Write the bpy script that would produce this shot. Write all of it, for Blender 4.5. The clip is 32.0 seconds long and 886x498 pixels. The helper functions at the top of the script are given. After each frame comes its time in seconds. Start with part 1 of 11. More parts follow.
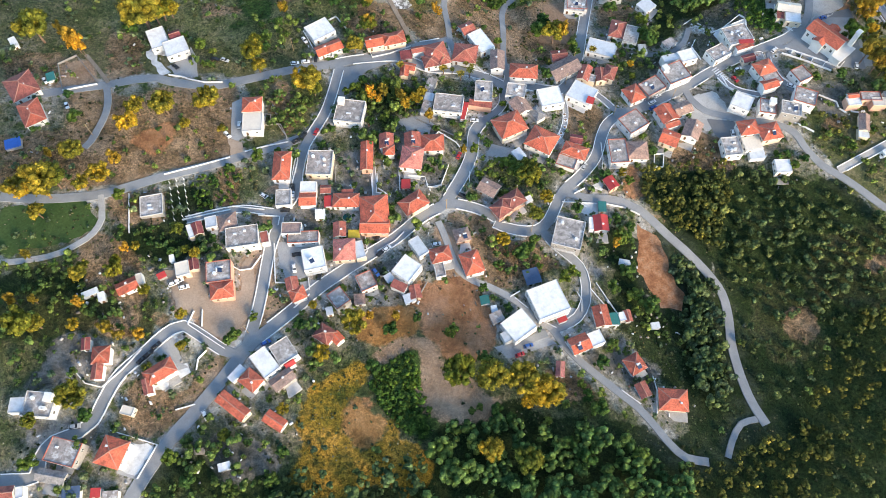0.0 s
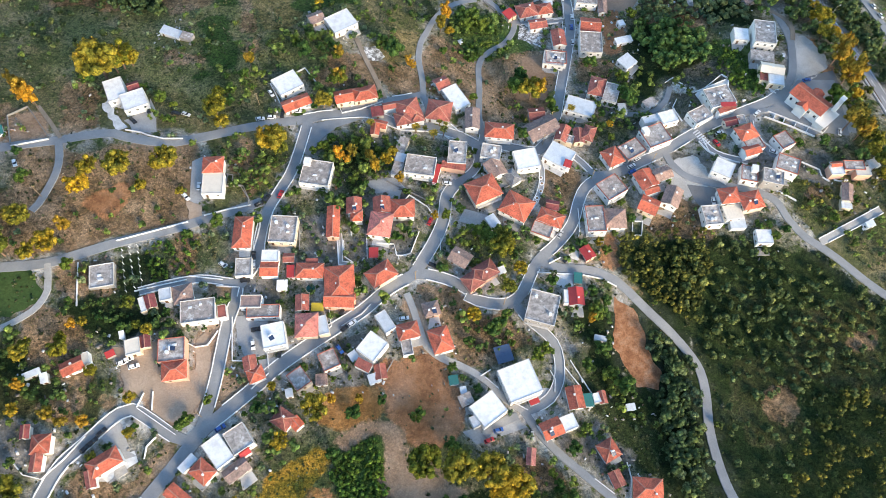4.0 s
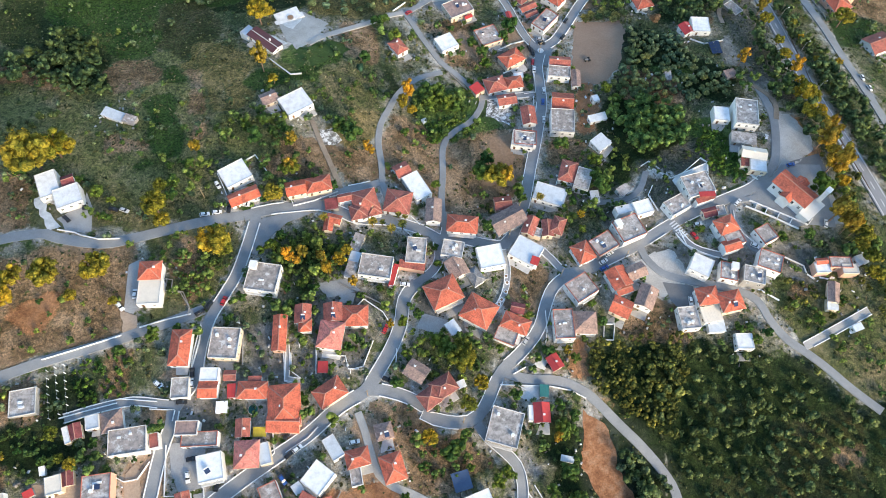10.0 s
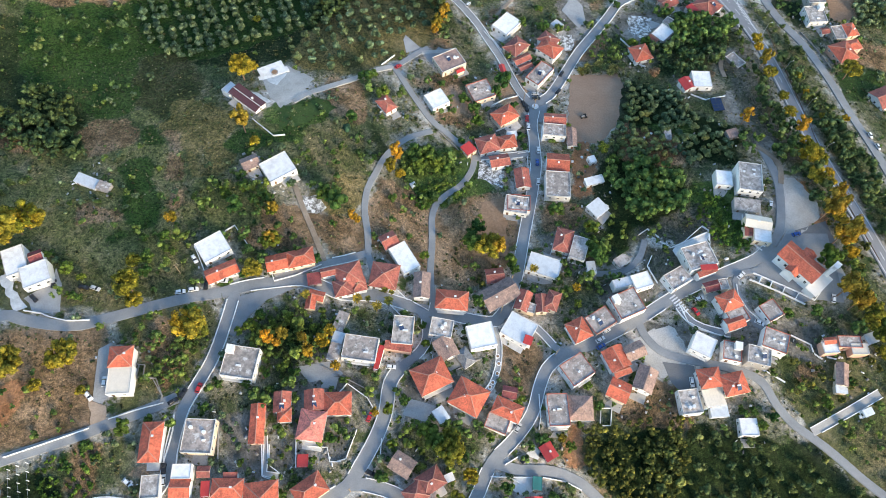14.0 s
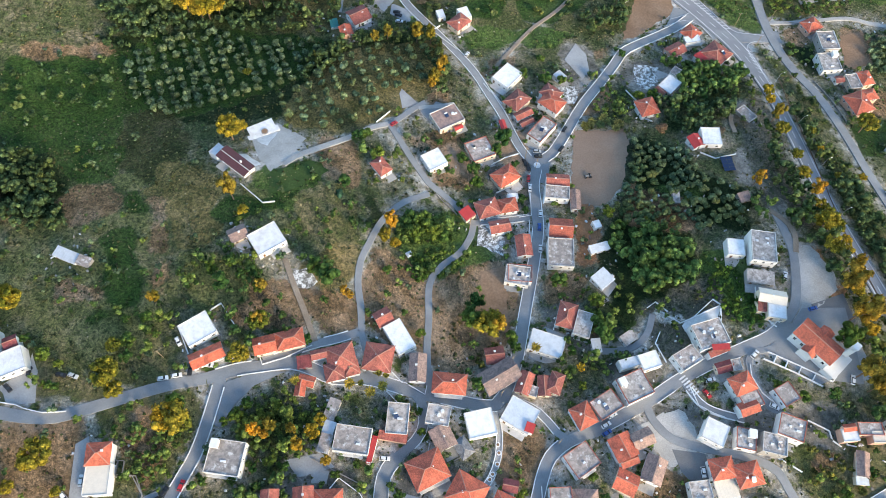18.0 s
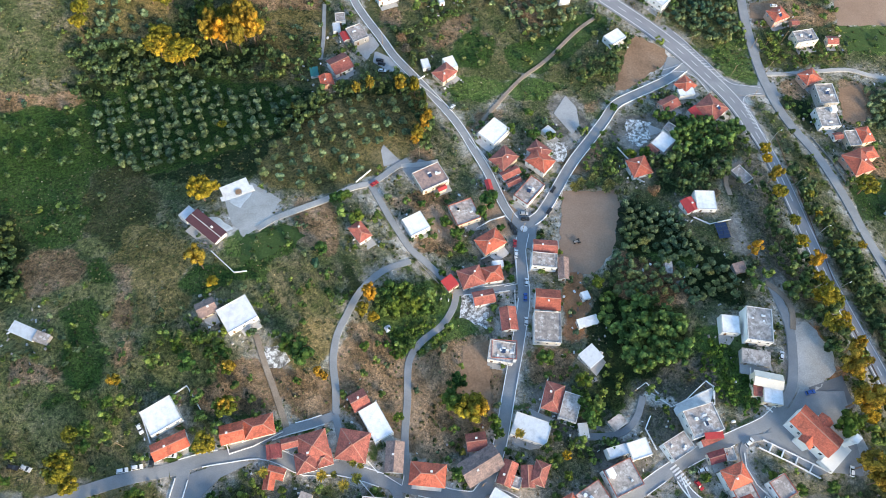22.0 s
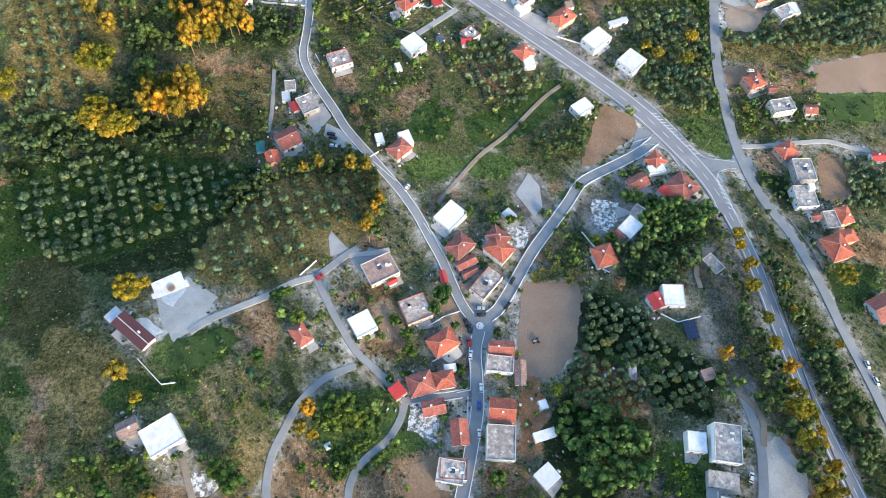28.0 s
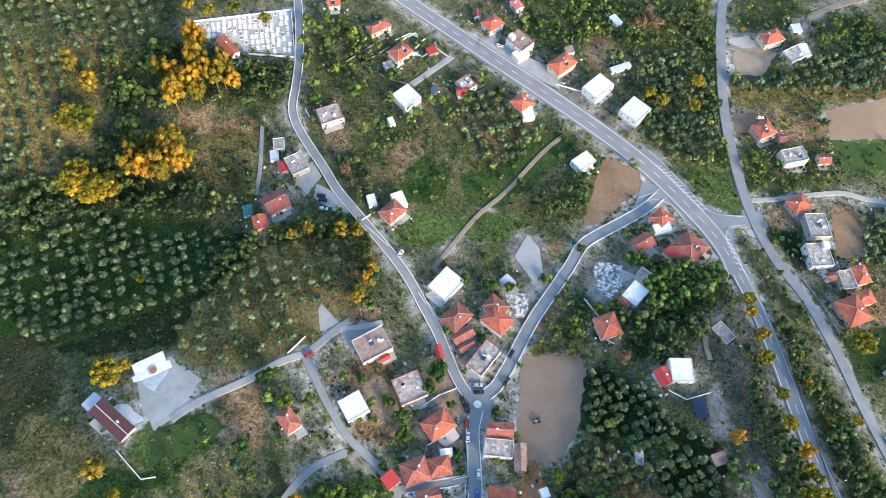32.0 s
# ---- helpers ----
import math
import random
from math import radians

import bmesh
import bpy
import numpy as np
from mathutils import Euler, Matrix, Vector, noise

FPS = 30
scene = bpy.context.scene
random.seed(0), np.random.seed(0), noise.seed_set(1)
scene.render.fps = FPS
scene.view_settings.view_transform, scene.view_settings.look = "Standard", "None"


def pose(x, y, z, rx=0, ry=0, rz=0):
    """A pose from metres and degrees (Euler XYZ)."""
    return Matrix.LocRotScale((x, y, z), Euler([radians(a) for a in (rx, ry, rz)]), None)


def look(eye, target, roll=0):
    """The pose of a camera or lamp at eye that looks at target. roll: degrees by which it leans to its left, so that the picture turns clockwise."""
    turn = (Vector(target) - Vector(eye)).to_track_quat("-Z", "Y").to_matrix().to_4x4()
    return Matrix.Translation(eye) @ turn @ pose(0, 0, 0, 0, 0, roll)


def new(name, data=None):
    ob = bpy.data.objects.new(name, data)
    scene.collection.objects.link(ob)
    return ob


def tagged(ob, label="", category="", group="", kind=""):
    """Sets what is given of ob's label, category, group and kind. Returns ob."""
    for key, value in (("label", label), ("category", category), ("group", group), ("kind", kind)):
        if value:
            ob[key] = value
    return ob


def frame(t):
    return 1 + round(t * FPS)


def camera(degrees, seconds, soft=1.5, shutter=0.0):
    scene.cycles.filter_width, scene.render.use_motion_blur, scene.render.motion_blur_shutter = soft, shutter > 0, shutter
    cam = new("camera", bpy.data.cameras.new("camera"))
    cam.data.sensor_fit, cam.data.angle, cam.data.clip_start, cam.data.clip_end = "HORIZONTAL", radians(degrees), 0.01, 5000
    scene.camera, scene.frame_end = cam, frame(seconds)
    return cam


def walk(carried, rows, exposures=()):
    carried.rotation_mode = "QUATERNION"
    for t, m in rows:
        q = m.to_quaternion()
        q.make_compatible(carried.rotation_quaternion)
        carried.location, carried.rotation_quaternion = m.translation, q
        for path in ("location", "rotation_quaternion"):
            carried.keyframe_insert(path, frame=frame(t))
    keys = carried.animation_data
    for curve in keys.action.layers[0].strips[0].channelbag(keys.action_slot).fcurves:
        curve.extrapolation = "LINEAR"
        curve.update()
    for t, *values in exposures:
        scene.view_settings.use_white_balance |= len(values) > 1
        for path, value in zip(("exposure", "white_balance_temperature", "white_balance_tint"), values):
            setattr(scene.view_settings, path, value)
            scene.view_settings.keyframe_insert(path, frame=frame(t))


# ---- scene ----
cam = camera(63.5, 32.0, soft=0.3)
METRES, EYE, TILT, LEAN, TURN = 280.0, 303.0, -64.5, 0.0, 0.0
ROWS = [
    (0.0, 0.0, 0.0, 0.0, 0.0, 0.0, -0.0),
    (0.5, 0.0014, 0.0059, 0.0127, -0.13, 0.02, -0.08),
    (1.0, 0.0026, 0.0117, 0.0248, -0.35, 0.08, -0.19),
    (1.5, 0.0043, 0.0179, 0.0383, -0.55, 0.09, -0.29),
    (2.0, 0.0063, 0.0241, 0.0517, -0.75, 0.11, -0.38),
    (2.5, 0.0077, 0.0302, 0.0653, -0.98, 0.14, -0.47),
    (4.5, 0.0233, 0.056, 0.1206, -1.61, 0.13, -1.01),
    (5.0, 0.0297, 0.0621, 0.1336, -1.72, 0.11, -1.09),
    (5.5, 0.0358, 0.0681, 0.1462, -1.92, 0.1, -1.15),
    (6.0, 0.0419, 0.0743, 0.1583, -2.16, 0.13, -1.29),
    (6.5, 0.0487, 0.0804, 0.1707, -2.09, 0.14, -1.22),
    (7.0, 0.0549, 0.0869, 0.1838, -1.94, 0.12, -1.13),
    (7.5, 0.0598, 0.0935, 0.1966, -1.84, 0.11, -1.03),
    (8.0, 0.0638, 0.0999, 0.2108, -1.78, 0.06, -0.91),
    (8.5, 0.0665, 0.1065, 0.2247, -1.81, 0.04, -0.84),
    (9.0, 0.0704, 0.113, 0.2379, -1.76, 0.13, -0.8),
    (9.5, 0.0735, 0.1195, 0.2514, -1.75, 0.19, -0.77),
    (10.0, 0.076, 0.1261, 0.2655, -1.77, 0.24, -0.78),
    (10.5, 0.0782, 0.1328, 0.2796, -1.8, 0.28, -0.79),
    (11.0, 0.0809, 0.1392, 0.2928, -1.79, 0.36, -0.79),
    (11.5, 0.0826, 0.1459, 0.3067, -1.82, 0.38, -0.8),
    (12.0, 0.0849, 0.1525, 0.3207, -1.82, 0.41, -0.81),
    (12.5, 0.0875, 0.1591, 0.3348, -1.8, 0.43, -0.84),
    (13.0, 0.0891, 0.1658, 0.3485, -1.84, 0.47, -0.86),
    (13.5, 0.0907, 0.1727, 0.3627, -1.85, 0.46, -0.86),
    (14.0, 0.0924, 0.1795, 0.3769, -1.81, 0.46, -0.83),
    (14.5, 0.0935, 0.1864, 0.3914, -1.78, 0.44, -0.8),
    (16.5, 0.0986, 0.2132, 0.4495, -1.6, 0.4, -0.66),
    (17.0, 0.0998, 0.2201, 0.4637, -1.56, 0.41, -0.65),
    (17.5, 0.1011, 0.2269, 0.478, -1.53, 0.42, -0.65),
    (18.0, 0.1017, 0.2339, 0.4924, -1.55, 0.42, -0.68),
    (18.5, 0.1028, 0.2407, 0.5067, -1.54, 0.41, -0.7),
    (19.0, 0.1041, 0.2475, 0.5209, -1.52, 0.41, -0.71),
    (19.5, 0.1053, 0.2544, 0.5352, -1.53, 0.41, -0.72),
    (20.0, 0.1065, 0.2613, 0.5496, -1.55, 0.42, -0.76),
    (20.5, 0.1084, 0.2682, 0.5643, -1.63, 0.42, -0.86),
    (21.0, 0.1108, 0.2749, 0.5783, -1.84, 0.4, -0.96),
    (21.5, 0.1141, 0.2816, 0.5923, -1.98, 0.36, -1.05),
    (22.0, 0.119, 0.2881, 0.6055, -2.14, 0.37, -1.13),
    (22.5, 0.124, 0.2945, 0.6188, -2.32, 0.35, -1.3),
    (23.0, 0.1298, 0.301, 0.6312, -2.48, 0.39, -1.49),
    (23.5, 0.136, 0.3072, 0.6441, -2.65, 0.44, -1.64),
    (24.0, 0.1422, 0.3135, 0.6569, -2.77, 0.49, -1.73),
    (24.5, 0.1484, 0.3199, 0.6695, -2.81, 0.55, -1.74),
    (25.0, 0.1544, 0.3264, 0.6826, -2.78, 0.56, -1.68),
    (25.5, 0.1601, 0.3329, 0.6956, -2.79, 0.55, -1.59),
    (27.5, 0.1787, 0.3589, 0.751, -2.83, 0.21, -1.3),
    (28.0, 0.1828, 0.3654, 0.7644, -2.83, 0.18, -1.25),
    (28.5, 0.1866, 0.3721, 0.7783, -2.82, 0.14, -1.2),
    (29.0, 0.1901, 0.3788, 0.7923, -2.73, 0.1, -1.08),
    (29.5, 0.193, 0.3855, 0.8064, -2.63, 0.07, -0.96),
    (30.0, 0.1955, 0.3924, 0.8205, -2.55, 0.06, -0.86),
    (30.5, 0.1977, 0.3991, 0.8345, -2.47, 0.06, -0.79),
    (31.0, 0.1996, 0.4058, 0.8486, -2.38, 0.08, -0.73),
    (31.5, 0.2012, 0.4125, 0.8628, -2.3, 0.1, -0.67),
    (32.0, 0.2026, 0.4194, 0.8768, -2.25, 0.12, -0.62),
]
walk(cam, [(t, pose(0, 0, EYE, TILT, LEAN, TURN) @ pose(METRES * x, METRES * y, METRES * z, 90 + pitch, roll, yaw)) for t, x, y, z, yaw, pitch, roll in ROWS],
     exposures=[(0.0, 1.49, 6640, 8), (13.0, 1.47, 6600, 6), (32.0, 1.69, 6500, 8)])

# ---- light: low warm evening sun in haze, open sky ----
SUN_FROM, SUN_UP = 140.0, 18.0          # degrees: compass bearing of the sun (y is north), height
world = bpy.data.worlds.new("sky")
scene.world = world
world.use_nodes = True
wn = world.node_tree.nodes
sky = wn.new("ShaderNodeTexSky")
sky.sky_type, sky.sun_disc = "NISHITA", False
sky.sun_elevation, sky.sun_rotation = radians(SUN_UP), radians(SUN_FROM)
sky.air_density, sky.dust_density, sky.ozone_density = 1.0, 0.3, 2.0
wn["Background"].inputs["Strength"].default_value = 0.150
world.node_tree.links.new(sky.outputs[0], wn["Background"].inputs["Color"])
sun = new("sun", bpy.data.lights.new("sun", "SUN"))
sun.data.energy, sun.data.angle, sun.data.color = 2.7, radians(26.0), (1.0, 0.80, 0.56)
sun.matrix_world = look((0, 0, 0), (-math.sin(radians(SUN_FROM)) * math.cos(radians(SUN_UP)), -math.cos(radians(SUN_FROM)) * math.cos(radians(SUN_UP)), -math.sin(radians(SUN_UP))))


# ---- materials ----
def shader(name, rough=0.8, metal=0.0):
    m = bpy.data.materials.new(name)
    m.use_nodes = True
    nt = m.node_tree
    b = nt.nodes["Principled BSDF"]
    b.inputs["Roughness"].default_value, b.inputs["Metallic"].default_value = rough, metal
    return m, nt, b


def world_noise(nt, scale, detail=4.0, rough=0.55):
    g = nt.nodes.new("ShaderNodeNewGeometry")
    n = nt.nodes.new("ShaderNodeTexNoise")
    n.inputs["Scale"].default_value, n.inputs["Detail"].default_value, n.inputs["Roughness"].default_value = scale, detail, rough
    nt.links.new(g.outputs["Position"], n.inputs["Vector"])
    return n.outputs["Fac"]


def ramp(nt, fac, stops):
    r = nt.nodes.new("ShaderNodeValToRGB")
    e = r.color_ramp.elements
    while len(e) < len(stops):
        e.new(0.5)
    for i, (p, col) in enumerate(stops):
        e[i].position, e[i].color = p, (*col, 1)
    nt.links.new(fac, r.inputs[0])
    return r.outputs[0]


def mix(nt, fac, a, b, how="MIX"):
    n = nt.nodes.new("ShaderNodeMix")
    n.data_type, n.blend_type = "RGBA", how
    for sock, v in ((n.inputs[0], fac), (n.inputs[6], a), (n.inputs[7], b)):
        if isinstance(v, bpy.types.NodeSocket):
            nt.links.new(v, sock)
        else:
            sock.default_value = v if isinstance(v, float) else (*v, 1)
    return n.outputs[2]


def maths(nt, op, a, b=0.5):
    n = nt.nodes.new("ShaderNodeMath")
    n.operation = op
    for sock, v in ((n.inputs[0], a), (n.inputs[1], b)):
        if isinstance(v, bpy.types.NodeSocket):
            nt.links.new(v, sock)
        else:
            sock.default_value = v
    return n.outputs[0]


def bump(nt, b, fac, strength=0.4, dist=0.1):
    n = nt.nodes.new("ShaderNodeBump")
    n.inputs["Strength"].default_value, n.inputs["Distance"].default_value = strength, dist
    nt.links.new(fac, n.inputs["Height"])
    nt.links.new(n.outputs[0], b.inputs["Normal"])


def object_random(nt):
    return nt.nodes.new("ShaderNodeObjectInfo").outputs["Random"]


def dim(c, k):
    return tuple(q * k for q in c)


def weathered(name, col, rough=0.8, spread=0.25, stain=0.35, stain_col=None, scale=0.6, metal=0.0, vary=0.12):
    """Paint, stucco or concrete: broad stains, fine grain, each object slightly its own shade."""
    m, nt, b = shader(name, rough, metal)
    fine = ramp(nt, world_noise(nt, 5.0, 6.0), [(0.3, dim(col, 1 - spread)), (0.7, dim(col, 1 + spread * 0.5))])
    broad = ramp(nt, world_noise(nt, scale, 5.0, 0.65), [(0.42, (0, 0, 0)), (0.68, (1, 1, 1))])
    fac = maths(nt, "MULTIPLY", broad, stain)
    c = mix(nt, fac, fine, stain_col or dim(col, 0.55))
    shade = ramp(nt, object_random(nt), [(0.0, (1 - vary,) * 3), (1.0, (1 + vary * 0.5,) * 3)])
    nt.links.new(mix(nt, 1.0, c, shade, "MULTIPLY"), b.inputs["Base Color"])
    bump(nt, b, world_noise(nt, 9.0, 4.0), 0.3, 0.04)
    return m


def tile_roof(name, col, old=0.3, dark=(0.16, 0.075, 0.05)):
    """Clay tiles: rolls down the slope by UV, courses across, single tiles paler or darker, lichen."""
    m, nt, b = shader(name, 0.75)
    uv = nt.nodes.new("ShaderNodeUVMap").outputs[0]
    sep = nt.nodes.new("ShaderNodeSeparateXYZ")
    nt.links.new(uv, sep.inputs[0])
    roll = maths(nt, "SINE", maths(nt, "MULTIPLY", sep.outputs[0], 2 * math.pi / 0.3))
    course = maths(nt, "FRACT", maths(nt, "MULTIPLY", sep.outputs[1], 1 / 0.4))
    cell = nt.nodes.new("ShaderNodeTexWhiteNoise")
    cell.noise_dimensions = "2D"
    sx = maths(nt, "FLOOR", maths(nt, "MULTIPLY", sep.outputs[0], 1 / 0.3))
    sy = maths(nt, "FLOOR", maths(nt, "MULTIPLY", sep.outputs[1], 1 / 0.4))
    comb = nt.nodes.new("ShaderNodeCombineXYZ")
    nt.links.new(sx, comb.inputs[0]), nt.links.new(sy, comb.inputs[1])
    nt.links.new(comb.outputs[0], cell.inputs[0])
    single = ramp(nt, cell.outputs["Value"], [(0.0, dim(col, 0.72)), (0.5, col), (1.0, dim(col, 1.25))])
    lichen = ramp(nt, world_noise(nt, 0.7, 6.0, 0.7), [(0.45, (0, 0, 0)), (0.7, (1, 1, 1))])
    c = mix(nt, maths(nt, "MULTIPLY", lichen, old), single, dark)
    sooty = ramp(nt, world_noise(nt, 0.28, 6.0, 0.75), [(0.36, (0.62, 0.66, 0.7)), (0.5, (1.0, 1.0, 1.0)), (0.64, (1.22, 1.2, 1.18))])
    c = mix(nt, 1.0, c, sooty, "MULTIPLY")
    shade = ramp(nt, object_random(nt), [(0.0, (0.68, 0.74, 0.82)), (0.5, (0.95, 0.95, 0.97)), (1.0, (1.12, 1.08, 1.05))])
    nt.links.new(mix(nt, 1.0, c, shade, "MULTIPLY"), b.inputs["Base Color"])
    bump(nt, b, maths(nt, "ADD", roll, course), 0.6, 0.05)
    return m


def foliage(name, light, mid, darkc, joined=False):
    """Leaf clumps that differ in tone one by one, with drifts of yellower and bluer green."""
    m, nt, b = shader(name, 0.65)
    geo = nt.nodes.new("ShaderNodeNewGeometry")
    leaf = ramp(nt, geo.outputs["Random Per Island"], [(0.0, dim(mid, 0.5)), (0.3, dim(mid, 0.85)), (0.75, dim(mid, 1.2)), (1.0, light)])
    tone = ramp(nt, world_noise(nt, 0.05, 2.0), [(0.36, (0.72, 0.84, 0.88)), (0.5, (0.98, 1.0, 0.95)), (0.64, (1.25, 1.14, 0.9))] if joined else [(0.36, (0.64, 0.8, 0.84)), (0.5, (0.98, 1.0, 0.9)), (0.64, (1.4, 1.2, 0.8))])
    c = mix(nt, 1.0, leaf, tone, "MULTIPLY")
    own = ramp(nt, world_noise(nt, 0.22, 1.0), [(0.34, (0.5, 0.58, 0.58)), (0.5, (1.0, 1.0, 1.0)), (0.66, (1.5, 1.44, 1.3))]) if joined else ramp(nt, object_random(nt), [(0.0, (0.45, 0.62, 0.6)), (0.4, (0.85, 0.92, 0.9)), (1.0, (1.3, 1.12, 0.88))])
    c = mix(nt, 1.0, c, own, "MULTIPLY")
    twigs = ramp(nt, world_noise(nt, 1.7, 5.0, 0.75), [(0.36, (0.45, 0.5, 0.5)), (0.5, (0.98, 0.98, 0.98)), (0.66, (1.5, 1.42, 1.3))])
    nt.links.new(mix(nt, 1.0, c, twigs, "MULTIPLY"), b.inputs["Base Color"])
    bump(nt, b, world_noise(nt, 2.2, 4.0, 0.7), 1.0, 0.9)
    b.inputs["Specular IOR Level"].default_value = 0.08
    return m


def ground_like(name, stops, scale=0.08, fine=1.6, rough=0.95, grain=0.5, relief=0.6):
    m, nt, b = shader(name, rough)
    b.inputs["Specular IOR Level"].default_value = 0.2
    base = ramp(nt, world_noise(nt, scale, 8.0, 0.65), stops)
    g = ramp(nt, world_noise(nt, fine, 6.0, 0.7), [(0.25, (1 - grain,) * 3), (0.75, (1 + grain * 0.5,) * 3)])
    nt.links.new(mix(nt, 1.0, base, g, "MULTIPLY"), b.inputs["Base Color"])
    bump(nt, b, world_noise(nt, fine, 5.0), relief, 0.3 if relief > 0.5 else 0.05)
    return m


def old_screed(name):
    """Flat concrete roofs: each its own grey or beige, with dark damp stains and worn whitewash."""
    m, nt, b = shader(name, 0.9)
    base = ramp(nt, object_random(nt), [(0.0, (0.33, 0.295, 0.275)), (0.35, (0.45, 0.37, 0.33)), (0.6, (0.39, 0.365, 0.35)), (1.0, (0.54, 0.475, 0.43))])
    damp = ramp(nt, world_noise(nt, 0.5, 6.0, 0.7), [(0.42, (0, 0, 0)), (0.62, (0.8, 0.8, 0.8))])
    c = mix(nt, damp, base, (0.15, 0.14, 0.13))
    paint = ramp(nt, world_noise(nt, 0.33, 7.0, 0.75), [(0.53, (0, 0, 0)), (0.61, (0.85, 0.85, 0.85))])
    c = mix(nt, paint, c, (0.62, 0.60, 0.58))
    grit = ramp(nt, world_noise(nt, 4.0, 5.0), [(0.3, (0.8, 0.8, 0.8)), (0.7, (1.12, 1.12, 1.12))])
    nt.links.new(mix(nt, 1.0, c, grit, "MULTIPLY"), b.inputs["Base Color"])
    bump(nt, b, world_noise(nt, 6.0, 4.0), 0.3, 0.04)
    return m


ROOFS = {
    "r": tile_roof("clay_tiles_orange", (0.55, 0.125, 0.068), 0.3),
    "b": tile_roof("clay_tiles_red_brown", (0.38, 0.11, 0.08), 0.45),
    "t": tile_roof("clay_tiles_old", (0.36, 0.235, 0.19), 0.6, (0.14, 0.12, 0.10)),
    "p": tile_roof("clay_tiles_pink", (0.60, 0.20, 0.16), 0.2),
    "m": tile_roof("clay_tiles_maroon", (0.24, 0.055, 0.055), 0.3),
    "mb": weathered("dark_maroon_sheet", (0.115, 0.042, 0.045), 0.55, 0.15, 0.3),
    "g": tile_roof("cement_tiles_grey", (0.30, 0.28, 0.265), 0.5, (0.13, 0.12, 0.11)),
    "red": weathered("red_sheet_metal", (0.50, 0.05, 0.045), 0.5),
    "w": weathered("white_flat_roof", (0.84, 0.84, 0.84), 0.6, 0.08, 0.5, (0.48, 0.46, 0.44), 0.45),
    "c": old_screed("grey_concrete_roof"),
    "cr": weathered("cream_roof_screed", (0.74, 0.66, 0.55), 0.8, 0.1, 0.2),
    "lb": weathered("pale_blue_sheet", (0.60, 0.64, 0.68), 0.5, 0.12, 0.4),
    "te": weathered("teal_tarpaulin", (0.03, 0.17, 0.16), 0.6),
    "bl": weathered("blue_tarpaulin", (0.07, 0.11, 0.19), 0.6),
    "blue": weathered("bright_blue_tarpaulin", (0.03, 0.13, 0.48), 0.5),
    "ye": weathered("yellow_tarpaulin", (0.62, 0.46, 0.04), 0.6),
}
WHITE_WALL = weathered("white_stucco", (0.78, 0.77, 0.75), 0.85, 0.08, 0.25, (0.55, 0.52, 0.47), 0.4)
CREAM_WALL = weathered("cream_stucco", (0.72, 0.60, 0.45), 0.85, 0.1, 0.25, (0.45, 0.38, 0.3), 0.4)
PINK_WALL = weathered("salmon_stucco", (0.66, 0.40, 0.29), 0.85, 0.1, 0.25, (0.4, 0.27, 0.2), 0.4)
GREY_WALL = weathered("bare_concrete_block", (0.36, 0.34, 0.32), 0.9, 0.2, 0.4)
PARAPET = weathered("white_parapet_paint", (0.62, 0.605, 0.59), 0.8, 0.12, 0.45, (0.33, 0.32, 0.30))
RIDGE = weathered("ridge_tiles_mortar", (0.50, 0.24, 0.17), 0.8, 0.15, 0.2)
FRAME = weathered("white_window_frame", (0.75, 0.75, 0.73), 0.5, 0.05, 0.1)
SHUTTER = weathered("brown_shutter", (0.16, 0.085, 0.045), 0.6)
METAL = weathered("galvanised_metal", (0.45, 0.46, 0.47), 0.4, 0.1, 0.2, None, 1.0, 0.6)
PLASTIC = weathered("white_plastic", (0.75, 0.76, 0.78), 0.4, 0.05, 0.05)
WHITEWASH = weathered("whitewashed_wall", (0.82, 0.82, 0.815), 0.9, 0.1, 0.3, (0.5, 0.48, 0.45), 0.5)
STONE = weathered("grey_stone_wall", (0.32, 0.30, 0.28), 0.9, 0.3, 0.4)
ROADPAINT = weathered("white_road_paint", (0.72, 0.72, 0.72), 0.7, 0.15, 0.35, (0.3, 0.3, 0.3), 1.2)
BARK = weathered("bark", (0.22, 0.14, 0.095), 0.9, 0.35, 0.3)
GLASS, _nt, _b = shader("window_glass", 0.08)
_b.inputs["Base Color"].default_value = (0.02, 0.025, 0.03, 1)
RUBBER, _nt, _b = shader("tyre_rubber", 0.8)
_b.inputs["Base Color"].default_value = (0.015, 0.015, 0.015, 1)
PANEL, _nt, _b = shader("solar_cells", 0.15)
_b.inputs["Base Color"].default_value = (0.02, 0.035, 0.08, 1)

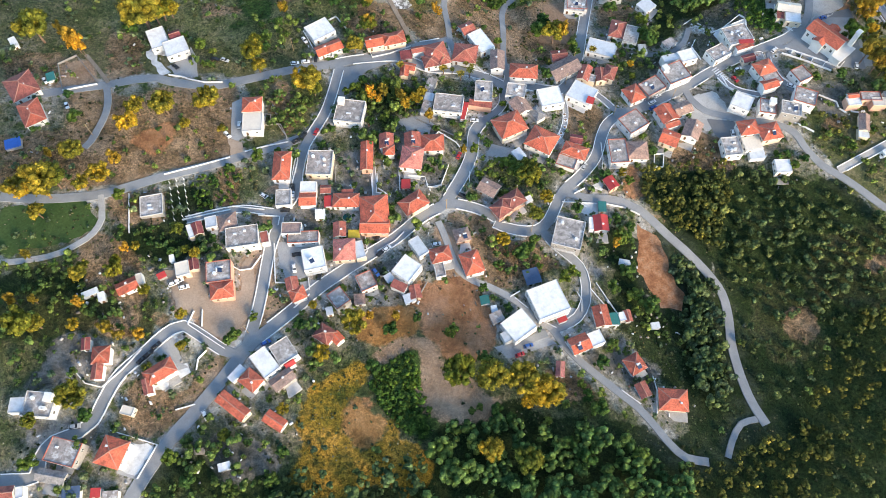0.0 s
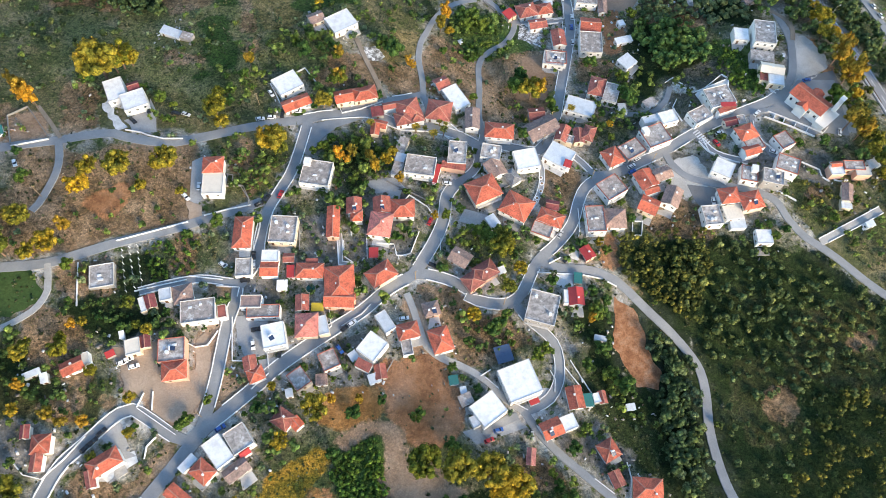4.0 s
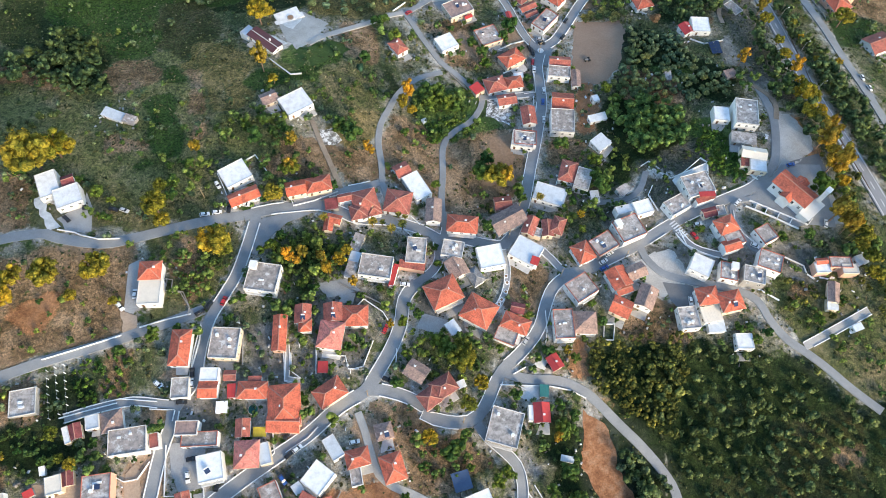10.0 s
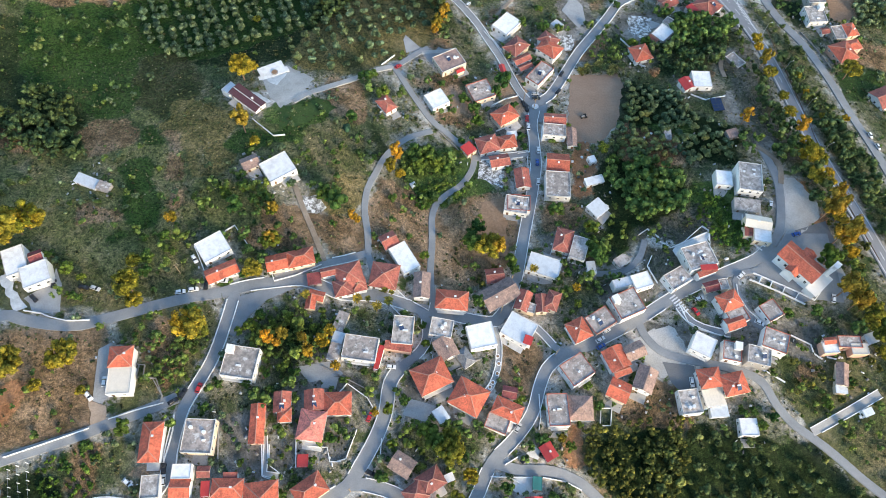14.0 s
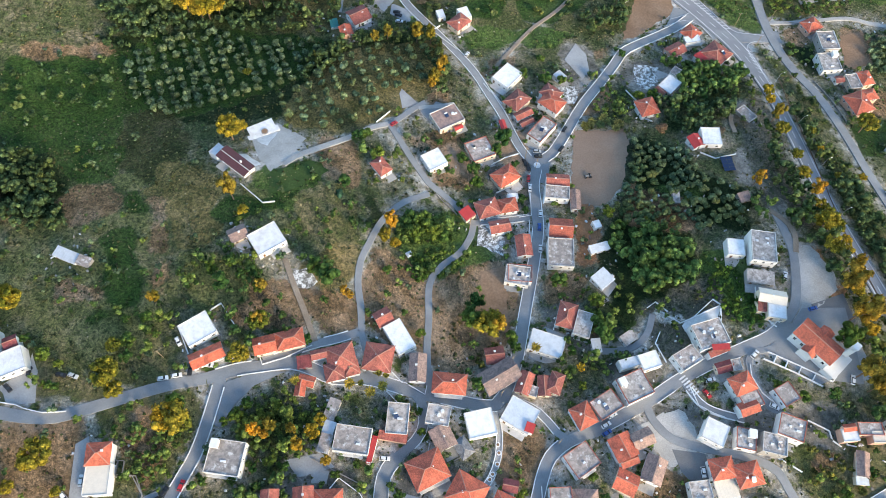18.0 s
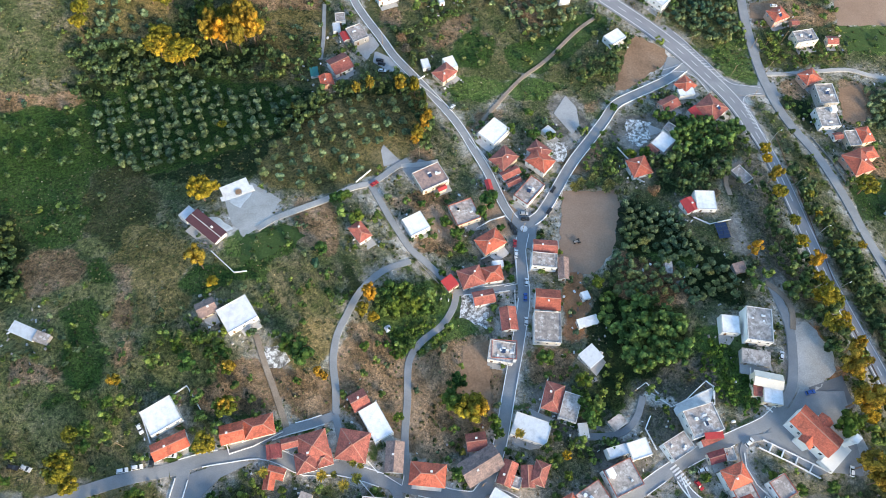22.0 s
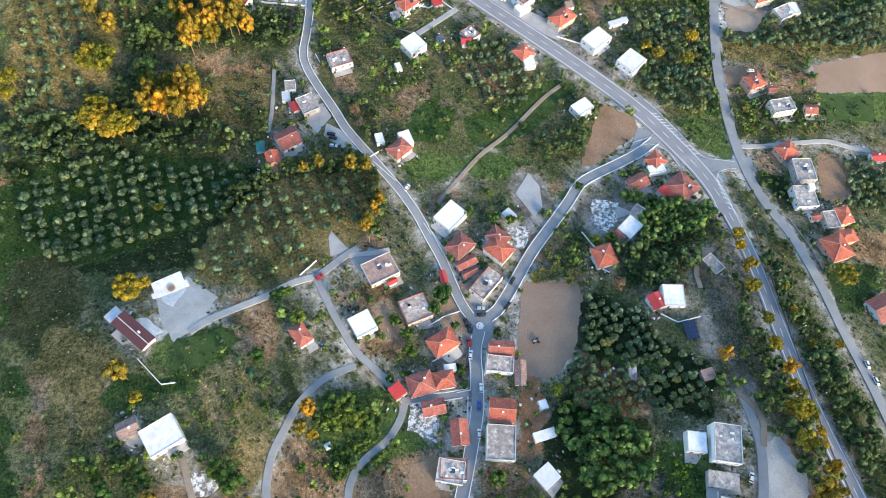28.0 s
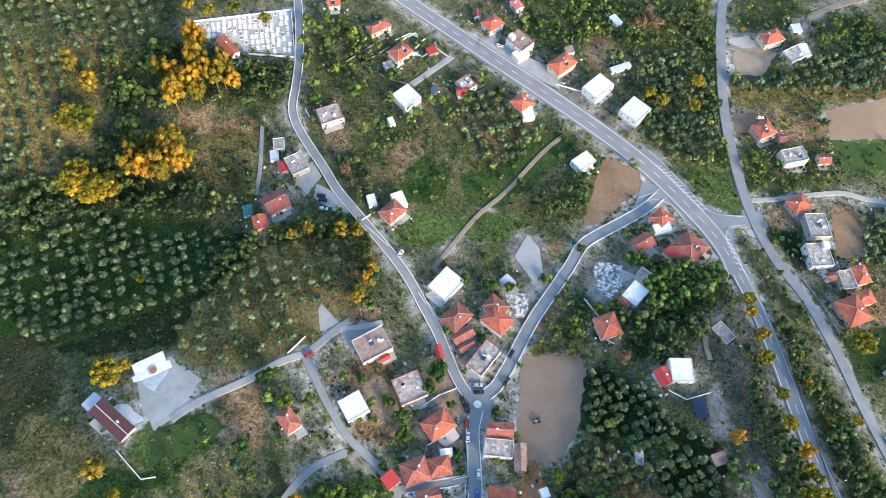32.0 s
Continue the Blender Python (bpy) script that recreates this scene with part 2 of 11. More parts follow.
SURFACES = {
    "a": ground_like("asphalt_pale", [(0.3, (0.225, 0.232, 0.242)), (0.55, (0.28, 0.288, 0.295)), (0.75, (0.345, 0.345, 0.34))], 0.12, 2.5, 0.9, 0.2, 0.3),
    "h": ground_like("asphalt_main_road", [(0.3, (0.225, 0.228, 0.242)), (0.7, (0.285, 0.287, 0.298))], 0.1, 3.0, 0.85, 0.15, 0.3),
    "g": ground_like("gravel_track", [(0.3, (0.23, 0.18, 0.135)), (0.7, (0.37, 0.305, 0.24))], 0.15, 2.0, 0.95, 0.35),
    "c": ground_like("concrete_paving", [(0.3, (0.35, 0.34, 0.325)), (0.7, (0.47, 0.455, 0.43))], 0.2, 2.0, 0.9, 0.25),
    "dirt": ground_like("bare_brown_earth", [(0.25, (0.20, 0.125, 0.075)), (0.5, (0.30, 0.19, 0.12)), (0.75, (0.36, 0.25, 0.17))], 0.07, 1.0, 0.95, 0.4),
    "earth": ground_like("red_cut_earth", [(0.34, (0.20, 0.085, 0.04)), (0.5, (0.36, 0.17, 0.085)), (0.68, (0.43, 0.26, 0.16))], 0.22, 1.2, 0.95, 0.55),
    "field": ground_like("ploughed_soil", [(0.3, (0.275, 0.18, 0.125)), (0.7, (0.355, 0.25, 0.18))], 0.05, 1.5, 0.95, 0.25),
    "gravel": ground_like("pale_gravel", [(0.3, (0.39, 0.37, 0.34)), (0.7, (0.56, 0.54, 0.51))], 0.1, 2.0, 0.95, 0.35),
    "concrete": ground_like("yard_concrete", [(0.3, (0.33, 0.325, 0.32)), (0.7, (0.46, 0.455, 0.445))], 0.12, 2.0, 0.9, 0.25),
    "asphalt": ground_like("asphalt_lot", [(0.3, (0.16, 0.16, 0.163)), (0.7, (0.21, 0.21, 0.208))], 0.1, 2.5, 0.9, 0.2),
    "paleyard": ground_like("beige_packed_earth", [(0.3, (0.33, 0.24, 0.17)), (0.7, (0.47, 0.365, 0.28))], 0.08, 1.5, 0.95, 0.3),
    "rubble": ground_like("white_rubble", [(0.40, (0.16, 0.15, 0.135)), (0.49, (0.42, 0.41, 0.39)), (0.57, (0.80, 0.80, 0.79))], 0.55, 2.2, 0.95, 0.6),
    "whitepave": ground_like("whitewashed_paving", [(0.35, (0.52, 0.52, 0.51)), (0.6, (0.72, 0.72, 0.71))], 0.3, 2.0, 0.9, 0.15),
    "grass": ground_like("lush_grass", [(0.3, (0.035, 0.075, 0.02)), (0.7, (0.08, 0.12, 0.035))], 0.1, 1.2, 0.95, 0.5),
}
LEAVES = {
    # pine and gold: warm low sunlight is painted into the needle colours
    "pine": foliage("pine_needles_painted_sunlit", (0.56, 0.42, 0.065), (0.25, 0.215, 0.036), (0.04, 0.045, 0.01)),
    "gold": foliage("golden_needles_painted_sunlit", (0.68, 0.40, 0.07), (0.35, 0.22, 0.038), (0.06, 0.05, 0.014)),
    "broad": foliage("broad_leaves", (0.22, 0.32, 0.085), (0.09, 0.15, 0.042), (0.012, 0.026, 0.008)),
    "olive": foliage("olive_leaves", (0.31, 0.385, 0.24), (0.12, 0.168, 0.10), (0.016, 0.024, 0.014)),
    "cyp": foliage("cypress_leaves", (0.12, 0.13, 0.04), (0.05, 0.06, 0.02), (0.012, 0.018, 0.008)),
    "bare": foliage("bare_twigs", (0.42, 0.31, 0.27), (0.25, 0.175, 0.145), (0.06, 0.04, 0.03)),
    "reed": foliage("reed_leaves", (0.32, 0.33, 0.17), (0.16, 0.18, 0.08), (0.04, 0.05, 0.02)),
    "palm": foliage("palm_fronds", (0.62, 0.46, 0.09), (0.30, 0.25, 0.06), (0.05, 0.05, 0.02)),
}
LEAVES_JOINED = {
    "olive": foliage("olive_grove_leaves", (0.29, 0.355, 0.205), (0.105, 0.148, 0.082), (0.014, 0.022, 0.012), True),
    "wood": foliage("woodland_leaves", (0.21, 0.275, 0.115), (0.08, 0.12, 0.05), (0.009, 0.017, 0.007), True),
    "garden": foliage("garden_leaves", (0.28, 0.37, 0.10), (0.115, 0.17, 0.05), (0.012, 0.026, 0.009), True),
    "loose": foliage("hillside_olive_leaves", (0.30, 0.32, 0.12), (0.095, 0.125, 0.048), (0.014, 0.022, 0.012), True),
    "bigwood": foliage("gully_wood_leaves", (0.23, 0.335, 0.10), (0.086, 0.15, 0.046), (0.009, 0.017, 0.007), True),
    # sunwood: woodland leaves with the sun's yellow put into their colour
    "sunwood": foliage("wood_leaves_painted_sunlit", (0.33, 0.30, 0.068), (0.105, 0.115, 0.033), (0.02, 0.03, 0.01), True),
    "scrub": foliage("scrub_leaves", (0.22, 0.215, 0.11), (0.09, 0.10, 0.05), (0.02, 0.026, 0.013), True),
    "hedge": foliage("thicket_leaves", (0.188, 0.312, 0.062), (0.081, 0.144, 0.030), (0.012, 0.026, 0.008), True),
    "tuft": foliage("grass_tufts", (0.20, 0.20, 0.10), (0.08, 0.095, 0.04), (0.02, 0.02, 0.01), True),
    "drytuft": foliage("dry_grass_tufts", (0.44, 0.37, 0.27), (0.25, 0.205, 0.14), (0.05, 0.04, 0.02), True),
    "reedbed": foliage("reed_bed_leaves", (0.330, 0.352, 0.165), (0.165, 0.187, 0.077), (0.03, 0.04, 0.016), True),
}


# ---- land ----
HILLS = (16.9, -13.2, -11.5, 0.6, 4.7, 8.4, -5.5, -9.7, 0.2, 3.2, -4.3, 1.3, -2.7, -3.5, 6.6, 0.4, -20.8, -2.0, -0.0, -2.9, 0.8, 2.0, -2.7, 10.8, -1.4, 0.6, 0.3, 5.4, -7.1, 7.3, -7.7, -12.9, 2.3, -1.3, -4.5, -0.9, -15.4, 0.9, 8.2, 10.3, -5.0, 0.9, -0.1, 0.1, 2.0, 9.4, 5.4, 3.0, -4.7, 0.5, 0.9, 0.5, 0.6, 1.9, -1.9, -6.5, 1.0, 5.8, 4.3)


def bend(a, lo, hi):
    mid, half = (lo + hi) / 2, (hi - lo) / 2
    return mid + half * np.tanh((a - mid) / half)


def land(x, y):
    """Height of the hillside: a long slope with low swells on an 80 m lattice."""
    x, y = np.asarray(x, float), np.asarray(y, float)
    z = HILLS[0] + HILLS[1] * (bend(x, -420, 520) - 60) / 200 + HILLS[2] * (bend(y, -220, 860) - 280) / 250
    k = 3
    for cx in range(-160, 321, 80):
        for cy in range(30, 591, 80):
            z = z + HILLS[k] * np.exp(-((x - cx) ** 2 + (y - cy) ** 2) / (2 * 68.0 ** 2))
            k += 1
    return z


def level(x, y):
    return float(land(x, y))


# ---- small tools ----
def part(name, bm, material, parent, label="", at=None):
    """Links a bmesh (or a ready mesh) as one mesh object under a thing."""
    if isinstance(bm, bpy.types.Mesh):
        me = bm
    else:
        me = bpy.data.meshes.new(name)
        bm.to_mesh(me)
        bm.free()
        for q in material if isinstance(material, (list, tuple)) else [material]:
            me.materials.append(q)
    ob = new(name, me)
    if parent:
        ob.parent = parent
    if at is not None:
        ob.matrix_basis = at
    return tagged(ob, label)


def box(bm, x0, x1, y0, y1, z0, z1):
    v = [bm.verts.new(p) for p in ((x0, y0, z0), (x1, y0, z0), (x1, y1, z0), (x0, y1, z0), (x0, y0, z1), (x1, y0, z1), (x1, y1, z1), (x0, y1, z1))]
    for f in ((3, 2, 1, 0), (4, 5, 6, 7), (0, 1, 5, 4), (1, 2, 6, 5), (2, 3, 7, 6), (3, 0, 4, 7)):
        bm.faces.new([v[i] for i in f])


def box_mesh(name, material, *size):
    bm = bmesh.new()
    box(bm, *size)
    me = bpy.data.meshes.new(name)
    bm.to_mesh(me)
    bm.free()
    me.materials.append(material)
    return me


def root(name, x, y, z, turn=0.0, label="", category="", group="", kind=""):
    ob = new(name)
    ob.matrix_basis = pose(x, y, z, 0, 0, turn)
    return tagged(ob, label, category, group, kind)


def fast_mesh(name, verts, tris, material):
    me = bpy.data.meshes.new(name)
    me.vertices.add(len(verts))
    me.vertices.foreach_set("co", np.ascontiguousarray(verts, np.float32).ravel())
    me.loops.add(len(tris) * 3)
    me.loops.foreach_set("vertex_index", np.ascontiguousarray(tris, np.int32).ravel())
    me.polygons.add(len(tris))
    me.polygons.foreach_set("loop_start", np.arange(0, len(tris) * 3, 3, dtype=np.int32))
    me.polygons.foreach_set("use_smooth", np.ones(len(tris), bool))
    me.update(calc_edges=True)
    me.materials.append(material)
    return me


def inside(px, py, poly):
    px, py = np.asarray(px, float), np.asarray(py, float)
    hit = np.zeros(px.shape, bool)
    for (x1, y1), (x2, y2) in zip(poly, poly[1:] + poly[:1]):
        cross = ((y1 > py) != (y2 > py)) & (px < (x2 - x1) * (py - y1) / ((y2 - y1) or 1e-9) + x1)
        hit ^= cross
    return hit


# what stands where, on a 1 m raster, so that plants keep off roads, roofs and yards
X0, Y0, NX, NY = -330, -110, 780, 830
taken = np.zeros((NX, NY), bool)
GX, GY = np.meshgrid(np.arange(NX) + X0 + 0.5, np.arange(NY) + Y0 + 0.5, indexing="ij")


def occupy(poly):
    xs, ys = [p[0] for p in poly], [p[1] for p in poly]
    i0, i1 = max(0, int(min(xs) - X0)), min(NX, int(max(xs) - X0) + 2)
    j0, j1 = max(0, int(min(ys) - Y0)), min(NY, int(max(ys) - Y0) + 2)
    if i1 > i0 and j1 > j0:
        taken[i0:i1, j0:j1] |= inside(GX[i0:i1, j0:j1], GY[i0:i1, j0:j1], poly)


def is_free(x, y):
    i, j = (np.asarray(x) - X0).astype(int), (np.asarray(y) - Y0).astype(int)
    ok = (i >= 0) & (i < NX) & (j >= 0) & (j < NY)
    return ok & ~taken[np.clip(i, 0, NX - 1), np.clip(j, 0, NY - 1)]


# ---- roads ----
ROAD_LINES = []


def spline(pts, step=3.0):
    p = [np.array(q, float) for q in pts]
    p = [2 * p[0] - p[1]] + p + [2 * p[-1] - p[-2]]
    out = []
    for a, b, c, d in zip(p, p[1:], p[2:], p[3:]):
        n = max(1, int(np.linalg.norm(c - b) / step))
        for i in range(n):
            u = i / n
            out.append(0.5 * (2 * b + (c - a) * u + (2 * a - 5 * b + 4 * c - d) * u * u + (3 * b - a - 3 * c + d) * u ** 3))
    out.append(p[-2])
    return np.array(out)


def normals(line):
    d = np.gradient(line, axis=0)
    d /= np.linalg.norm(d, axis=1)[:, None]
    return np.stack([-d[:, 1], d[:, 0]], 1)


def ribbon(line, offsets, heights):
    """A strip along a line: rows of points at these offsets to its left and heights over the land."""
    n = normals(line)
    bm = bmesh.new()
    rows = []
    for o, h in zip(offsets, heights):
        q = line + n * o
        z = land(q[:, 0], q[:, 1]) + h
        rows.append([bm.verts.new((a, b, c)) for (a, b), c in zip(q, z)])
    for r1, r2 in zip(rows, rows[1:]):
        for i in range(len(line) - 1):
            bm.faces.new((r1[i], r1[i + 1], r2[i + 1], r2[i]))
    bmesh.ops.recalc_face_normals(bm, faces=bm.faces)
    return bm


SURFACE_WORDS = {"a": "pale grey worn asphalt village road draped on the slope", "h": "dark asphalt main road with white lines", "g": "pale gravel and earth track", "c": "narrow pale concrete lane"}


def road(name, width, edge, surface, pts):
    line = spline(pts)
    k = len(ROAD_LINES)
    w = width / 2
    lift = 0.22 + 0.006 * k
    ob = part("road", ribbon(line, [w + 0.3, w, 0, -w, -w - 0.3], [-0.4, lift, lift + 0.02, lift, -0.4]), SURFACES[surface], None, SURFACE_WORDS[surface])
    tagged(ob, category="road", kind="structure")
    ROAD_LINES.append((line, width, edge, ob, lift))
    q = normals(line)
    occupy([tuple(p) for p in line + q * (w + 0.8)] + [tuple(p) for p in (line - q * (w + 0.8))[::-1]])


def kerbs():
    """Low whitewashed walls along the village streets, broken where another road joins."""
    for k, (line, width, edge, ob, lift) in enumerate(ROAD_LINES):
        if edge != "W":
            continue
        n = normals(line)
        for side in (1, -1):
            q = line + n * side * (width / 2 + 0.12)
            clear = np.ones(len(q), bool)
            for j, (other, ow, *_r) in enumerate(ROAD_LINES):
                if j != k:
                    dist = np.linalg.norm(q[:, None] - other[None], axis=2).min(1)
                    clear &= dist > ow / 2 + 1.2
            run = []
            for i in range(len(q) + 1):
                if i < len(q) and clear[i]:
                    run.append(i)
                    continue
                if len(run) > 3:
                    bm = ribbon(line[run], [side * (width / 2), side * (width / 2), side * (width / 2 + 0.34), side * (width / 2 + 0.34)], [-0.2, 0.4 + lift, 0.4 + lift, -0.4])
                    tagged(part("kerb_wall", bm, WHITEWASH, None, "low whitewashed kerb wall along the village street"), category="wall", kind="structure")
                run = []


# ---- yards, fields ----
PATCH_WORDS = {"dirt": "bare brown earth yard", "earth": "raw red earth cut in the slope", "field": "small ploughed brown field", "gravel": "pale gravel yard", "concrete": "grey concrete paved yard", "asphalt": "dark asphalt parking yard", "paleyard": "bare packed beige earth", "rubble": "heap of white rubble and lime", "grass": "patch of lush green grass", "whitepave": "whitewashed paved terrace", "a": "pale worn asphalt apron of the junction", "h": "dark asphalt widening of the main road"}
PATCHES = []


def patch(surface, poly):
    bm = bmesh.new()
    rnd = random.Random(len(PATCHES))
    ring = []
    for (x1, y1), (x2, y2) in zip(poly, poly[1:] + poly[:1]):
        n = max(1, int(math.dist((x1, y1), (x2, y2)) / 2.5))
        for i in range(n):
            j = 0.0 if surface in ("concrete", "asphalt", "a", "h") else 0.8
            ring.append((x1 + (x2 - x1) * i / n + rnd.uniform(-j, j), y1 + (y2 - y1) * i / n + rnd.uniform(-j, j)))
    bm.faces.new([bm.verts.new((x, y, 0)) for x, y in ring])
    for axis, vals in ((0, [p[0] for p in ring]), (1, [p[1] for p in ring])):
        c = math.ceil(min(vals) / 5) * 5
        while c < max(vals):
            co, no = [0, 0, 0], [0, 0, 0]
            co[axis], no[axis] = c, 1
            bmesh.ops.bisect_plane(bm, geom=bm.verts[:] + bm.edges[:] + bm.faces[:], plane_co=co, plane_no=no)
            c += 5
    for v in bm.verts:
        v.co.z = level(v.co.x, v.co.y) + (0.17 if surface in ("a", "h") else 0.08) + 0.002 * len(PATCHES)
    bmesh.ops.recalc_face_normals(bm, faces=bm.faces)
    for f in bm.faces:
        if f.normal.z < 0:
            f.normal_flip()
    ob = part("yard" if surface not in ("field", "grass") else surface, bm, SURFACES[surface], None, PATCH_WORDS[surface])
    tagged(ob, category="ground", kind="structure")
    PATCHES.append(poly)
    if surface not in ("grass",):
        occupy(poly)


# ---- houses ----
def slab_roof(bm, uv, corners, thick=0.18):
    """One roof plane: top face with UV in metres along the eave and up the slope."""
    v = [bm.verts.new(c) for c in corners]
    f = bm.faces.new(v)
    f.normal_update()
    e = (Vector(corners[1]) - Vector(corners[0])).normalized()
    up = f.normal.cross(e)
    for loop in f.loops:
        d = loop.vert.co - Vector(corners[0])
        loop[uv].uv = (d.dot(e), d.dot(up))
    return f


def pitched_mesh(name, w, d, kind, slope, over, material):
    """Hip or gable roof over a w x d plan, eaves at z 0, ridge along the longer side."""
    bm = bmesh.new()
    uv = bm.loops.layers.uv.new("UVMap")
    turn = d > w
    L, S = (d, w) if turn else (w, d)
    L, S = L / 2 + over, S / 2 + over
    rise = S * slope
    inset = min(S, L * 0.98) if kind == "hip" else 0.0
    P = lambda x, y, z: (-y, x, z) if turn else (x, y, z)
    a, b, c, e = P(-L, -S, 0), P(L, -S, 0), P(L, S, 0), P(-L, S, 0)
    r1, r2 = P(-L + inset, 0, rise), P(L - inset, 0, rise)
    slab_roof(bm, uv, [a, b, r2, r1])
    slab_roof(bm, uv, [c, e, r1, r2])
    if kind == "hip":
        slab_roof(bm, uv, [b, c, r2])
        slab_roof(bm, uv, [e, a, r1])
    bmesh.ops.remove_doubles(bm, verts=bm.verts, dist=1e-4)
    bmesh.ops.recalc_face_normals(bm, faces=bm.faces)
    if sum(f.normal.z for f in bm.faces) < 0:
        bmesh.ops.reverse_faces(bm, faces=bm.faces)
    ext = bmesh.ops.extrude_face_region(bm, geom=bm.faces[:])
    for q in ext["geom"]:
        if isinstance(q, bmesh.types.BMVert):
            q.co.z += 0.2
    bmesh.ops.recalc_face_normals(bm, faces=bm.faces)
    me = bpy.data.meshes.new(name)
    bm.to_mesh(me)
    bm.free()
    me.materials.append(material)
    me.materials.append(PARAPET)
    for f in me.polygons:
        f.material_index = 1 if abs(f.normal.z) < 0.2 else 0
    lines = [(r1, r2)]
    if kind == "hip":
        lines += [(a, r1), (e, r1), (b, r2), (c, r2)]
    return me, rise, lines


def bar(bm, p, q, wide, tall):
    """A beam between two points."""
    p, q = Vector(p), Vector(q)
    d = (q - p).normalized()
    s = d.cross(Vector((0, 0, 1)))
    s = (s if s.length > 1e-3 else Vector((1, 0, 0))).normalized() * wide / 2
    u = s.cross(d).normalized() * tall
    if u.z < 0:
        u = -u
    v = [bm.verts.new(c) for c in (p - s, p + s, p + s + u, p - s + u, q - s, q + s, q + s + u, q - s + u)]
    for f in ((0, 1, 2, 3), (7, 6, 5, 4), (0, 4, 5, 1), (1, 5, 6, 2), (2, 6, 7, 3), (3, 7, 4, 0)):
        bm.faces.new([v[i] for i in f])


ROOF_WORDS = {"r": "orange clay tile", "b": "red-brown clay tile", "t": "old greyish clay tile", "p": "pinkish clay tile", "m": "maroon tile", "mb": "dark maroon sheet", "g": "grey cement tile", "red": "red sheet metal", "w": "flat white", "c": "flat grey concrete", "cr": "flat cream", "lb": "pale blue sheet", "te": "teal tarpaulin", "bl": "blue tarpaulin", "blue": "bright blue tarpaulin", "ye": "yellow tarpaulin"}
window_meshes = {}


def window_set():
    bm = bmesh.new()
    for x0, x1, z0, z1 in ((-0.6, -0.5, 0, 1.3), (0.5, 0.6, 0, 1.3), (-0.5, 0.5, 0, 0.1), (-0.5, 0.5, 1.2, 1.3), (-0.04, 0.04, 0.1, 1.2)):
        box(bm, x0, x1, -0.07, 0.02, z0, z1)
    me = bpy.data.meshes.new("window")
    bm.to_mesh(me), bm.free()
    me.materials.append(FRAME)
    window_meshes["frame"] = me
    window_meshes["pane"] = box_mesh("pane", GLASS, -0.5, 0.5, -0.03, 0.015, 0.1, 1.2)
    bm = bmesh.new()
    box(bm, -0.5, 0.5, -0.06, 0.02, 0, 2.1)
    box(bm, -0.42, -0.05, -0.09, -0.055, 0.15, 0.95)
    box(bm, 0.05, 0.42, -0.09, -0.055, 0.15, 0.95)
    box(bm, -0.42, 0.42, -0.09, -0.055, 1.1, 1.95)
    me = bpy.data.meshes.new("door")
    bm.to_mesh(me), bm.free()
    me.materials.append(SHUTTER)
    window_meshes["door"] = me
    window_meshes["shutter"] = box_mesh("shutter", SHUTTER, -0.28, 0.28, -0.06, 0.0, -0.02, 1.32)
    bm = bmesh.new()
    box(bm, -0.35, 0.35, -0.3, 0.3, 0, 1.1)
    box(bm, -0.45, 0.45, -0.4, 0.4, 1.1, 1.22)
    me = bpy.data.meshes.new("chimney")
    bm.to_mesh(me), bm.free()
    me.materials.append(WHITE_WALL)
    window_meshes["chimney"] = me


window_set()
HOUSES = 0
HOUSE_GROUND = np.zeros((NX, NY), bool)
CLAY_TRIM = weathered("terracotta_parapet_paint", (0.42, 0.13, 0.09), 0.8, 0.15, 0.35)


def tiled_roof(ob, at, w, d, roof, col, slope):
    """A hip or gable roof with a pale rim at the eaves and mortared ridge caps."""
    me, rise, lines = pitched_mesh("roof", w - 0.7, d - 0.7, roof, slope, 0.5, ROOFS[col])
    rf = part("roof", me, None, ob, at=at)
    cap = RIDGE if col in ("r", "p", "b", "m") else PARAPET if col == "mb" else ROOFS[col]
    for p, q in lines:
        bm = bmesh.new()
        bar(bm, (p[0], p[1], p[2] + 0.16), (q[0], q[1], q[2] + 0.16), 0.32, 0.14)
        part("ridge_cap", bm, cap, rf)
    return rise


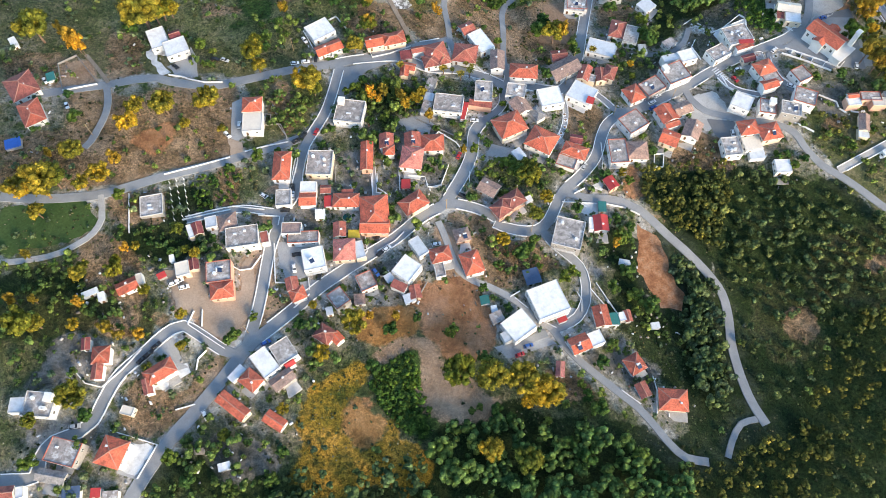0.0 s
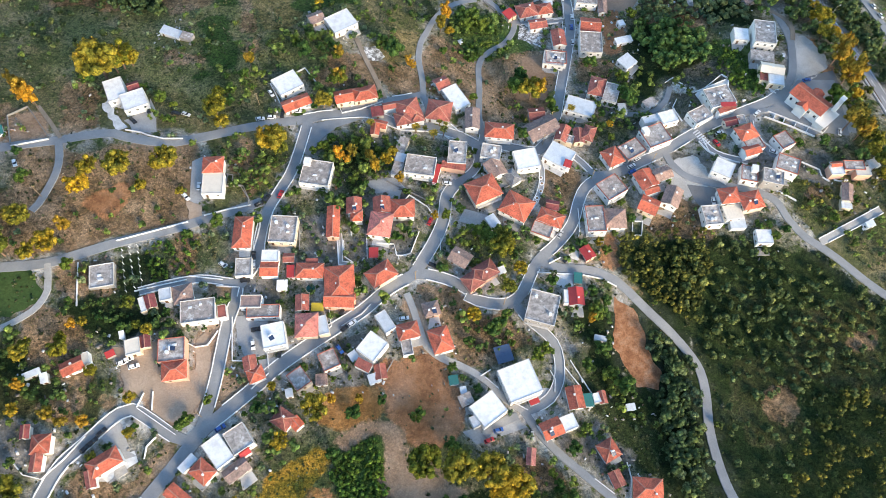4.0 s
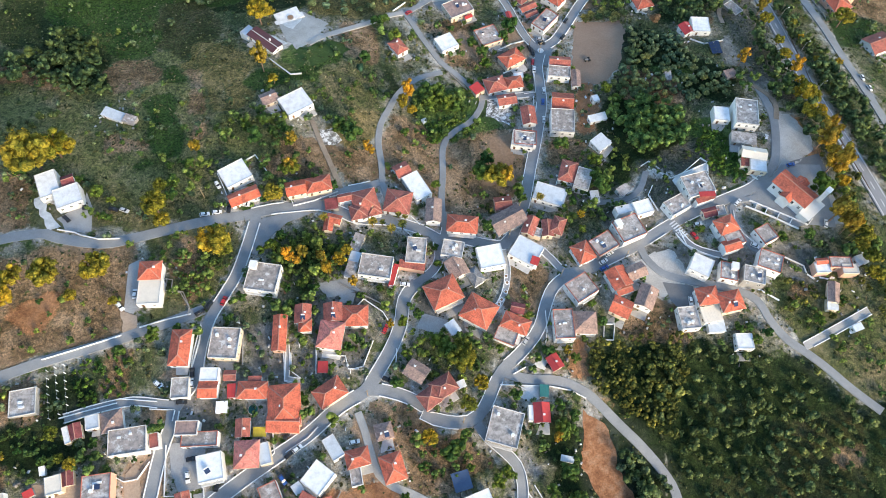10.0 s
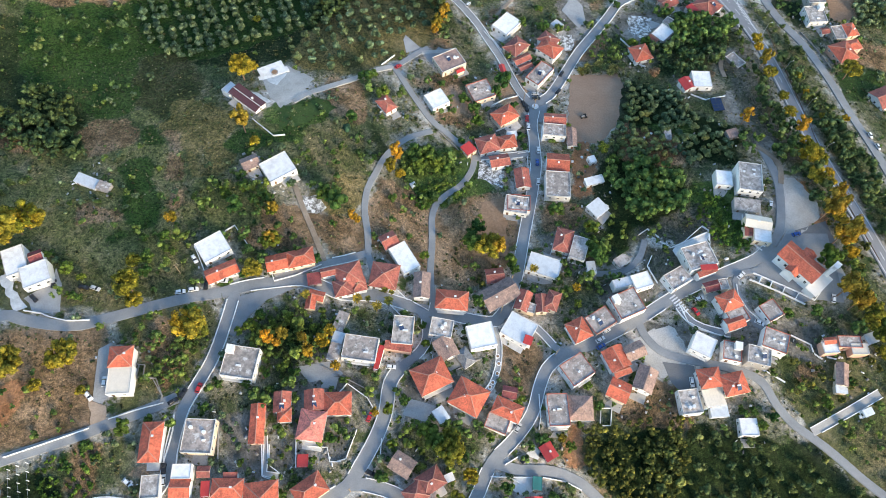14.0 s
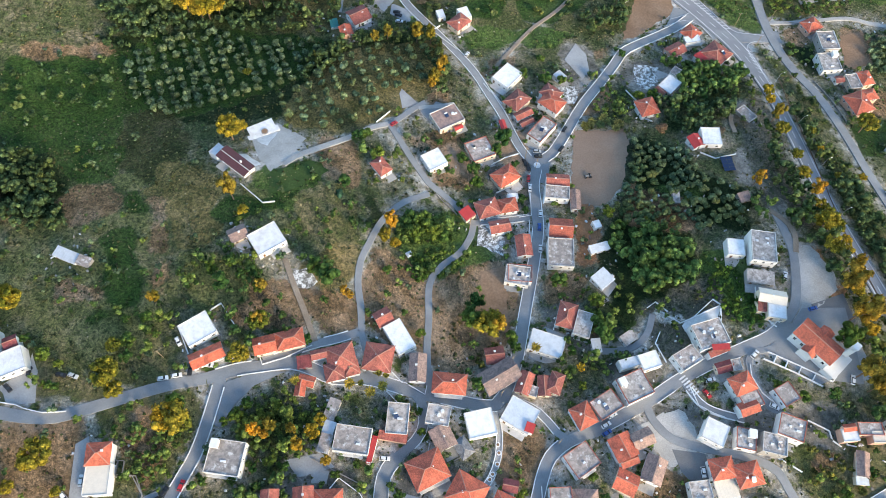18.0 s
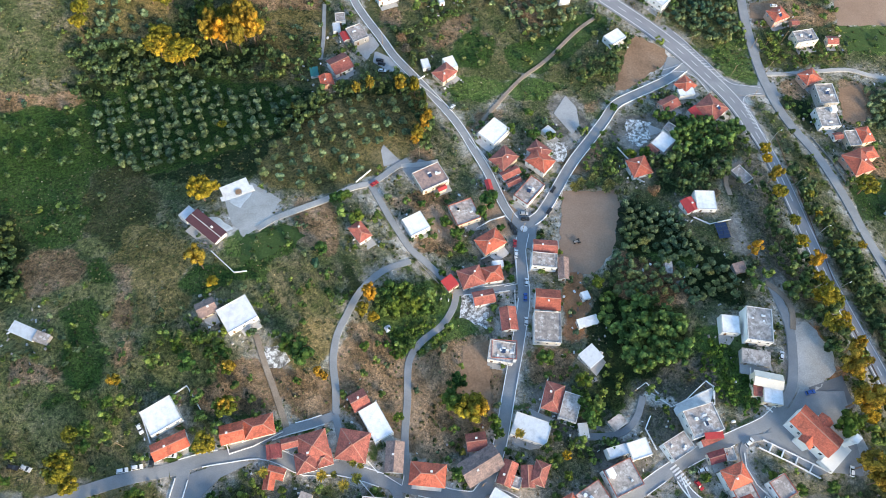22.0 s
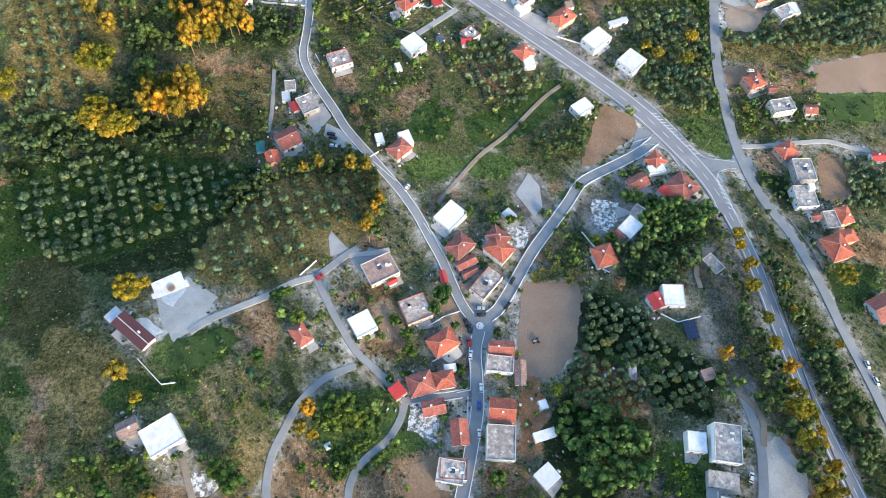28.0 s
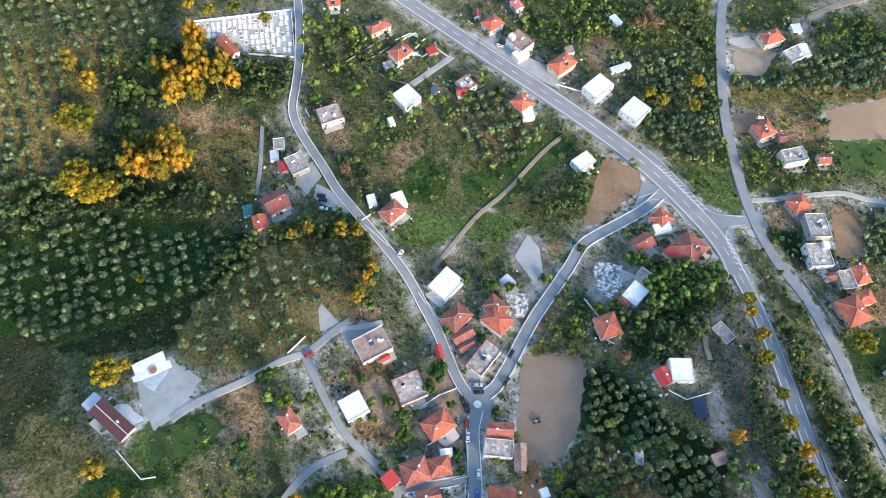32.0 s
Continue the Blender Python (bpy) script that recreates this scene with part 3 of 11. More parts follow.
def house_block(ob, at, rnd, w, d, h, roof, col, wall, low, main):
    """One volume of a house: walls, and a tiled, flat or lean-to roof."""
    W, D = w / 2, d / 2
    inset = 0.35 if roof in ("hip", "gable") else 0.0
    bw, bd = W - inset, D - inset
    bm = bmesh.new()
    box(bm, -bw, bw, -bd, bd, low, h)
    slope = 0.42 if col != "mb" else 0.16
    if roof == "gable":
        rise = min(bw, bd) * slope
        if d > w:
            for yy in (-bd, bd):
                bm.faces.new([bm.verts.new(c) for c in ((-bw, yy, h), (bw, yy, h), (0, yy, h + rise))])
        else:
            for xx in (-bw, bw):
                bm.faces.new([bm.verts.new(c) for c in ((xx, -bd, h), (xx, bd, h), (xx, 0, h + rise))])
    part("wall", bm, wall, ob, at=at)
    if roof in ("hip", "gable"):
        rise = tiled_roof(ob, at @ pose(0, 0, h - 0.18), w, d, roof, col, slope)
        if main and min(w, d) > 5:
            part("chimney", window_meshes["chimney"], None, ob, at=at @ pose(rnd.uniform(-0.5, 0.5) * bw, rnd.uniform(-0.4, 0.4) * bd, h + rise * 0.35))
            if rnd.random() < 0.16:
                solar_heater(ob, at @ pose(rnd.uniform(-0.3, 0.3) * bw, -bd * 0.45, h + rise * 0.6))
    elif roof == "flat":
        bm = bmesh.new()
        box(bm, -W, W, -D, D, h, h + 0.22)
        rf = part("roof", bm, ROOFS[col], ob, at=at)
        t = 0.22 if min(w, d) > 4 else 0.12
        bm = bmesh.new()
        for x0, x1, y0, y1 in ((-W, W, -D, -D + t), (-W, W, D - t, D), (-W, -W + t, -D + t, D - t), (W - t, W, -D + t, D - t)):
            box(bm, x0, x1, y0, y1, h + 0.224, h + (0.6 if col in ("c", "t") else 0.42))
        red = col in ("c", "t") and rnd.random() < 0.4
        part("parapet", bm, CLAY_TRIM if red else PARAPET, rf, "terracotta roof parapet" if red else "painted roof parapet")
        if main and w * d > 60:
            rooftop(ob, rnd, W, D, h + 0.22, col, at)
    else:
        bm = bmesh.new()
        v = [(-W - 0.2, -D - 0.2, h - 0.12), (W + 0.2, -D - 0.2, h - 0.12), (W + 0.2, D + 0.2, h + 0.25), (-W - 0.2, D + 0.2, h + 0.25)]
        lo = [bm.verts.new(c) for c in v]
        hi = [bm.verts.new((c[0], c[1], c[2] + 0.1)) for c in v]
        bm.faces.new(lo[::-1]), bm.faces.new(hi)
        for i in range(4):
            bm.faces.new((lo[i], lo[(i + 1) % 4], hi[(i + 1) % 4], hi[i]))
        uv = bm.loops.layers.uv.new("UVMap")
        for f in bm.faces:
            for loop in f.loops:
                loop[uv].uv = loop.vert.co.xy
        rf = part("roof", bm, ROOFS[col], ob, at=at)
        n = max(2, int(w / 1.2))
        bm = bmesh.new()
        for i in range(n + 1):
            xx = -W + i * w / n
            bar(bm, (xx, -D - 0.2, h - 0.02), (xx, D + 0.2, h + 0.35), 0.06, 0.05)
        part("roof_rib", bm, ROOFS[col], rf)
    return bw, bd


def house(blocks):
    """A house or shed of one or more volumes (eaves height, roof, cover, x, y, turn, width, depth), the main one first."""
    global HOUSES
    HOUSES += 1
    rnd = random.Random(HOUSES * 7 + 1)
    h, roof, col, x, y, turn, w, d = blocks[0]
    zc = level(x, y)
    HOUSE_GROUND[np.clip(int(x - X0), 0, NX - 1), np.clip(int(y - Y0), 0, NY - 1)] = True
    kind = "shed" if min(w, d) < 4.2 and h < 3.7 or h < 2.9 else "house"
    storeys = 2 if h >= 4.9 else 1
    if col in ("c", "t", "g") and rnd.random() < 0.4 or kind == "shed":
        wall, wall_word = (GREY_WALL, "grey block") if rnd.random() < 0.5 else (WHITE_WALL, "white")
    else:
        wall, wall_word = rnd.choice([(WHITE_WALL, "white")] * 6 + [(CREAM_WALL, "cream")] * 3 + [(PINK_WALL, "salmon")])
    if col in ("w", "lb"):
        wall, wall_word = WHITE_WALL, "white"
    if col == "cr":
        wall, wall_word = CREAM_WALL, "cream"
    size = "two-storey" if storeys == 2 else "single-storey" if kind == "house" else "small"
    wing = ", lower wing" if len(blocks) > 1 else ""
    ob = root(kind, x, y, zc, turn, "%s %s, %s %s roof%s, %s walls" % (size, kind, ROOF_WORDS[col], {"hip": "hipped", "gable": "gabled", "flat": "slab", "shed": "lean-to"}[roof], wing, wall_word), kind)
    base = pose(x, y, zc, 0, 0, turn).inverted()
    for i, (bh, broof, bcol, bx, by, bturn, bww, bdd) in enumerate(blocks):
        m = Matrix.Rotation(radians(bturn), 2)
        corner = [m @ Vector((sx * bww / 2, sy * bdd / 2)) + Vector((bx, by)) for sx, sy in ((-1, -1), (1, -1), (1, 1), (-1, 1))]
        occupy([(c.x, c.y) for c in corner])
        bz = level(bx, by)
        low = min(level(c.x, c.y) for c in corner) - bz - 0.5
        at = base @ pose(bx, by, bz + 0.013 * i, 0, 0, bturn)
        bw, bd = house_block(ob, at, rnd, bww, bdd, bh, broof, bcol, wall, low, i == 0)
        if i == 0 or bww * bdd > 45:
            openings(ob, rnd, bturn, bw, bd, bh, 2 if bh >= 4.9 else 1, kind, at)
    bw, bd = w / 2 - 0.35, d / 2 - 0.35
    if kind == "house" and rnd.random() < 0.7:
        front_yard(ob, rnd, turn, bw, bd, zc, x, y)
    if kind == "house" and storeys == 2 and rnd.random() < 0.6:
        balcony(ob, rnd, turn, bw, bd, h)
    return ob


def front_yard(ob, rnd, turn, bw, bd, zc, x, y):
    """A paved apron along the south front, level with the plot."""
    (sx, sy), a, half = min((((0, -bd), 0, bw), ((bw, 0), 90, bd), ((0, bd), 180, bw), ((-bw, 0), 270, bd)), key=lambda s: math.sin(radians(turn + s[1] - 90)))
    deep = rnd.uniform(2.2, 4.4)
    at = pose(sx, sy, 0, 0, 0, a)
    mid = Matrix.Rotation(radians(turn), 3, "Z") @ (at @ Vector((0, -deep / 2, 0)))
    mx, my = x + mid.x, y + mid.y
    for line, width, *_r in ROAD_LINES:
        if np.linalg.norm(line - np.array((mx, my)), axis=1).min() < width / 2 + deep / 2 + 0.6:
            return
    bm = bmesh.new()
    lo, hi = -half * rnd.uniform(0.7, 1.15), half * rnd.uniform(0.7, 1.15)
    z = max(level(mx, my) - zc, -1.6) + 0.2
    box(bm, lo, hi, -deep, 0.0, z - 2.2, z)
    part("terrace", bm, rnd.choice((SURFACES["concrete"], SURFACES["c"], PARAPET)), ob, "paved terrace before the house", at=at)


def balcony(ob, rnd, turn, bw, bd, h):
    """Concrete balcony slab with a white rail on the front that looks south."""
    best = min((((0, -bd), 0, bw), ((bw, 0), 90, bd), ((0, bd), 180, bw), ((-bw, 0), 270, bd)), key=lambda s: math.sin(radians(turn + s[1] - 90)))
    (sx, sy), a, half = best
    half *= rnd.uniform(0.6, 0.95)
    at = pose(sx, sy, h - 3.0, 0, 0, a)
    bm = bmesh.new()
    box(bm, -half, half, -1.4, 0.05, -0.16, 0)
    slab = part("balcony", bm, PARAPET, ob, at=at)
    bm = bmesh.new()
    box(bm, -half, half, -1.4, -1.34, 0.9, 0.97)
    box(bm, -half, -half + 0.06, -1.34, 0, 0.9, 0.97)
    box(bm, half - 0.06, half, -1.34, 0, 0.9, 0.97)
    n = int(half * 2 / 0.8) + 1
    for i in range(n + 1):
        u = -half + i * (2 * half - 0.05) / n
        box(bm, u, u + 0.05, -1.39, -1.35, 0, 0.9)
    part("railing", bm, FRAME, slab, "white balcony railing")


def openings(ob, rnd, turn, bw, bd, h, storeys, kind, base):
    """Windows and a door on the walls that look south, east and west."""
    sides = [((0, -bd), 0, bw), ((bw, 0), 90, bd), ((0, bd), 180, bw), ((-bw, 0), 270, bd)]
    door_done = False
    for (sx, sy), a, half in sides:
        out = radians(turn + a - 90)
        if math.sin(out) > 0.0 or half < 1.2:
            continue
        n = max(1, int(half * 2 / 3.4))
        for s in range(storeys):
            sill = h - 3.0 * (storeys - s) + 0.95
            if sill < 0.2 or sill + 1.4 > h:
                continue
            for i in range(n):
                u = -half + (i + 0.5) * 2 * half / n
                side = base @ pose(sx, sy, 0, 0, 0, a)
                if s == 0 and not door_done and math.sin(out) < -0.4:
                    part("door", window_meshes["door"], None, ob, at=side @ pose(u, 0, sill - 0.95))
                    door_done = True
                    continue
                if kind == "shed" and i % 2:
                    continue
                wdw = part("window", window_meshes["frame"], None, ob, at=side @ pose(u, 0, sill))
                part("pane", window_meshes["pane"], None, wdw)


# ---- cars ----
PAINTS = {k: weathered("car_paint_" + k, v, 0.3, 0.03, 0.05) for k, v in {"white": (0.78, 0.78, 0.78), "black": (0.02, 0.02, 0.022), "gray": (0.18, 0.18, 0.19), "silver": (0.45, 0.46, 0.47), "blue": (0.03, 0.10, 0.35), "red": (0.45, 0.025, 0.03)}.items()}
car_meshes = {}


def car_shell(paint):
    """Body of a small hatchback, 4.1 m long, nose to +x."""
    bm = bmesh.new()
    prof = [(-2.05, 0.35), (-2.05, 0.85), (-1.9, 0.98), (1.1, 0.95), (2.0, 0.75), (2.08, 0.35)]
    for s in (-1, 1):
        bm.faces.new([bm.verts.new((x, s * (0.84 if z < 0.9 else 0.78), z)) for x, z in prof])
    a, b = bm.faces[:] if hasattr(bm.faces, "ensure_lookup_table") and not bm.faces.ensure_lookup_table() else (None, None)
    n = len(prof)
    va, vb = list(a.verts), list(b.verts)
    for i in range(n):
        bm.faces.new((va[i], va[(i + 1) % n], vb[(i + 1) % n], vb[i]))
    bmesh.ops.recalc_face_normals(bm, faces=bm.faces)
    bmesh.ops.bevel(bm, geom=bm.edges[:], offset=0.07, segments=1, affect="EDGES")
    me = bpy.data.meshes.new("body")
    bm.to_mesh(me)
    bm.free()
    me.materials.append(paint)
    return me


def frustum(name, material, x0, x1, X0_, X1_, y0, Y0_, z0, z1):
    bm = bmesh.new()
    v = [bm.verts.new(c) for c in ((x0, -y0, z0), (x1, -y0, z0), (x1, y0, z0), (x0, y0, z0), (X0_, -Y0_, z1), (X1_, -Y0_, z1), (X1_, Y0_, z1), (X0_, Y0_, z1))]
    for f in ((3, 2, 1, 0), (4, 5, 6, 7), (0, 1, 5, 4), (1, 2, 6, 5), (2, 3, 7, 6), (3, 0, 4, 7)):
        bm.faces.new([v[i] for i in f])
    me = bpy.data.meshes.new(name)
    bm.to_mesh(me)
    bm.free()
    me.materials.append(material)
    return me


def wheel_mesh():
    bm = bmesh.new()
    bmesh.ops.create_cone(bm, cap_ends=True, segments=14, radius1=0.31, radius2=0.31, depth=0.2)
    bmesh.ops.rotate(bm, verts=bm.verts, matrix=Matrix.Rotation(radians(90), 3, "X"))
    me = bpy.data.meshes.new("wheel")
    bm.to_mesh(me)
    bm.free()
    me.materials.append(RUBBER)
    return me


car_meshes["cabin"] = frustum("window_band", GLASS, -1.85, 0.95, -1.45, 0.3, 0.74, 0.6, 0.94, 1.38)
car_meshes["wheel"] = wheel_mesh()
for k in PAINTS:
    car_meshes[k] = car_shell(PAINTS[k])
    car_meshes["top_" + k] = frustum("car_roof", PAINTS[k], -1.47, 0.32, -1.35, 0.2, 0.61, 0.55, 1.38, 1.44)


def car(col, x, y, turn):
    h = 0.22
    for line, width, edge, ob, lift in ROAD_LINES:
        if np.linalg.norm(line - np.array((x, y)), axis=1).min() < width / 2 + 0.5:
            h = max(h, lift + 0.03)
    a = radians(turn)
    dx = (level(x + math.cos(a), y + math.sin(a)) - level(x - math.cos(a), y - math.sin(a))) / 2
    dy = (level(x - math.sin(a), y + math.cos(a)) - level(x + math.sin(a), y - math.cos(a))) / 2
    ob = root("car", x, y, level(x, y) + h, 0, "parked %s hatchback car on the roadside" % col, "car", "parked cars")
    ob.matrix_basis = pose(x, y, level(x, y) + h) @ Matrix.Rotation(a, 4, "Z") @ Matrix.Rotation(-math.atan(dx), 4, "Y") @ Matrix.Rotation(math.atan(dy), 4, "X")
    part("body", car_meshes[col], None, ob)
    part("window_band", car_meshes["cabin"], None, ob, "dark car glass")
    part("car_roof", car_meshes["top_" + col], None, ob)
    for wx in (-1.3, 1.3):
        for wy in (-0.78, 0.78):
            part("wheel", car_meshes["wheel"], None, ob, at=pose(wx, wy, 0.31))


# ---- walls round yards ----
def yard_wall(look_, tall, pts):
    line = []
    for (x1, y1), (x2, y2) in zip(pts, pts[1:]):
        n = max(1, int(math.dist((x1, y1), (x2, y2)) / 3))
        line += [(x1 + (x2 - x1) * i / n, y1 + (y2 - y1) * i / n) for i in range(n)]
    line = np.array(line + [pts[-1]])
    t = 0.16
    bm = ribbon(line, [t, t, -t, -t], [-0.4, tall, tall, -0.4])
    tagged(part("yard_wall", bm, {"w": WHITEWASH, "s": STONE}[look_], None, {"w": "whitewashed masonry yard wall", "s": "grey stone boundary wall"}[look_]), category="wall", kind="structure")


# ---- single works ----
def rect_of(p):
    """Middle, turn and sides of a near-rectangle given by its four corners."""
    p = [Vector(q) for q in p]
    a, b = (p[1] - p[0] + p[2] - p[3]) / 2, (p[2] - p[1] + p[3] - p[0]) / 2
    m = (p[0] + p[1] + p[2] + p[3]) / 4
    return m.x, m.y, math.degrees(math.atan2(b.y, b.x)), b.length, a.length


def church(p):
    """Village church: nave with a tiled gable roof, two cross gables, apse, porch and a bell wall."""
    x, y, turn, L, S = rect_of(p)
    z = level(x, y)
    ob = root("church", x, y, z, turn, "white village church with orange tiled cross-gabled roof and bell tower", "church")
    h = 7.0
    bm = bmesh.new()
    box(bm, -L / 2 + 0.5, L / 2 - 0.5, -S / 2 + 0.5, S / 2 - 0.5, -3.5, h)
    part("wall", bm, WHITE_WALL, ob)
    me, rise, lines = pitched_mesh("roof", L - 1, S - 1, "gable", 0.45, 0.6, ROOFS["r"])
    rf = part("roof", me, None, ob, at=pose(0, 0, h - 0.1))
    for a, b in lines:
        bm = bmesh.new()
        bar(bm, (a[0], a[1], a[2] + 0.16), (b[0], b[1], b[2] + 0.16), 0.4, 0.16)
        part("ridge_cap", bm, RIDGE, rf)
    bm = bmesh.new()
    for xx in (-L / 2 + 0.5, L / 2 - 0.5):
        bm.faces.new([bm.verts.new(c) for c in ((xx, -S / 2 + 0.5, h), (xx, S / 2 - 0.5, h), (xx, 0, h + (S / 2 - 0.5) * 0.45))])
    part("gable_wall", bm, WHITE_WALL, ob)
    for sy in (-1, 1):
        bm = bmesh.new()
        box(bm, -2.6, 2.6, min(sy * S / 2, sy * (S / 2 + 1.8)), max(sy * S / 2, sy * (S / 2 + 1.8)), -3.5, h - 0.6)
        bm.faces.new([bm.verts.new(c) for c in ((-2.6, sy * (S / 2 + 1.8), h - 0.6), (2.6, sy * (S / 2 + 1.8), h - 0.6), (0, sy * (S / 2 + 1.8), h + 0.7))])
        part("cross_wing", bm, WHITE_WALL, ob)
        me, rise, lines = pitched_mesh("wing_roof", 4.6, S / 2 + 3.0, "gable", 0.45, 0.5, ROOFS["r"])
        part("wing_roof", me, None, ob, at=pose(0, sy * (S / 4 + 0.8), h - 0.5))
    bm = bmesh.new()
    box(bm, L / 2 - 0.5, L / 2 + 4.5, -S / 2 - 1.0, S / 2 + 0.4, -3.5, 4.0)
    box(bm, L / 2 - 0.5, L / 2 + 5.0, -S / 2 - 1.5, S / 2 + 0.9, 4.0, 4.3)
    part("porch", bm, WHITE_WALL, ob, "white flat-roofed entrance porch")
    bm = bmesh.new()
    box(bm, L / 2 + 0.6, L / 2 + 2.6, S / 2 - 0.4, S / 2 + 2.4, -3.5, 11.0)
    for dx in (0.7, 2.3):
        for dy in (-0.3, 2.1):
            box(bm, L / 2 + dx - 0.1, L / 2 + dx + 0.3, S / 2 + dy - 0.05, S / 2 + dy + 0.3, 11.0, 13.0)
    box(bm, L / 2 + 0.4, L / 2 + 2.8, S / 2 - 0.6, S / 2 + 2.6, 13.0, 13.3)
    tower = part("bell_tower", bm, WHITE_WALL, ob)
    bm = bmesh.new()
    bmesh.ops.create_cone(bm, cap_ends=True, segments=12, radius1=0.45, radius2=0.2, depth=0.7)
    part("bell", bm, METAL, tower, at=pose(L / 2 + 1.6, S / 2 + 1.0, 12.4))
    for i in range(5):
        u = -L / 2 + 2.2 + i * (L - 4.4) / 4
        if abs(u) > 3.2:
            wdw = part("window", window_meshes["frame"], None, ob, at=pose(u, -S / 2 + 0.5, 3.2) @ Matrix.Diagonal((1, 1, 1.6, 1)))
            part("pane", window_meshes["pane"], None, wdw)
    m = Matrix.Rotation(radians(turn), 2)
    occupy([tuple(m @ Vector(c) + Vector((x, y))) for c in ((-L / 2, -S / 2 - 2), (L / 2 + 5, -S / 2 - 2), (L / 2 + 5, S / 2 + 2.5), (-L / 2, S / 2 + 2.5))])


def cemetery(poly):
    patch("gravel", poly)
    marble = weathered("white_marble", (0.80, 0.80, 0.80), 0.4, 0.06, 0.25)
    dark = weathered("grey_granite", (0.28, 0.28, 0.29), 0.4, 0.15, 0.2)
    xs, ys = [p[0] for p in poly], [p[1] for p in poly]
    rnd = random.Random(4)
    sets = []
    for mat_ in (marble, dark):
        bm = bmesh.new()
        for x0, x1, y0, y1 in ((-1.25, 1.25, -0.95, -0.75), (-1.25, 1.25, 0.75, 0.95), (-1.25, -1.05, -0.75, 0.75), (1.05, 1.25, -0.75, 0.75)):
            box(bm, x0, x1, y0, y1, -0.2, 0.38)
        me = bpy.data.meshes.new("grave_border")
        bm.to_mesh(me), bm.free()
        me.materials.append(marble)
        slab = box_mesh("slab", mat_, -1.05, 1.05, -0.75, 0.75, -0.2, 0.3)
        bm = bmesh.new()
        box(bm, 0.95, 1.12, -0.5, 0.5, 0.38, 0.9)
        box(bm, 0.98, 1.09, -0.07, 0.07, 0.9, 1.3)
        box(bm, 0.98, 1.09, -0.25, 0.25, 1.1, 1.2)
        head = bpy.data.meshes.new("headstone")
        bm.to_mesh(head), bm.free()
        head.materials.append(marble)
        sets.append((me, slab, head))
    turn = 100.0
    u, v = Vector((math.cos(radians(turn)), math.sin(radians(turn)))), Vector((-math.sin(radians(turn)), math.cos(radians(turn))))
    mid = Vector((sum(xs) / len(xs), sum(ys) / len(ys)))
    inner = [tuple(mid + (Vector(p) - mid) * 0.94) for p in poly]
    for i in range(-9, 10):
        for j in range(-22, 23):
            q = mid + u * (i * 3.5 + rnd.uniform(-0.5, 0.5)) + v * (j * 2.75 + rnd.uniform(-0.4, 0.4))
            if not inside(np.array([q.x]), np.array([q.y]), inner)[0] or rnd.random() < 0.12:
                continue
            parts_ = sets[0] if rnd.random() < 0.8 else sets[1]
            g = root("grave", q.x, q.y, level(q.x, q.y) + 0.1, turn + rnd.uniform(-9, 9), "white marble grave with a headstone cross", "grave", "graves in the cemetery")
            part("grave_border", parts_[0], None, g)
            part("slab", parts_[1], None, g)
            part("headstone", parts_[2], None, g)


def flat_disc(name, x, y, z, r, material):
    bm = bmesh.new()
    bmesh.ops.create_cone(bm, cap_ends=True, segments=28, radius1=r, radius2=r, depth=0.03)
    return part(name, bm, material, None, at=pose(x, y, z))


def painted_disc(p):
    (x, y), = p
    top = max(lift for *_r, lift in ROAD_LINES) + 0.09
    ob = flat_disc("road_marking", x, y, level(x, y) + top, 1.7, ROADPAINT)
    tagged(ob, "white painted disc in the road junction", "road marking", kind="structure")


def zebra(p):
    (x1, y1), (x2, y2) = p
    a = Vector((x2 - x1, y2 - y1))
    n = 7
    top = 0.27 + 0.006 * len(ROAD_LINES)
    side = Vector((-a.y, a.x)).normalized() * 1.6
    for i in range(n):
        c = Vector((x1, y1)) + a * (i + 0.5) / n
        w = a / n * 0.27
        bm = bmesh.new()
        bm.faces.new([bm.verts.new((q.x, q.y, level(q.x, q.y) + top)) for q in (c - w - side, c + w - side, c + w + side, c - w + side)])
        tagged(part("zebra_stripe", bm, ROADPAINT, None, "white zebra crossing stripe on the road"), category="road marking", kind="structure")


def hatching(p):
    line = spline(p, 2.4)
    n = normals(line)
    top = 0.27 + 0.006 * len(ROAD_LINES)
    bm = bmesh.new()
    d = np.gradient(line, axis=0)
    d /= np.linalg.norm(d, axis=1)[:, None]
    for q, s, e in zip(line, n, d):
        a, b = q - s * 1.4 - e * 0.9, q + s * 1.4 + e * 0.9
        bm.faces.new([bm.verts.new((c[0], c[1], level(c[0], c[1]) + top)) for c in (a - e * 0.3, a + e * 0.3, b + e * 0.3, b - e * 0.3)])
    for f in bm.faces:
        f.normal_update()
        if f.normal.z < 0:
            f.normal_flip()
    tagged(part("road_hatching", bm, ROADPAINT, None, "white painted hatching beside the main road lanes"), category="road marking", kind="structure")


def painted_line(p):
    line = spline(p, 2.0)
    h = 0.27 + 0.006 * len(ROAD_LINES)
    tagged(part("road_line", ribbon(line, [-0.15, 0.15], [h] * 2), ROADPAINT, None, "white painted edge line curving through the junction"), category="road marking", kind="structure")


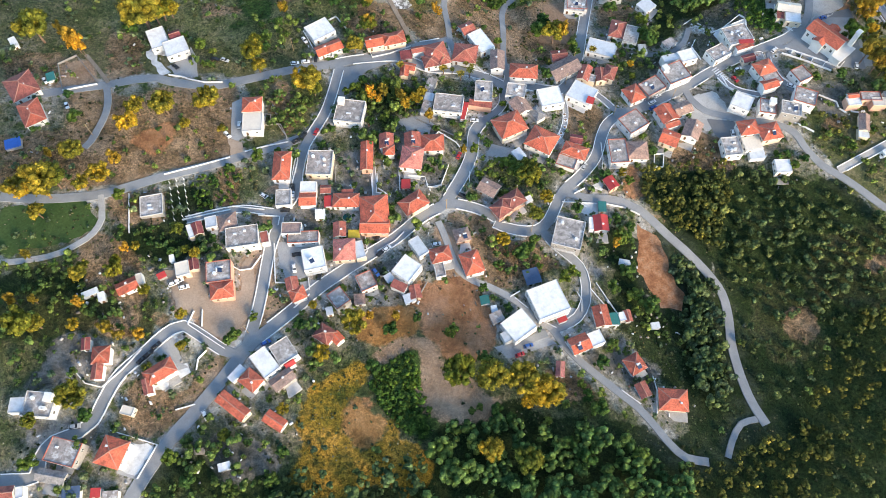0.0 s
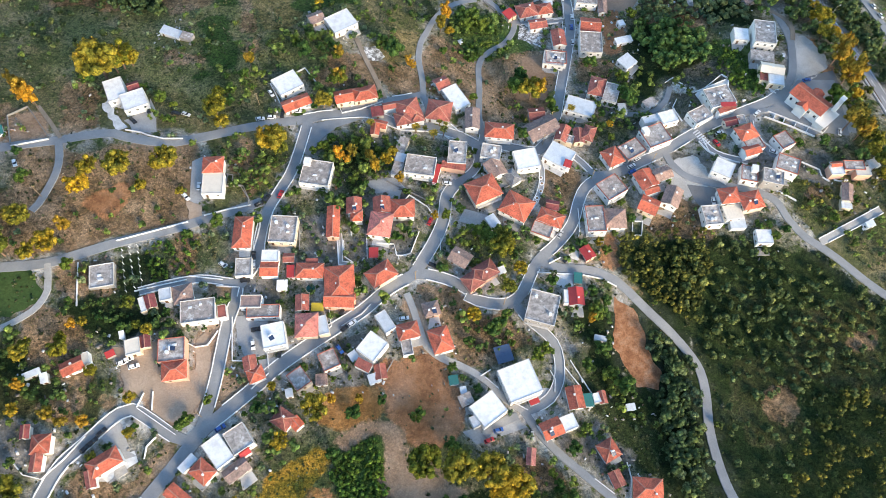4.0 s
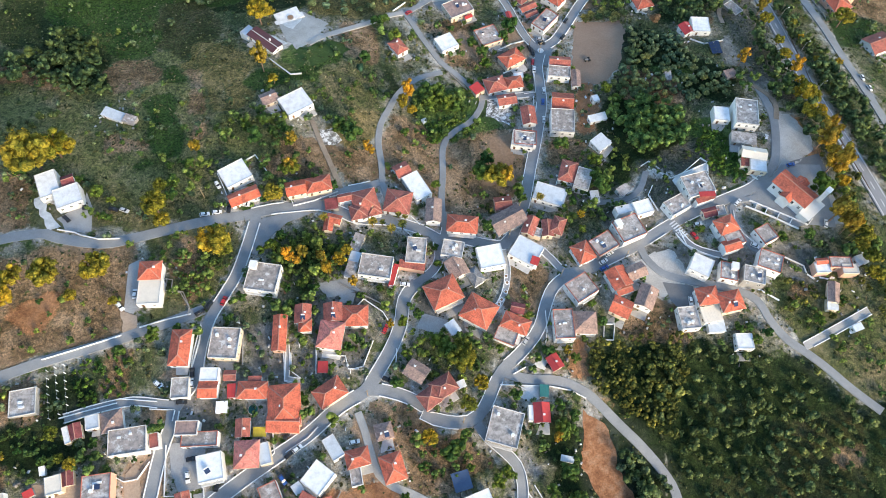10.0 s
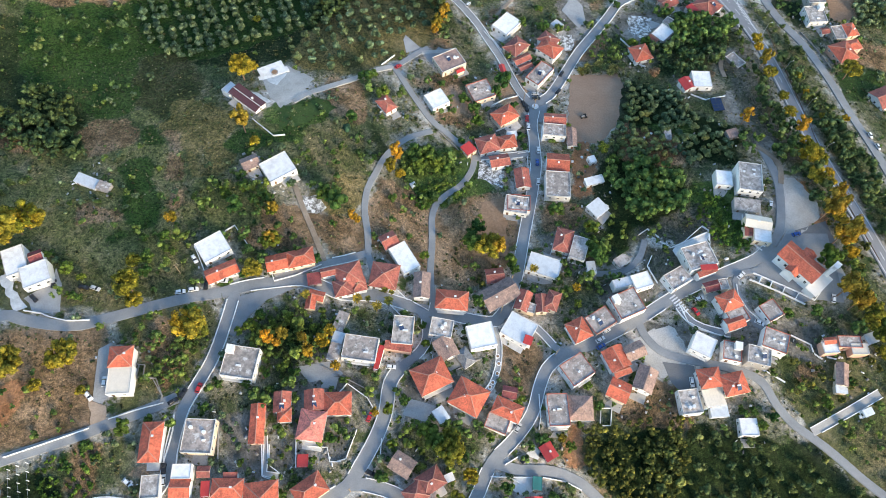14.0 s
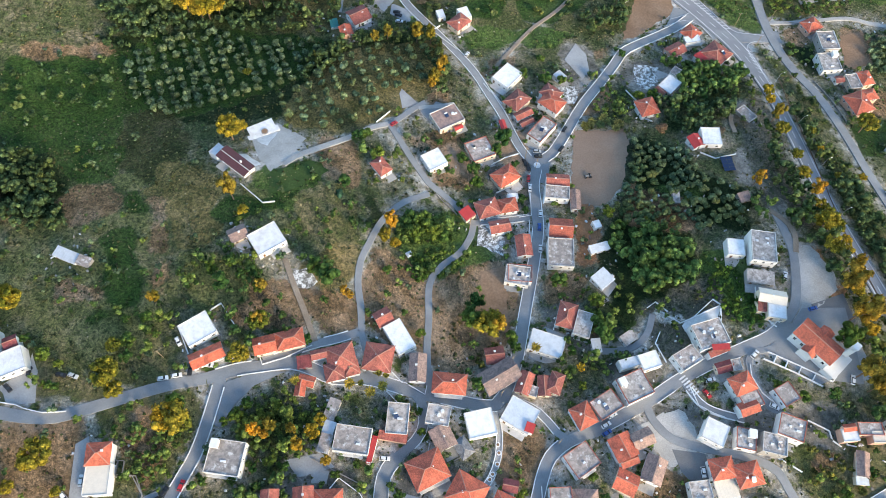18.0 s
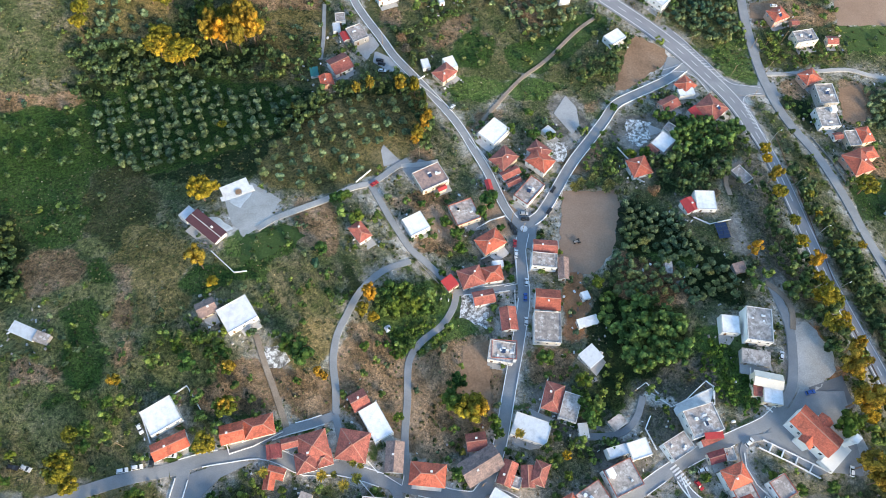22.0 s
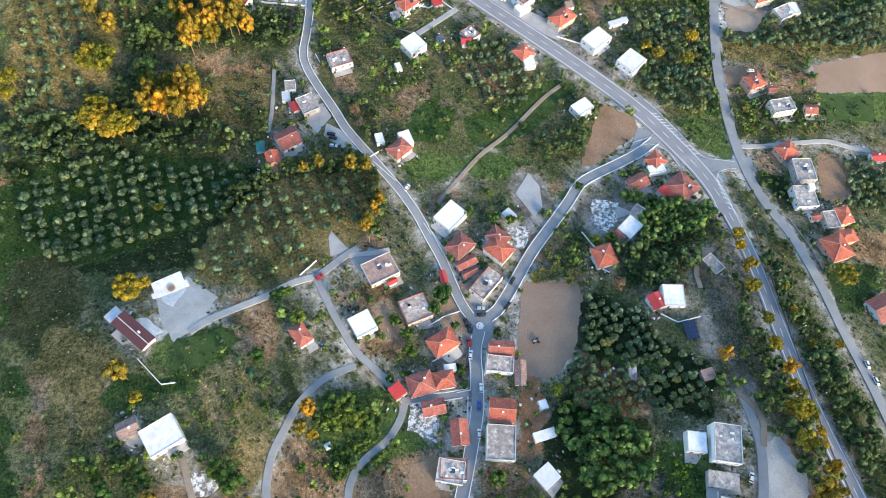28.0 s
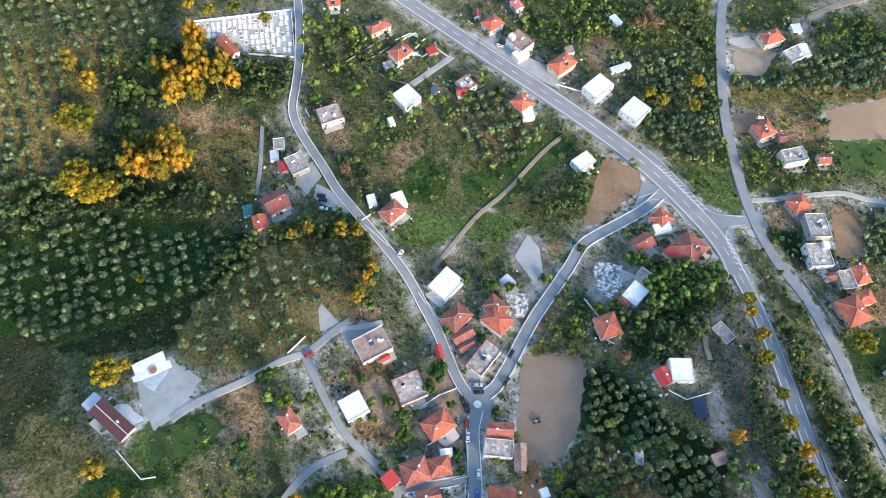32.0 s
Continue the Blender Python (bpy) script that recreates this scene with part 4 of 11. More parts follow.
def vine_trellis(p):
    """One row of pale posts with a wire and vine leaves."""
    (x1, y1), (x2, y2) = p
    n = 7
    ob = root("vine_trellis", x1, y1, level(x1, y1), 0, "row of pale posts with wire for vines", "trellis", "vine rows")
    for i in range(n):
        x, y = x1 + (x2 - x1) * i / (n - 1), y1 + (y2 - y1) * i / (n - 1)
        bm = bmesh.new()
        bmesh.ops.create_cone(bm, cap_ends=True, segments=6, radius1=0.16, radius2=0.14, depth=2.3)
        part("post", bm, PLASTIC, ob, at=pose(x - x1, y - y1, level(x, y) - level(x1, y1) + 0.9))
    bm = bmesh.new()
    bar(bm, (0, 0, 1.6), (x2 - x1, y2 - y1, level(x2, y2) - level(x1, y1) + 1.6), 0.05, 0.05)
    part("wire", bm, METAL, ob)


def garden_machine(p):
    """A small tractor standing in the ploughed field."""
    (x, y), = p
    ob = root("tractor", x, y, level(x, y), 15, "small dark tractor standing in the ploughed field", "tractor")
    bm = bmesh.new()
    box(bm, -1.5, 0.9, -0.4, 0.4, 0.6, 1.25)
    box(bm, 0.1, 1.4, -0.7, 0.7, 0.7, 1.0)
    bmesh.ops.bevel(bm, geom=bm.edges[:], offset=0.08, segments=1, affect="EDGES")
    part("body", bm, STONE, ob)
    bm = bmesh.new()
    box(bm, 0.4, 0.95, -0.3, 0.3, 1.0, 1.6)
    part("seat", bm, RUBBER, ob)
    for wx, wy, r in ((0.8, 0.85, 0.75), (0.8, -0.85, 0.75), (-1.2, 0.6, 0.45), (-1.2, -0.6, 0.45)):
        bm = bmesh.new()
        bmesh.ops.create_cone(bm, cap_ends=True, segments=14, radius1=r, radius2=r, depth=0.35, matrix=Matrix.Rotation(math.pi / 2, 4, "X"))
        part("wheel", bm, RUBBER, ob, at=pose(wx, wy, r))


def guard_rail(p):
    """Steel guard rail on posts along the main road."""
    line = spline(p, 4.0)
    ob = root("guard_rail", line[0][0], line[0][1], level(*line[0]), 0, "dark steel guard rail on posts beside the main road", "guard rail")
    x0, y0, z0 = line[0][0], line[0][1], level(*line[0])
    part("rail", ribbon(line, [-0.12, -0.12, 0.12, 0.12], [0.4, 0.78, 0.78, 0.4]), SHUTTER, ob, at=pose(-x0, -y0, -z0))
    post = box_mesh("post", METAL, -0.07, 0.07, -0.07, 0.07, -0.5, 0.8)
    for a in line[::2]:
        part("post", post, None, ob, at=pose(a[0] - x0, a[1] - y0, level(*a) - z0))


def round_planter(spots):
    """Round whitewashed tree planters on the stepped path."""
    for x, y in spots:
        ob = root("round_planter", x, y, level(x, y) + 0.45, 0, "round whitewashed planter on the stepped path", "planter", "planters on the stepped path")
        bm = bmesh.new()
        bmesh.ops.create_cone(bm, cap_ends=True, segments=16, radius1=0.95, radius2=0.95, depth=0.7)
        part("rim", bm, WHITEWASH, ob)
        bm = bmesh.new()
        bmesh.ops.create_cone(bm, cap_ends=True, segments=12, radius1=0.6, radius2=0.5, depth=0.12)
        part("soil", bm, SURFACES["dirt"], ob, at=pose(0, 0, 0.41))


def road_lines(k):
    """Edge lines and centre dashes of the main road."""
    line, width, edge, ob, lift = ROAD_LINES[k]
    for o in (width / 2 - 0.11 * width, -width / 2 + 0.11 * width):
        part("edge_line", ribbon(line, [o - 0.18, o + 0.18], [lift + 0.045] * 2), ROADPAINT, ob)
    fine = spline([tuple(q) for q in line], 1.0)
    for i in range(0, len(fine) - 5, 9):
        part("lane_dash", ribbon(fine[i:i + 5], [-0.17, 0.17], [lift + 0.055] * 2), ROADPAINT, ob)


def lamp_post(spots):
    for x, y in spots:
        ob = root("street_lamp", x, y, level(x, y), 20, "tall galvanised street lamp with a single arm", "street lamp", "street lamps")
        bm = bmesh.new()
        bmesh.ops.create_cone(bm, cap_ends=True, segments=8, radius1=0.13, radius2=0.07, depth=9.3, matrix=Matrix.Translation((0, 0, 4.4)))
        part("pole", bm, METAL, ob)
        bm = bmesh.new()
        bar(bm, (0, 0, 9.0), (1.8, 0, 9.4), 0.09, 0.09)
        part("arm", bm, METAL, ob)
        bm = bmesh.new()
        box(bm, 1.6, 2.3, -0.14, 0.14, 9.3, 9.48)
        part("lamp_head", bm, PLASTIC, ob)


def utility_pole(spots):
    wood = weathered("pale_wood_pole", (0.36, 0.26, 0.15), 0.85)
    for x, y in spots:
        ob = root("utility_pole", x, y, level(x, y), 35, "weathered wooden utility pole with a cross-arm", "pole", "utility poles")
        bm = bmesh.new()
        bmesh.ops.create_cone(bm, cap_ends=True, segments=8, radius1=0.16, radius2=0.1, depth=9.0, matrix=Matrix.Translation((0, 0, 4.2)))
        part("pole", bm, wood, ob)
        bm = bmesh.new()
        box(bm, -0.9, 0.9, -0.06, 0.06, 8.0, 8.14)
        part("cross_arm", bm, wood, ob)
        for dx in (-0.8, 0.0, 0.8):
            bm = bmesh.new()
            bmesh.ops.create_cone(bm, cap_ends=True, segments=6, radius1=0.06, radius2=0.04, depth=0.2, matrix=Matrix.Translation((dx, 0, 8.24)))
            part("insulator", bm, PLASTIC, ob)


def solar_array(p):
    x, y, turn, L, S = rect_of(p)
    ob = root("solar_array", x, y, level(x, y), turn, "ground-mounted blue solar panel array on metal legs", "solar panel")
    for i in range(4):
        for j in range(2):
            bm = bmesh.new()
            box(bm, -L / 2 + i * L / 4 + 0.06, -L / 2 + (i + 1) * L / 4 - 0.06, -S / 2 + j * S / 2 + 0.06, -S / 2 + (j + 1) * S / 2 - 0.06, 1.5, 1.56)
            part("panel", bm, PANEL, ob)
    for sx in (-0.45, 0.45):
        for sy in (-0.4, 0.4):
            bm = bmesh.new()
            box(bm, L * sx - 0.05, L * sx + 0.05, S * sy - 0.05, S * sy + 0.05, -0.6, 1.5)
            part("leg", bm, METAL, ob)


def tarpaulin(p):
    x, y, turn, L, S = rect_of(p)
    ob = root("canopy", x, y, level(x, y), turn, "sagging dark blue tarpaulin canopy on posts", "canopy")
    bm = bmesh.new()
    bmesh.ops.create_grid(bm, x_segments=8, y_segments=8, size=0.5)
    for v in bm.verts:
        v.co = Vector((v.co.x * L, v.co.y * S, 2.3 - 0.5 * (0.25 - v.co.x ** 2) * (0.25 - v.co.y ** 2) * 16 * 0.5 + 0.1 * noise.noise(v.co * 5)))
    ext = bmesh.ops.extrude_face_region(bm, geom=bm.faces[:])
    for q in ext["geom"]:
        if isinstance(q, bmesh.types.BMVert):
            q.co.z += 0.02
    bmesh.ops.recalc_face_normals(bm, faces=bm.faces)
    part("sheet", bm, ROOFS["bl"], ob)
    for sx in (-0.48, 0.48):
        for sy in (-0.48, 0.48):
            bm = bmesh.new()
            box(bm, L * sx - 0.05, L * sx + 0.05, S * sy - 0.05, S * sy + 0.05, -0.8, 2.25)
            part("post", bm, METAL, ob)


def round_pool(p):
    (x, y), = p
    ob = root("round_pool", x, y, level(x, y), 0, "round above-ground pool with dark green water", "pool")
    bm = bmesh.new()
    bmesh.ops.create_cone(bm, cap_ends=True, segments=24, radius1=2.0, radius2=2.0, depth=1.3)
    part("pool_wall", bm, GREY_WALL, ob, at=pose(0, 0, 0.35))
    water, nt, b = shader("green_pool_water", 0.08)
    b.inputs["Base Color"].default_value = (0.01, 0.07, 0.055, 1)
    bm = bmesh.new()
    bmesh.ops.create_circle(bm, cap_ends=True, segments=24, radius=1.8)
    part("water", bm, water, ob, at=pose(0, 0, 1.01))


def pavilion(p):
    x, y, turn, L, S = rect_of(p)
    ob = root("pavilion", x, y, level(x, y), turn, "low white concrete platform with a round opening", "pavilion")
    bm = bmesh.new()
    box(bm, -L / 2, L / 2, -S / 2, S / 2, -1.0, 1.3)
    box(bm, L * 0.1, L / 2, -S / 2 - 1.5, S / 2 + 1.2, -1.0, 1.2)
    part("platform", bm, ROOFS["w"], ob)
    bm = bmesh.new()
    bmesh.ops.create_cone(bm, cap_ends=True, segments=20, radius1=1.7, radius2=1.7, depth=0.5)
    ring = part("round_kerb", bm, GREY_WALL, ob, at=pose(L * 0.25, 0.6, 1.5))
    bm = bmesh.new()
    bmesh.ops.create_circle(bm, cap_ends=True, segments=20, radius=1.3)
    part("basin", bm, SURFACES["dirt"], ring, at=pose(0, 0, 0.255))


def ground_tank(p):
    (x, y), = p
    ob = root("water_tank", x, y, level(x, y), 30, "small pale concrete water tank with a pyramid cap", "tank")
    bm = bmesh.new()
    box(bm, -1.2, 1.2, -1.2, 1.2, -0.5, 1.2)
    part("tank_body", bm, PARAPET, ob)
    bm = bmesh.new()
    bmesh.ops.create_cone(bm, cap_ends=True, segments=4, radius1=1.9, radius2=0.05, depth=0.7)
    part("cap", bm, ROOFS["lb"], ob, at=pose(0, 0, 1.56, 0, 0, 45))


def awning(p):
    x, y, turn, L, S = rect_of(p)
    ob = root("awning", x, y, level(x, y), turn, "red sheet metal awning on the house front", "awning")
    bm = bmesh.new()
    box(bm, -L / 2, L / 2, -S / 2, S / 2, 6.72, 6.8)
    part("sheet", bm, ROOFS["red"], ob)
    for sx in (-0.48, 0.48):
        bm = bmesh.new()
        box(bm, L * sx - 0.05, L * sx + 0.05, -S / 2 + 0.05, -S / 2 + 0.15, -1, 6.72)
        part("post", bm, METAL, ob)


def solar_heater(ob, at):
    """Solar water heater: a white tank over a tilted dark collector."""
    bm = bmesh.new()
    bmesh.ops.create_cone(bm, cap_ends=True, segments=12, radius1=0.3, radius2=0.3, depth=1.5, matrix=Matrix.Rotation(radians(90), 4, "Y"))
    tank = part("water_heater_tank", bm, PLASTIC, ob, "white solar water heater tank", at=at @ pose(0, 0.5, 1.15))
    bm = bmesh.new()
    bm.faces.new([bm.verts.new(c) for c in ((-0.9, -1.9, -0.95), (0.9, -1.9, -0.95), (0.9, -0.35, -0.05), (-0.9, -0.35, -0.05))])
    ext = bmesh.ops.extrude_face_region(bm, geom=bm.faces[:])
    for q in ext["geom"]:
        if isinstance(q, bmesh.types.BMVert):
            q.co.z += 0.07
    bmesh.ops.recalc_face_normals(bm, faces=bm.faces)
    part("collector", bm, PANEL, tank, "dark solar collector")


def rooftop(ob, rnd, W, D, z, col, base):
    """Stair head, solar water heater, tanks and stored things on a flat roof."""
    roll = rnd.random()
    if roll < 0.18 and col in ("c", "t"):
        bm = bmesh.new()
        sx, sy = rnd.choice((-1, 1)), rnd.choice((-1, 1))
        box(bm, -1.3, 1.3, -1.5, 1.5, 0, 2.2)
        box(bm, -1.5, 1.5, -1.7, 1.7, 2.2, 2.35)
        part("stair_head", bm, WHITE_WALL, ob, at=base @ pose(sx * (W - 1.9), sy * (D - 2.1), z))
    if roll > 0.66:
        solar_heater(ob, base @ pose(rnd.uniform(-0.4, 0.4) * W, rnd.uniform(-0.3, 0.3) * D, z, 0, 0, rnd.choice((0, 90, 20))))
    if col in ("c", "t"):
        for i in range(rnd.randint(1, 3)):
            cx, cy = rnd.uniform(-0.6, 0.6) * W, rnd.uniform(-0.6, 0.6) * D
            bm = bmesh.new()
            if rnd.random() < 0.35:
                bmesh.ops.create_cone(bm, cap_ends=True, segments=14, radius1=0.75, radius2=0.7, depth=0.9, matrix=Matrix.Translation((cx, cy, z + 0.46)))
                part("roof_tank", bm, PLASTIC, ob, "white round water tank on the roof", at=base)
            else:
                box(bm, cx - 0.5, cx + rnd.uniform(0.3, 1.6), cy - 0.4, cy + 0.4, z + 0.004, z + rnd.uniform(0.15, 0.6))
                part("crate", bm, PLASTIC, ob, "pale crate stored on the roof", at=base)


# ---- the village: roads ----
road("west_road", 4.6, "N", "a", [(-184.6, 201.4), (-175.5, 204.5), (-163.7, 207.5), (-154.2, 209.8), (-142.4, 213.7), (-132.6, 215.4), (-128.5, 214.0), (-117.5, 212.2), (-106.9, 212.3), (-97.0, 215.5), (-86.9, 219.2), (-76.6, 223.0), (-66.0, 226.4), (-55.0, 228.7)])
road("street_north", 4.8, "W", "a", [(-55.0, 228.7), (-44.1, 232.5), (-35.1, 234.3), (-23.6, 236.1), (-15.2, 234.0), (-6.7, 230.5), (5.1, 230.8), (14.7, 229.0), (25.6, 225.8), (36.4, 224.0), (50.9, 221.1), (58.1, 221.4), (61.5, 225.3), (64.9, 233.7), (67.9, 242.3), (70.6, 254.3), (73.3, 266.8), (76.3, 279.8), (79.1, 293.3), (81.3, 306.1), (81.2, 320.8), (81.0, 330.9), (83.0, 340.0)])
road("upper_lane", 3.4, "W", "a", [(-32.9, 236.0), (-26.2, 239.4), (-17.1, 243.6), (-5.4, 247.4), (2.2, 250.6)])
road("link_lane", 2.6, "N", "a", [(3.0, 251.2), (5.5, 242.9), (7.4, 232.3)])
road("garden_curve", 2.8, "N", "a", [(3.4, 251.3), (2.5, 261.4), (0.6, 273.3), (1.4, 284.3), (4.4, 292.7), (9.7, 305.1), (18.9, 315.8), (30.8, 321.8)])
road("park_loop", 2.8, "N", "a", [(51.4, 308.3), (50.1, 301.2), (45.0, 291.9), (36.2, 283.7), (31.2, 274.5), (31.0, 258.1), (30.3, 243.3), (31.1, 232.1), (31.8, 224.5)])
road("lane_mid", 3.6, "W", "a", [(25.6, 225.8), (28.5, 221.2), (29.3, 213.4), (26.5, 206.9), (19.7, 200.5)])
road("street_low", 5.0, "W", "a", [(19.7, 201.0), (14.7, 193.1), (13.3, 181.5), (9.9, 171.4), (4.4, 160.6), (0.1, 153.7), (-9.6, 147.0), (-20.4, 136.4), (-32.0, 127.6), (-43.2, 118.8), (-51.9, 111.2), (-60.1, 102.2), (-68.1, 94.1), (-74.9, 87.4)])
road("street_south", 5.0, "N", "a", [(-74.9, 87.4), (-79.7, 79.7), (-84.0, 72.3), (-88.7, 65.0), (-93.1, 58.1), (-97.7, 51.6), (-101.5, 45.0), (-105.1, 38.1), (-108.2, 31.0), (-110.3, 24.8)])
road("descent", 4.2, "W", "a", [(-49.6, 228.8), (-50.9, 219.5), (-52.5, 209.6), (-54.7, 199.9), (-58.5, 190.5), (-62.2, 181.4), (-63.7, 172.6), (-64.2, 164.2), (-64.5, 156.0), (-70.5, 143.9), (-70.4, 138.4), (-72.2, 128.9), (-72.9, 118.5), (-73.4, 108.4), (-74.2, 99.8), (-75.4, 91.4), (-76.5, 86.2)])
road("west_branch", 4.2, "N", "a", [(-182.5, 146.5), (-168.7, 145.8), (-155.4, 146.9), (-143.0, 149.3), (-132.2, 154.1), (-119.6, 160.3), (-108.8, 164.8), (-95.4, 170.4), (-84.0, 175.9), (-72.2, 181.4), (-65.1, 185.1)])
road("west_link", 3.0, "N", "a", [(-154.5, 209.0), (-151.7, 200.9), (-150.6, 192.4), (-151.5, 184.2), (-153.1, 176.2), (-155.0, 172.4)])
road("south_west_path", 2.4, "N", "c", [(-142.9, 149.1), (-141.4, 143.7), (-140.2, 137.9), (-142.1, 131.2), (-146.5, 126.3), (-154.0, 121.1), (-164.0, 118.0), (-180.6, 115.6)])
road("low_lane", 3.0, "W", "a", [(-69.5, 146.1), (-75.9, 146.5), (-85.3, 146.9), (-96.5, 143.8), (-107.2, 139.6)])
road("low_west", 4.2, "W", "a", [(-76.5, 86.2), (-80.1, 82.6), (-85.1, 84.0), (-90.4, 87.2), (-95.5, 90.4), (-101.2, 93.2), (-105.1, 91.6), (-109.6, 87.0), (-114.6, 80.5), (-120.5, 73.6), (-123.3, 67.5), (-124.9, 62.4), (-126.9, 55.6), (-130.9, 51.4), (-138.9, 47.9), (-142.0, 42.4), (-142.7, 35.5), (-153.8, 34.2)])
road("square_link", 4.6, "W", "a", [(0.5, 154.3), (6.3, 154.4), (17.0, 151.7), (25.6, 146.8), (23.8, 144.9), (32.5, 142.7), (41.3, 143.2), (47.2, 148.5), (51.0, 156.6), (55.0, 164.0), (62.0, 170.7), (69.2, 179.2), (72.5, 185.7), (74.6, 192.8), (78.6, 201.3), (86.2, 207.4), (96.1, 211.1)])
road("church_road", 4.8, "W", "a", [(96.1, 211.1), (108.8, 217.6), (119.0, 222.9), (132.0, 231.1), (145.0, 237.9), (160.4, 244.2), (172.3, 249.4), (180.3, 256.1)])
road("church_track", 3.8, "N", "a", [(180.3, 256.1), (185.5, 264.2), (188.5, 274.9), (190.8, 289.4), (189.7, 302.1), (188.3, 309.3)])
road("step_link", 2.8, "W", "a", [(61.4, 224.2), (69.1, 222.0), (75.0, 218.7), (78.4, 215.1), (81.7, 210.9), (86.2, 207.7)])
road("east_road", 4.0, "N", "a", [(55.2, 163.4), (65.0, 160.9), (78.5, 160.6), (89.7, 156.4), (94.0, 152.8), (102.4, 144.4), (111.2, 136.0), (118.8, 127.1), (123.6, 118.6), (124.7, 108.1), (123.8, 95.2), (124.6, 82.5), (126.8, 70.3), (130.7, 60.4)])
road("south_east_lane", 3.8, "W", "a", [(44.3, 142.3), (48.6, 137.1), (54.5, 132.2), (59.5, 127.2), (61.4, 119.9), (60.6, 110.8), (56.5, 103.6), (50.9, 100.0), (45.5, 98.0)])
road("inner_lane", 2.8, "N", "c", [(45.5, 98.0), (37.9, 102.6), (32.6, 107.9), (26.4, 112.2), (19.3, 115.7), (12.9, 118.0), (6.7, 122.6), (3.4, 130.4), (0.5, 139.2), (-2.2, 145.4)])
road("south_lane", 3.2, "N", "a", [(45.5, 98.0), (50.2, 90.8), (56.6, 83.8), (63.5, 77.8), (71.6, 71.1), (77.9, 65.7), (83.7, 58.3), (88.2, 51.7), (94.0, 46.3), (102.8, 44.8)])
road("yard_drive", 3.0, "N", "a", [(42.9, 95.9), (34.9, 92.3), (28.9, 87.9)])
road("east_path", 3.2, "N", "a", [(118.4, 221.9), (120.6, 215.5), (126.9, 208.6), (136.1, 205.6), (147.6, 203.2), (158.9, 200.3), (166.5, 196.0), (171.2, 186.9), (177.2, 179.3), (183.4, 174.6), (191.4, 168.0), (201.1, 158.6), (211.6, 149.6)])
road("ramp", 3.2, "W", "c", [(184.0, 176.3), (198.0, 183.3), (213.0, 191.1)])
road("step_path", 2.0, "W", "c", [(57.5, 218.5), (58.9, 210.7), (58.0, 200.7), (55.2, 193.4), (51.8, 188.5)])
road("step_path_low", 1.8, "W", "c", [(-31.6, 171.5), (-30.5, 163.0), (-30.2, 157.8), (-25.1, 156.9)])
road("garden_track", 2.2, "N", "g", [(-30.7, 282.4), (-25.2, 269.1), (-20.7, 259.2), (-17.2, 250.9), (-14.9, 245.5)])
road("orchard_wall_path", 1.6, "N", "g", [(-169.5, 229.6), (-161.8, 220.7), (-154.0, 210.9)])
road("ruin_lane", 2.6, "N", "a", [(99.4, 244.8), (109.3, 244.6), (116.9, 246.4), (122.6, 251.9), (126.2, 260.6)])
road("church_yard_lane", 2.4, "N", "a", [(173.8, 244.4), (163.0, 242.0), (161.4, 235.3), (163.8, 227.5), (167.4, 219.9), (174.0, 216.8)])
road("house_lane", 2.4, "W", "a", [(134.4, 230.8), (139.3, 222.9), (144.8, 219.0), (156.2, 215.6)])
road("arm_west", 3.8, "W", "a", [(82.6, 342.7), (79.2, 346.6), (75.1, 353.3), (70.9, 363.6), (67.1, 373.4), (61.1, 385.3), (54.4, 398.5), (46.4, 410.6), (39.1, 420.0), (29.0, 433.0), (19.1, 446.1), (12.7, 457.4), (3.3, 472.6), (-3.3, 484.5), (-6.1, 494.7), (-5.4, 508.7), (-5.0, 526.7), (-6.4, 545.5), (-8.9, 565.2), (-11.7, 581.6)])
road("arm_east", 4.8, "W", "a", [(83.6, 344.0), (90.8, 349.0), (97.5, 359.2), (103.8, 370.7), (110.3, 381.7), (119.2, 394.2), (128.3, 407.4), (135.3, 418.4), (143.1, 424.3), (155.0, 431.4), (168.0, 439.8), (177.7, 448.2), (184.5, 453.1)])
road("gully_lane", 3.0, "W", "a", [(77.9, 312.1), (68.5, 310.3), (58.0, 309.0), (51.3, 307.8)])
road("west_garden_road", 3.0, "N", "a", [(51.4, 308.3), (51.3, 307.4), (45.1, 314.7), (37.9, 321.6), (30.6, 328.1), (25.5, 335.8), (20.2, 344.5), (14.7, 354.9), (11.0, 361.6)])
road("barn_road", 3.0, "N", "c", [(11.0, 361.6), (2.4, 358.3), (-8.7, 350.8), (-19.5, 345.0), (-30.1, 339.1), (-37.0, 333.2)])
road("grove_road", 3.0, "N", "a", [(11.0, 361.1), (17.4, 367.2), (23.6, 373.4), (28.4, 377.2)])
road("grove_drive", 2.4, "N", "c", [(25.1, 373.5), (35.6, 375.3), (43.1, 377.6)])
road("cart_track", 1.8, "N", "g", [(65.0, 403.8), (71.9, 413.8), (86.1, 432.9), (101.1, 447.8), (120.4, 471.5), (133.1, 483.6)])
road("farm_path", 1.8, "N", "c", [(-19.7, 444.1), (-19.2, 458.6), (-20.0, 474.9), (-20.7, 488.2)])
road("villa_drive", 3.0, "N", "c", [(54.0, 510.9), (63.4, 520.0), (75.6, 532.1)])
road("top_right_track", 3.4, "N", "g", [(273.9, 554.2), (278.8, 563.8), (288.3, 572.1), (303.9, 579.4), (323.8, 587.3)])
road("yard_track", 2.4, "N", "g", [(230.8, 546.5), (239.3, 541.7), (248.3, 539.3), (256.3, 544.5)])
road("north_east_lane", 2.4, "N", "c", [(224.6, 447.6), (239.5, 449.0), (257.7, 451.7), (272.6, 453.0), (283.6, 449.9), (294.8, 447.6)])
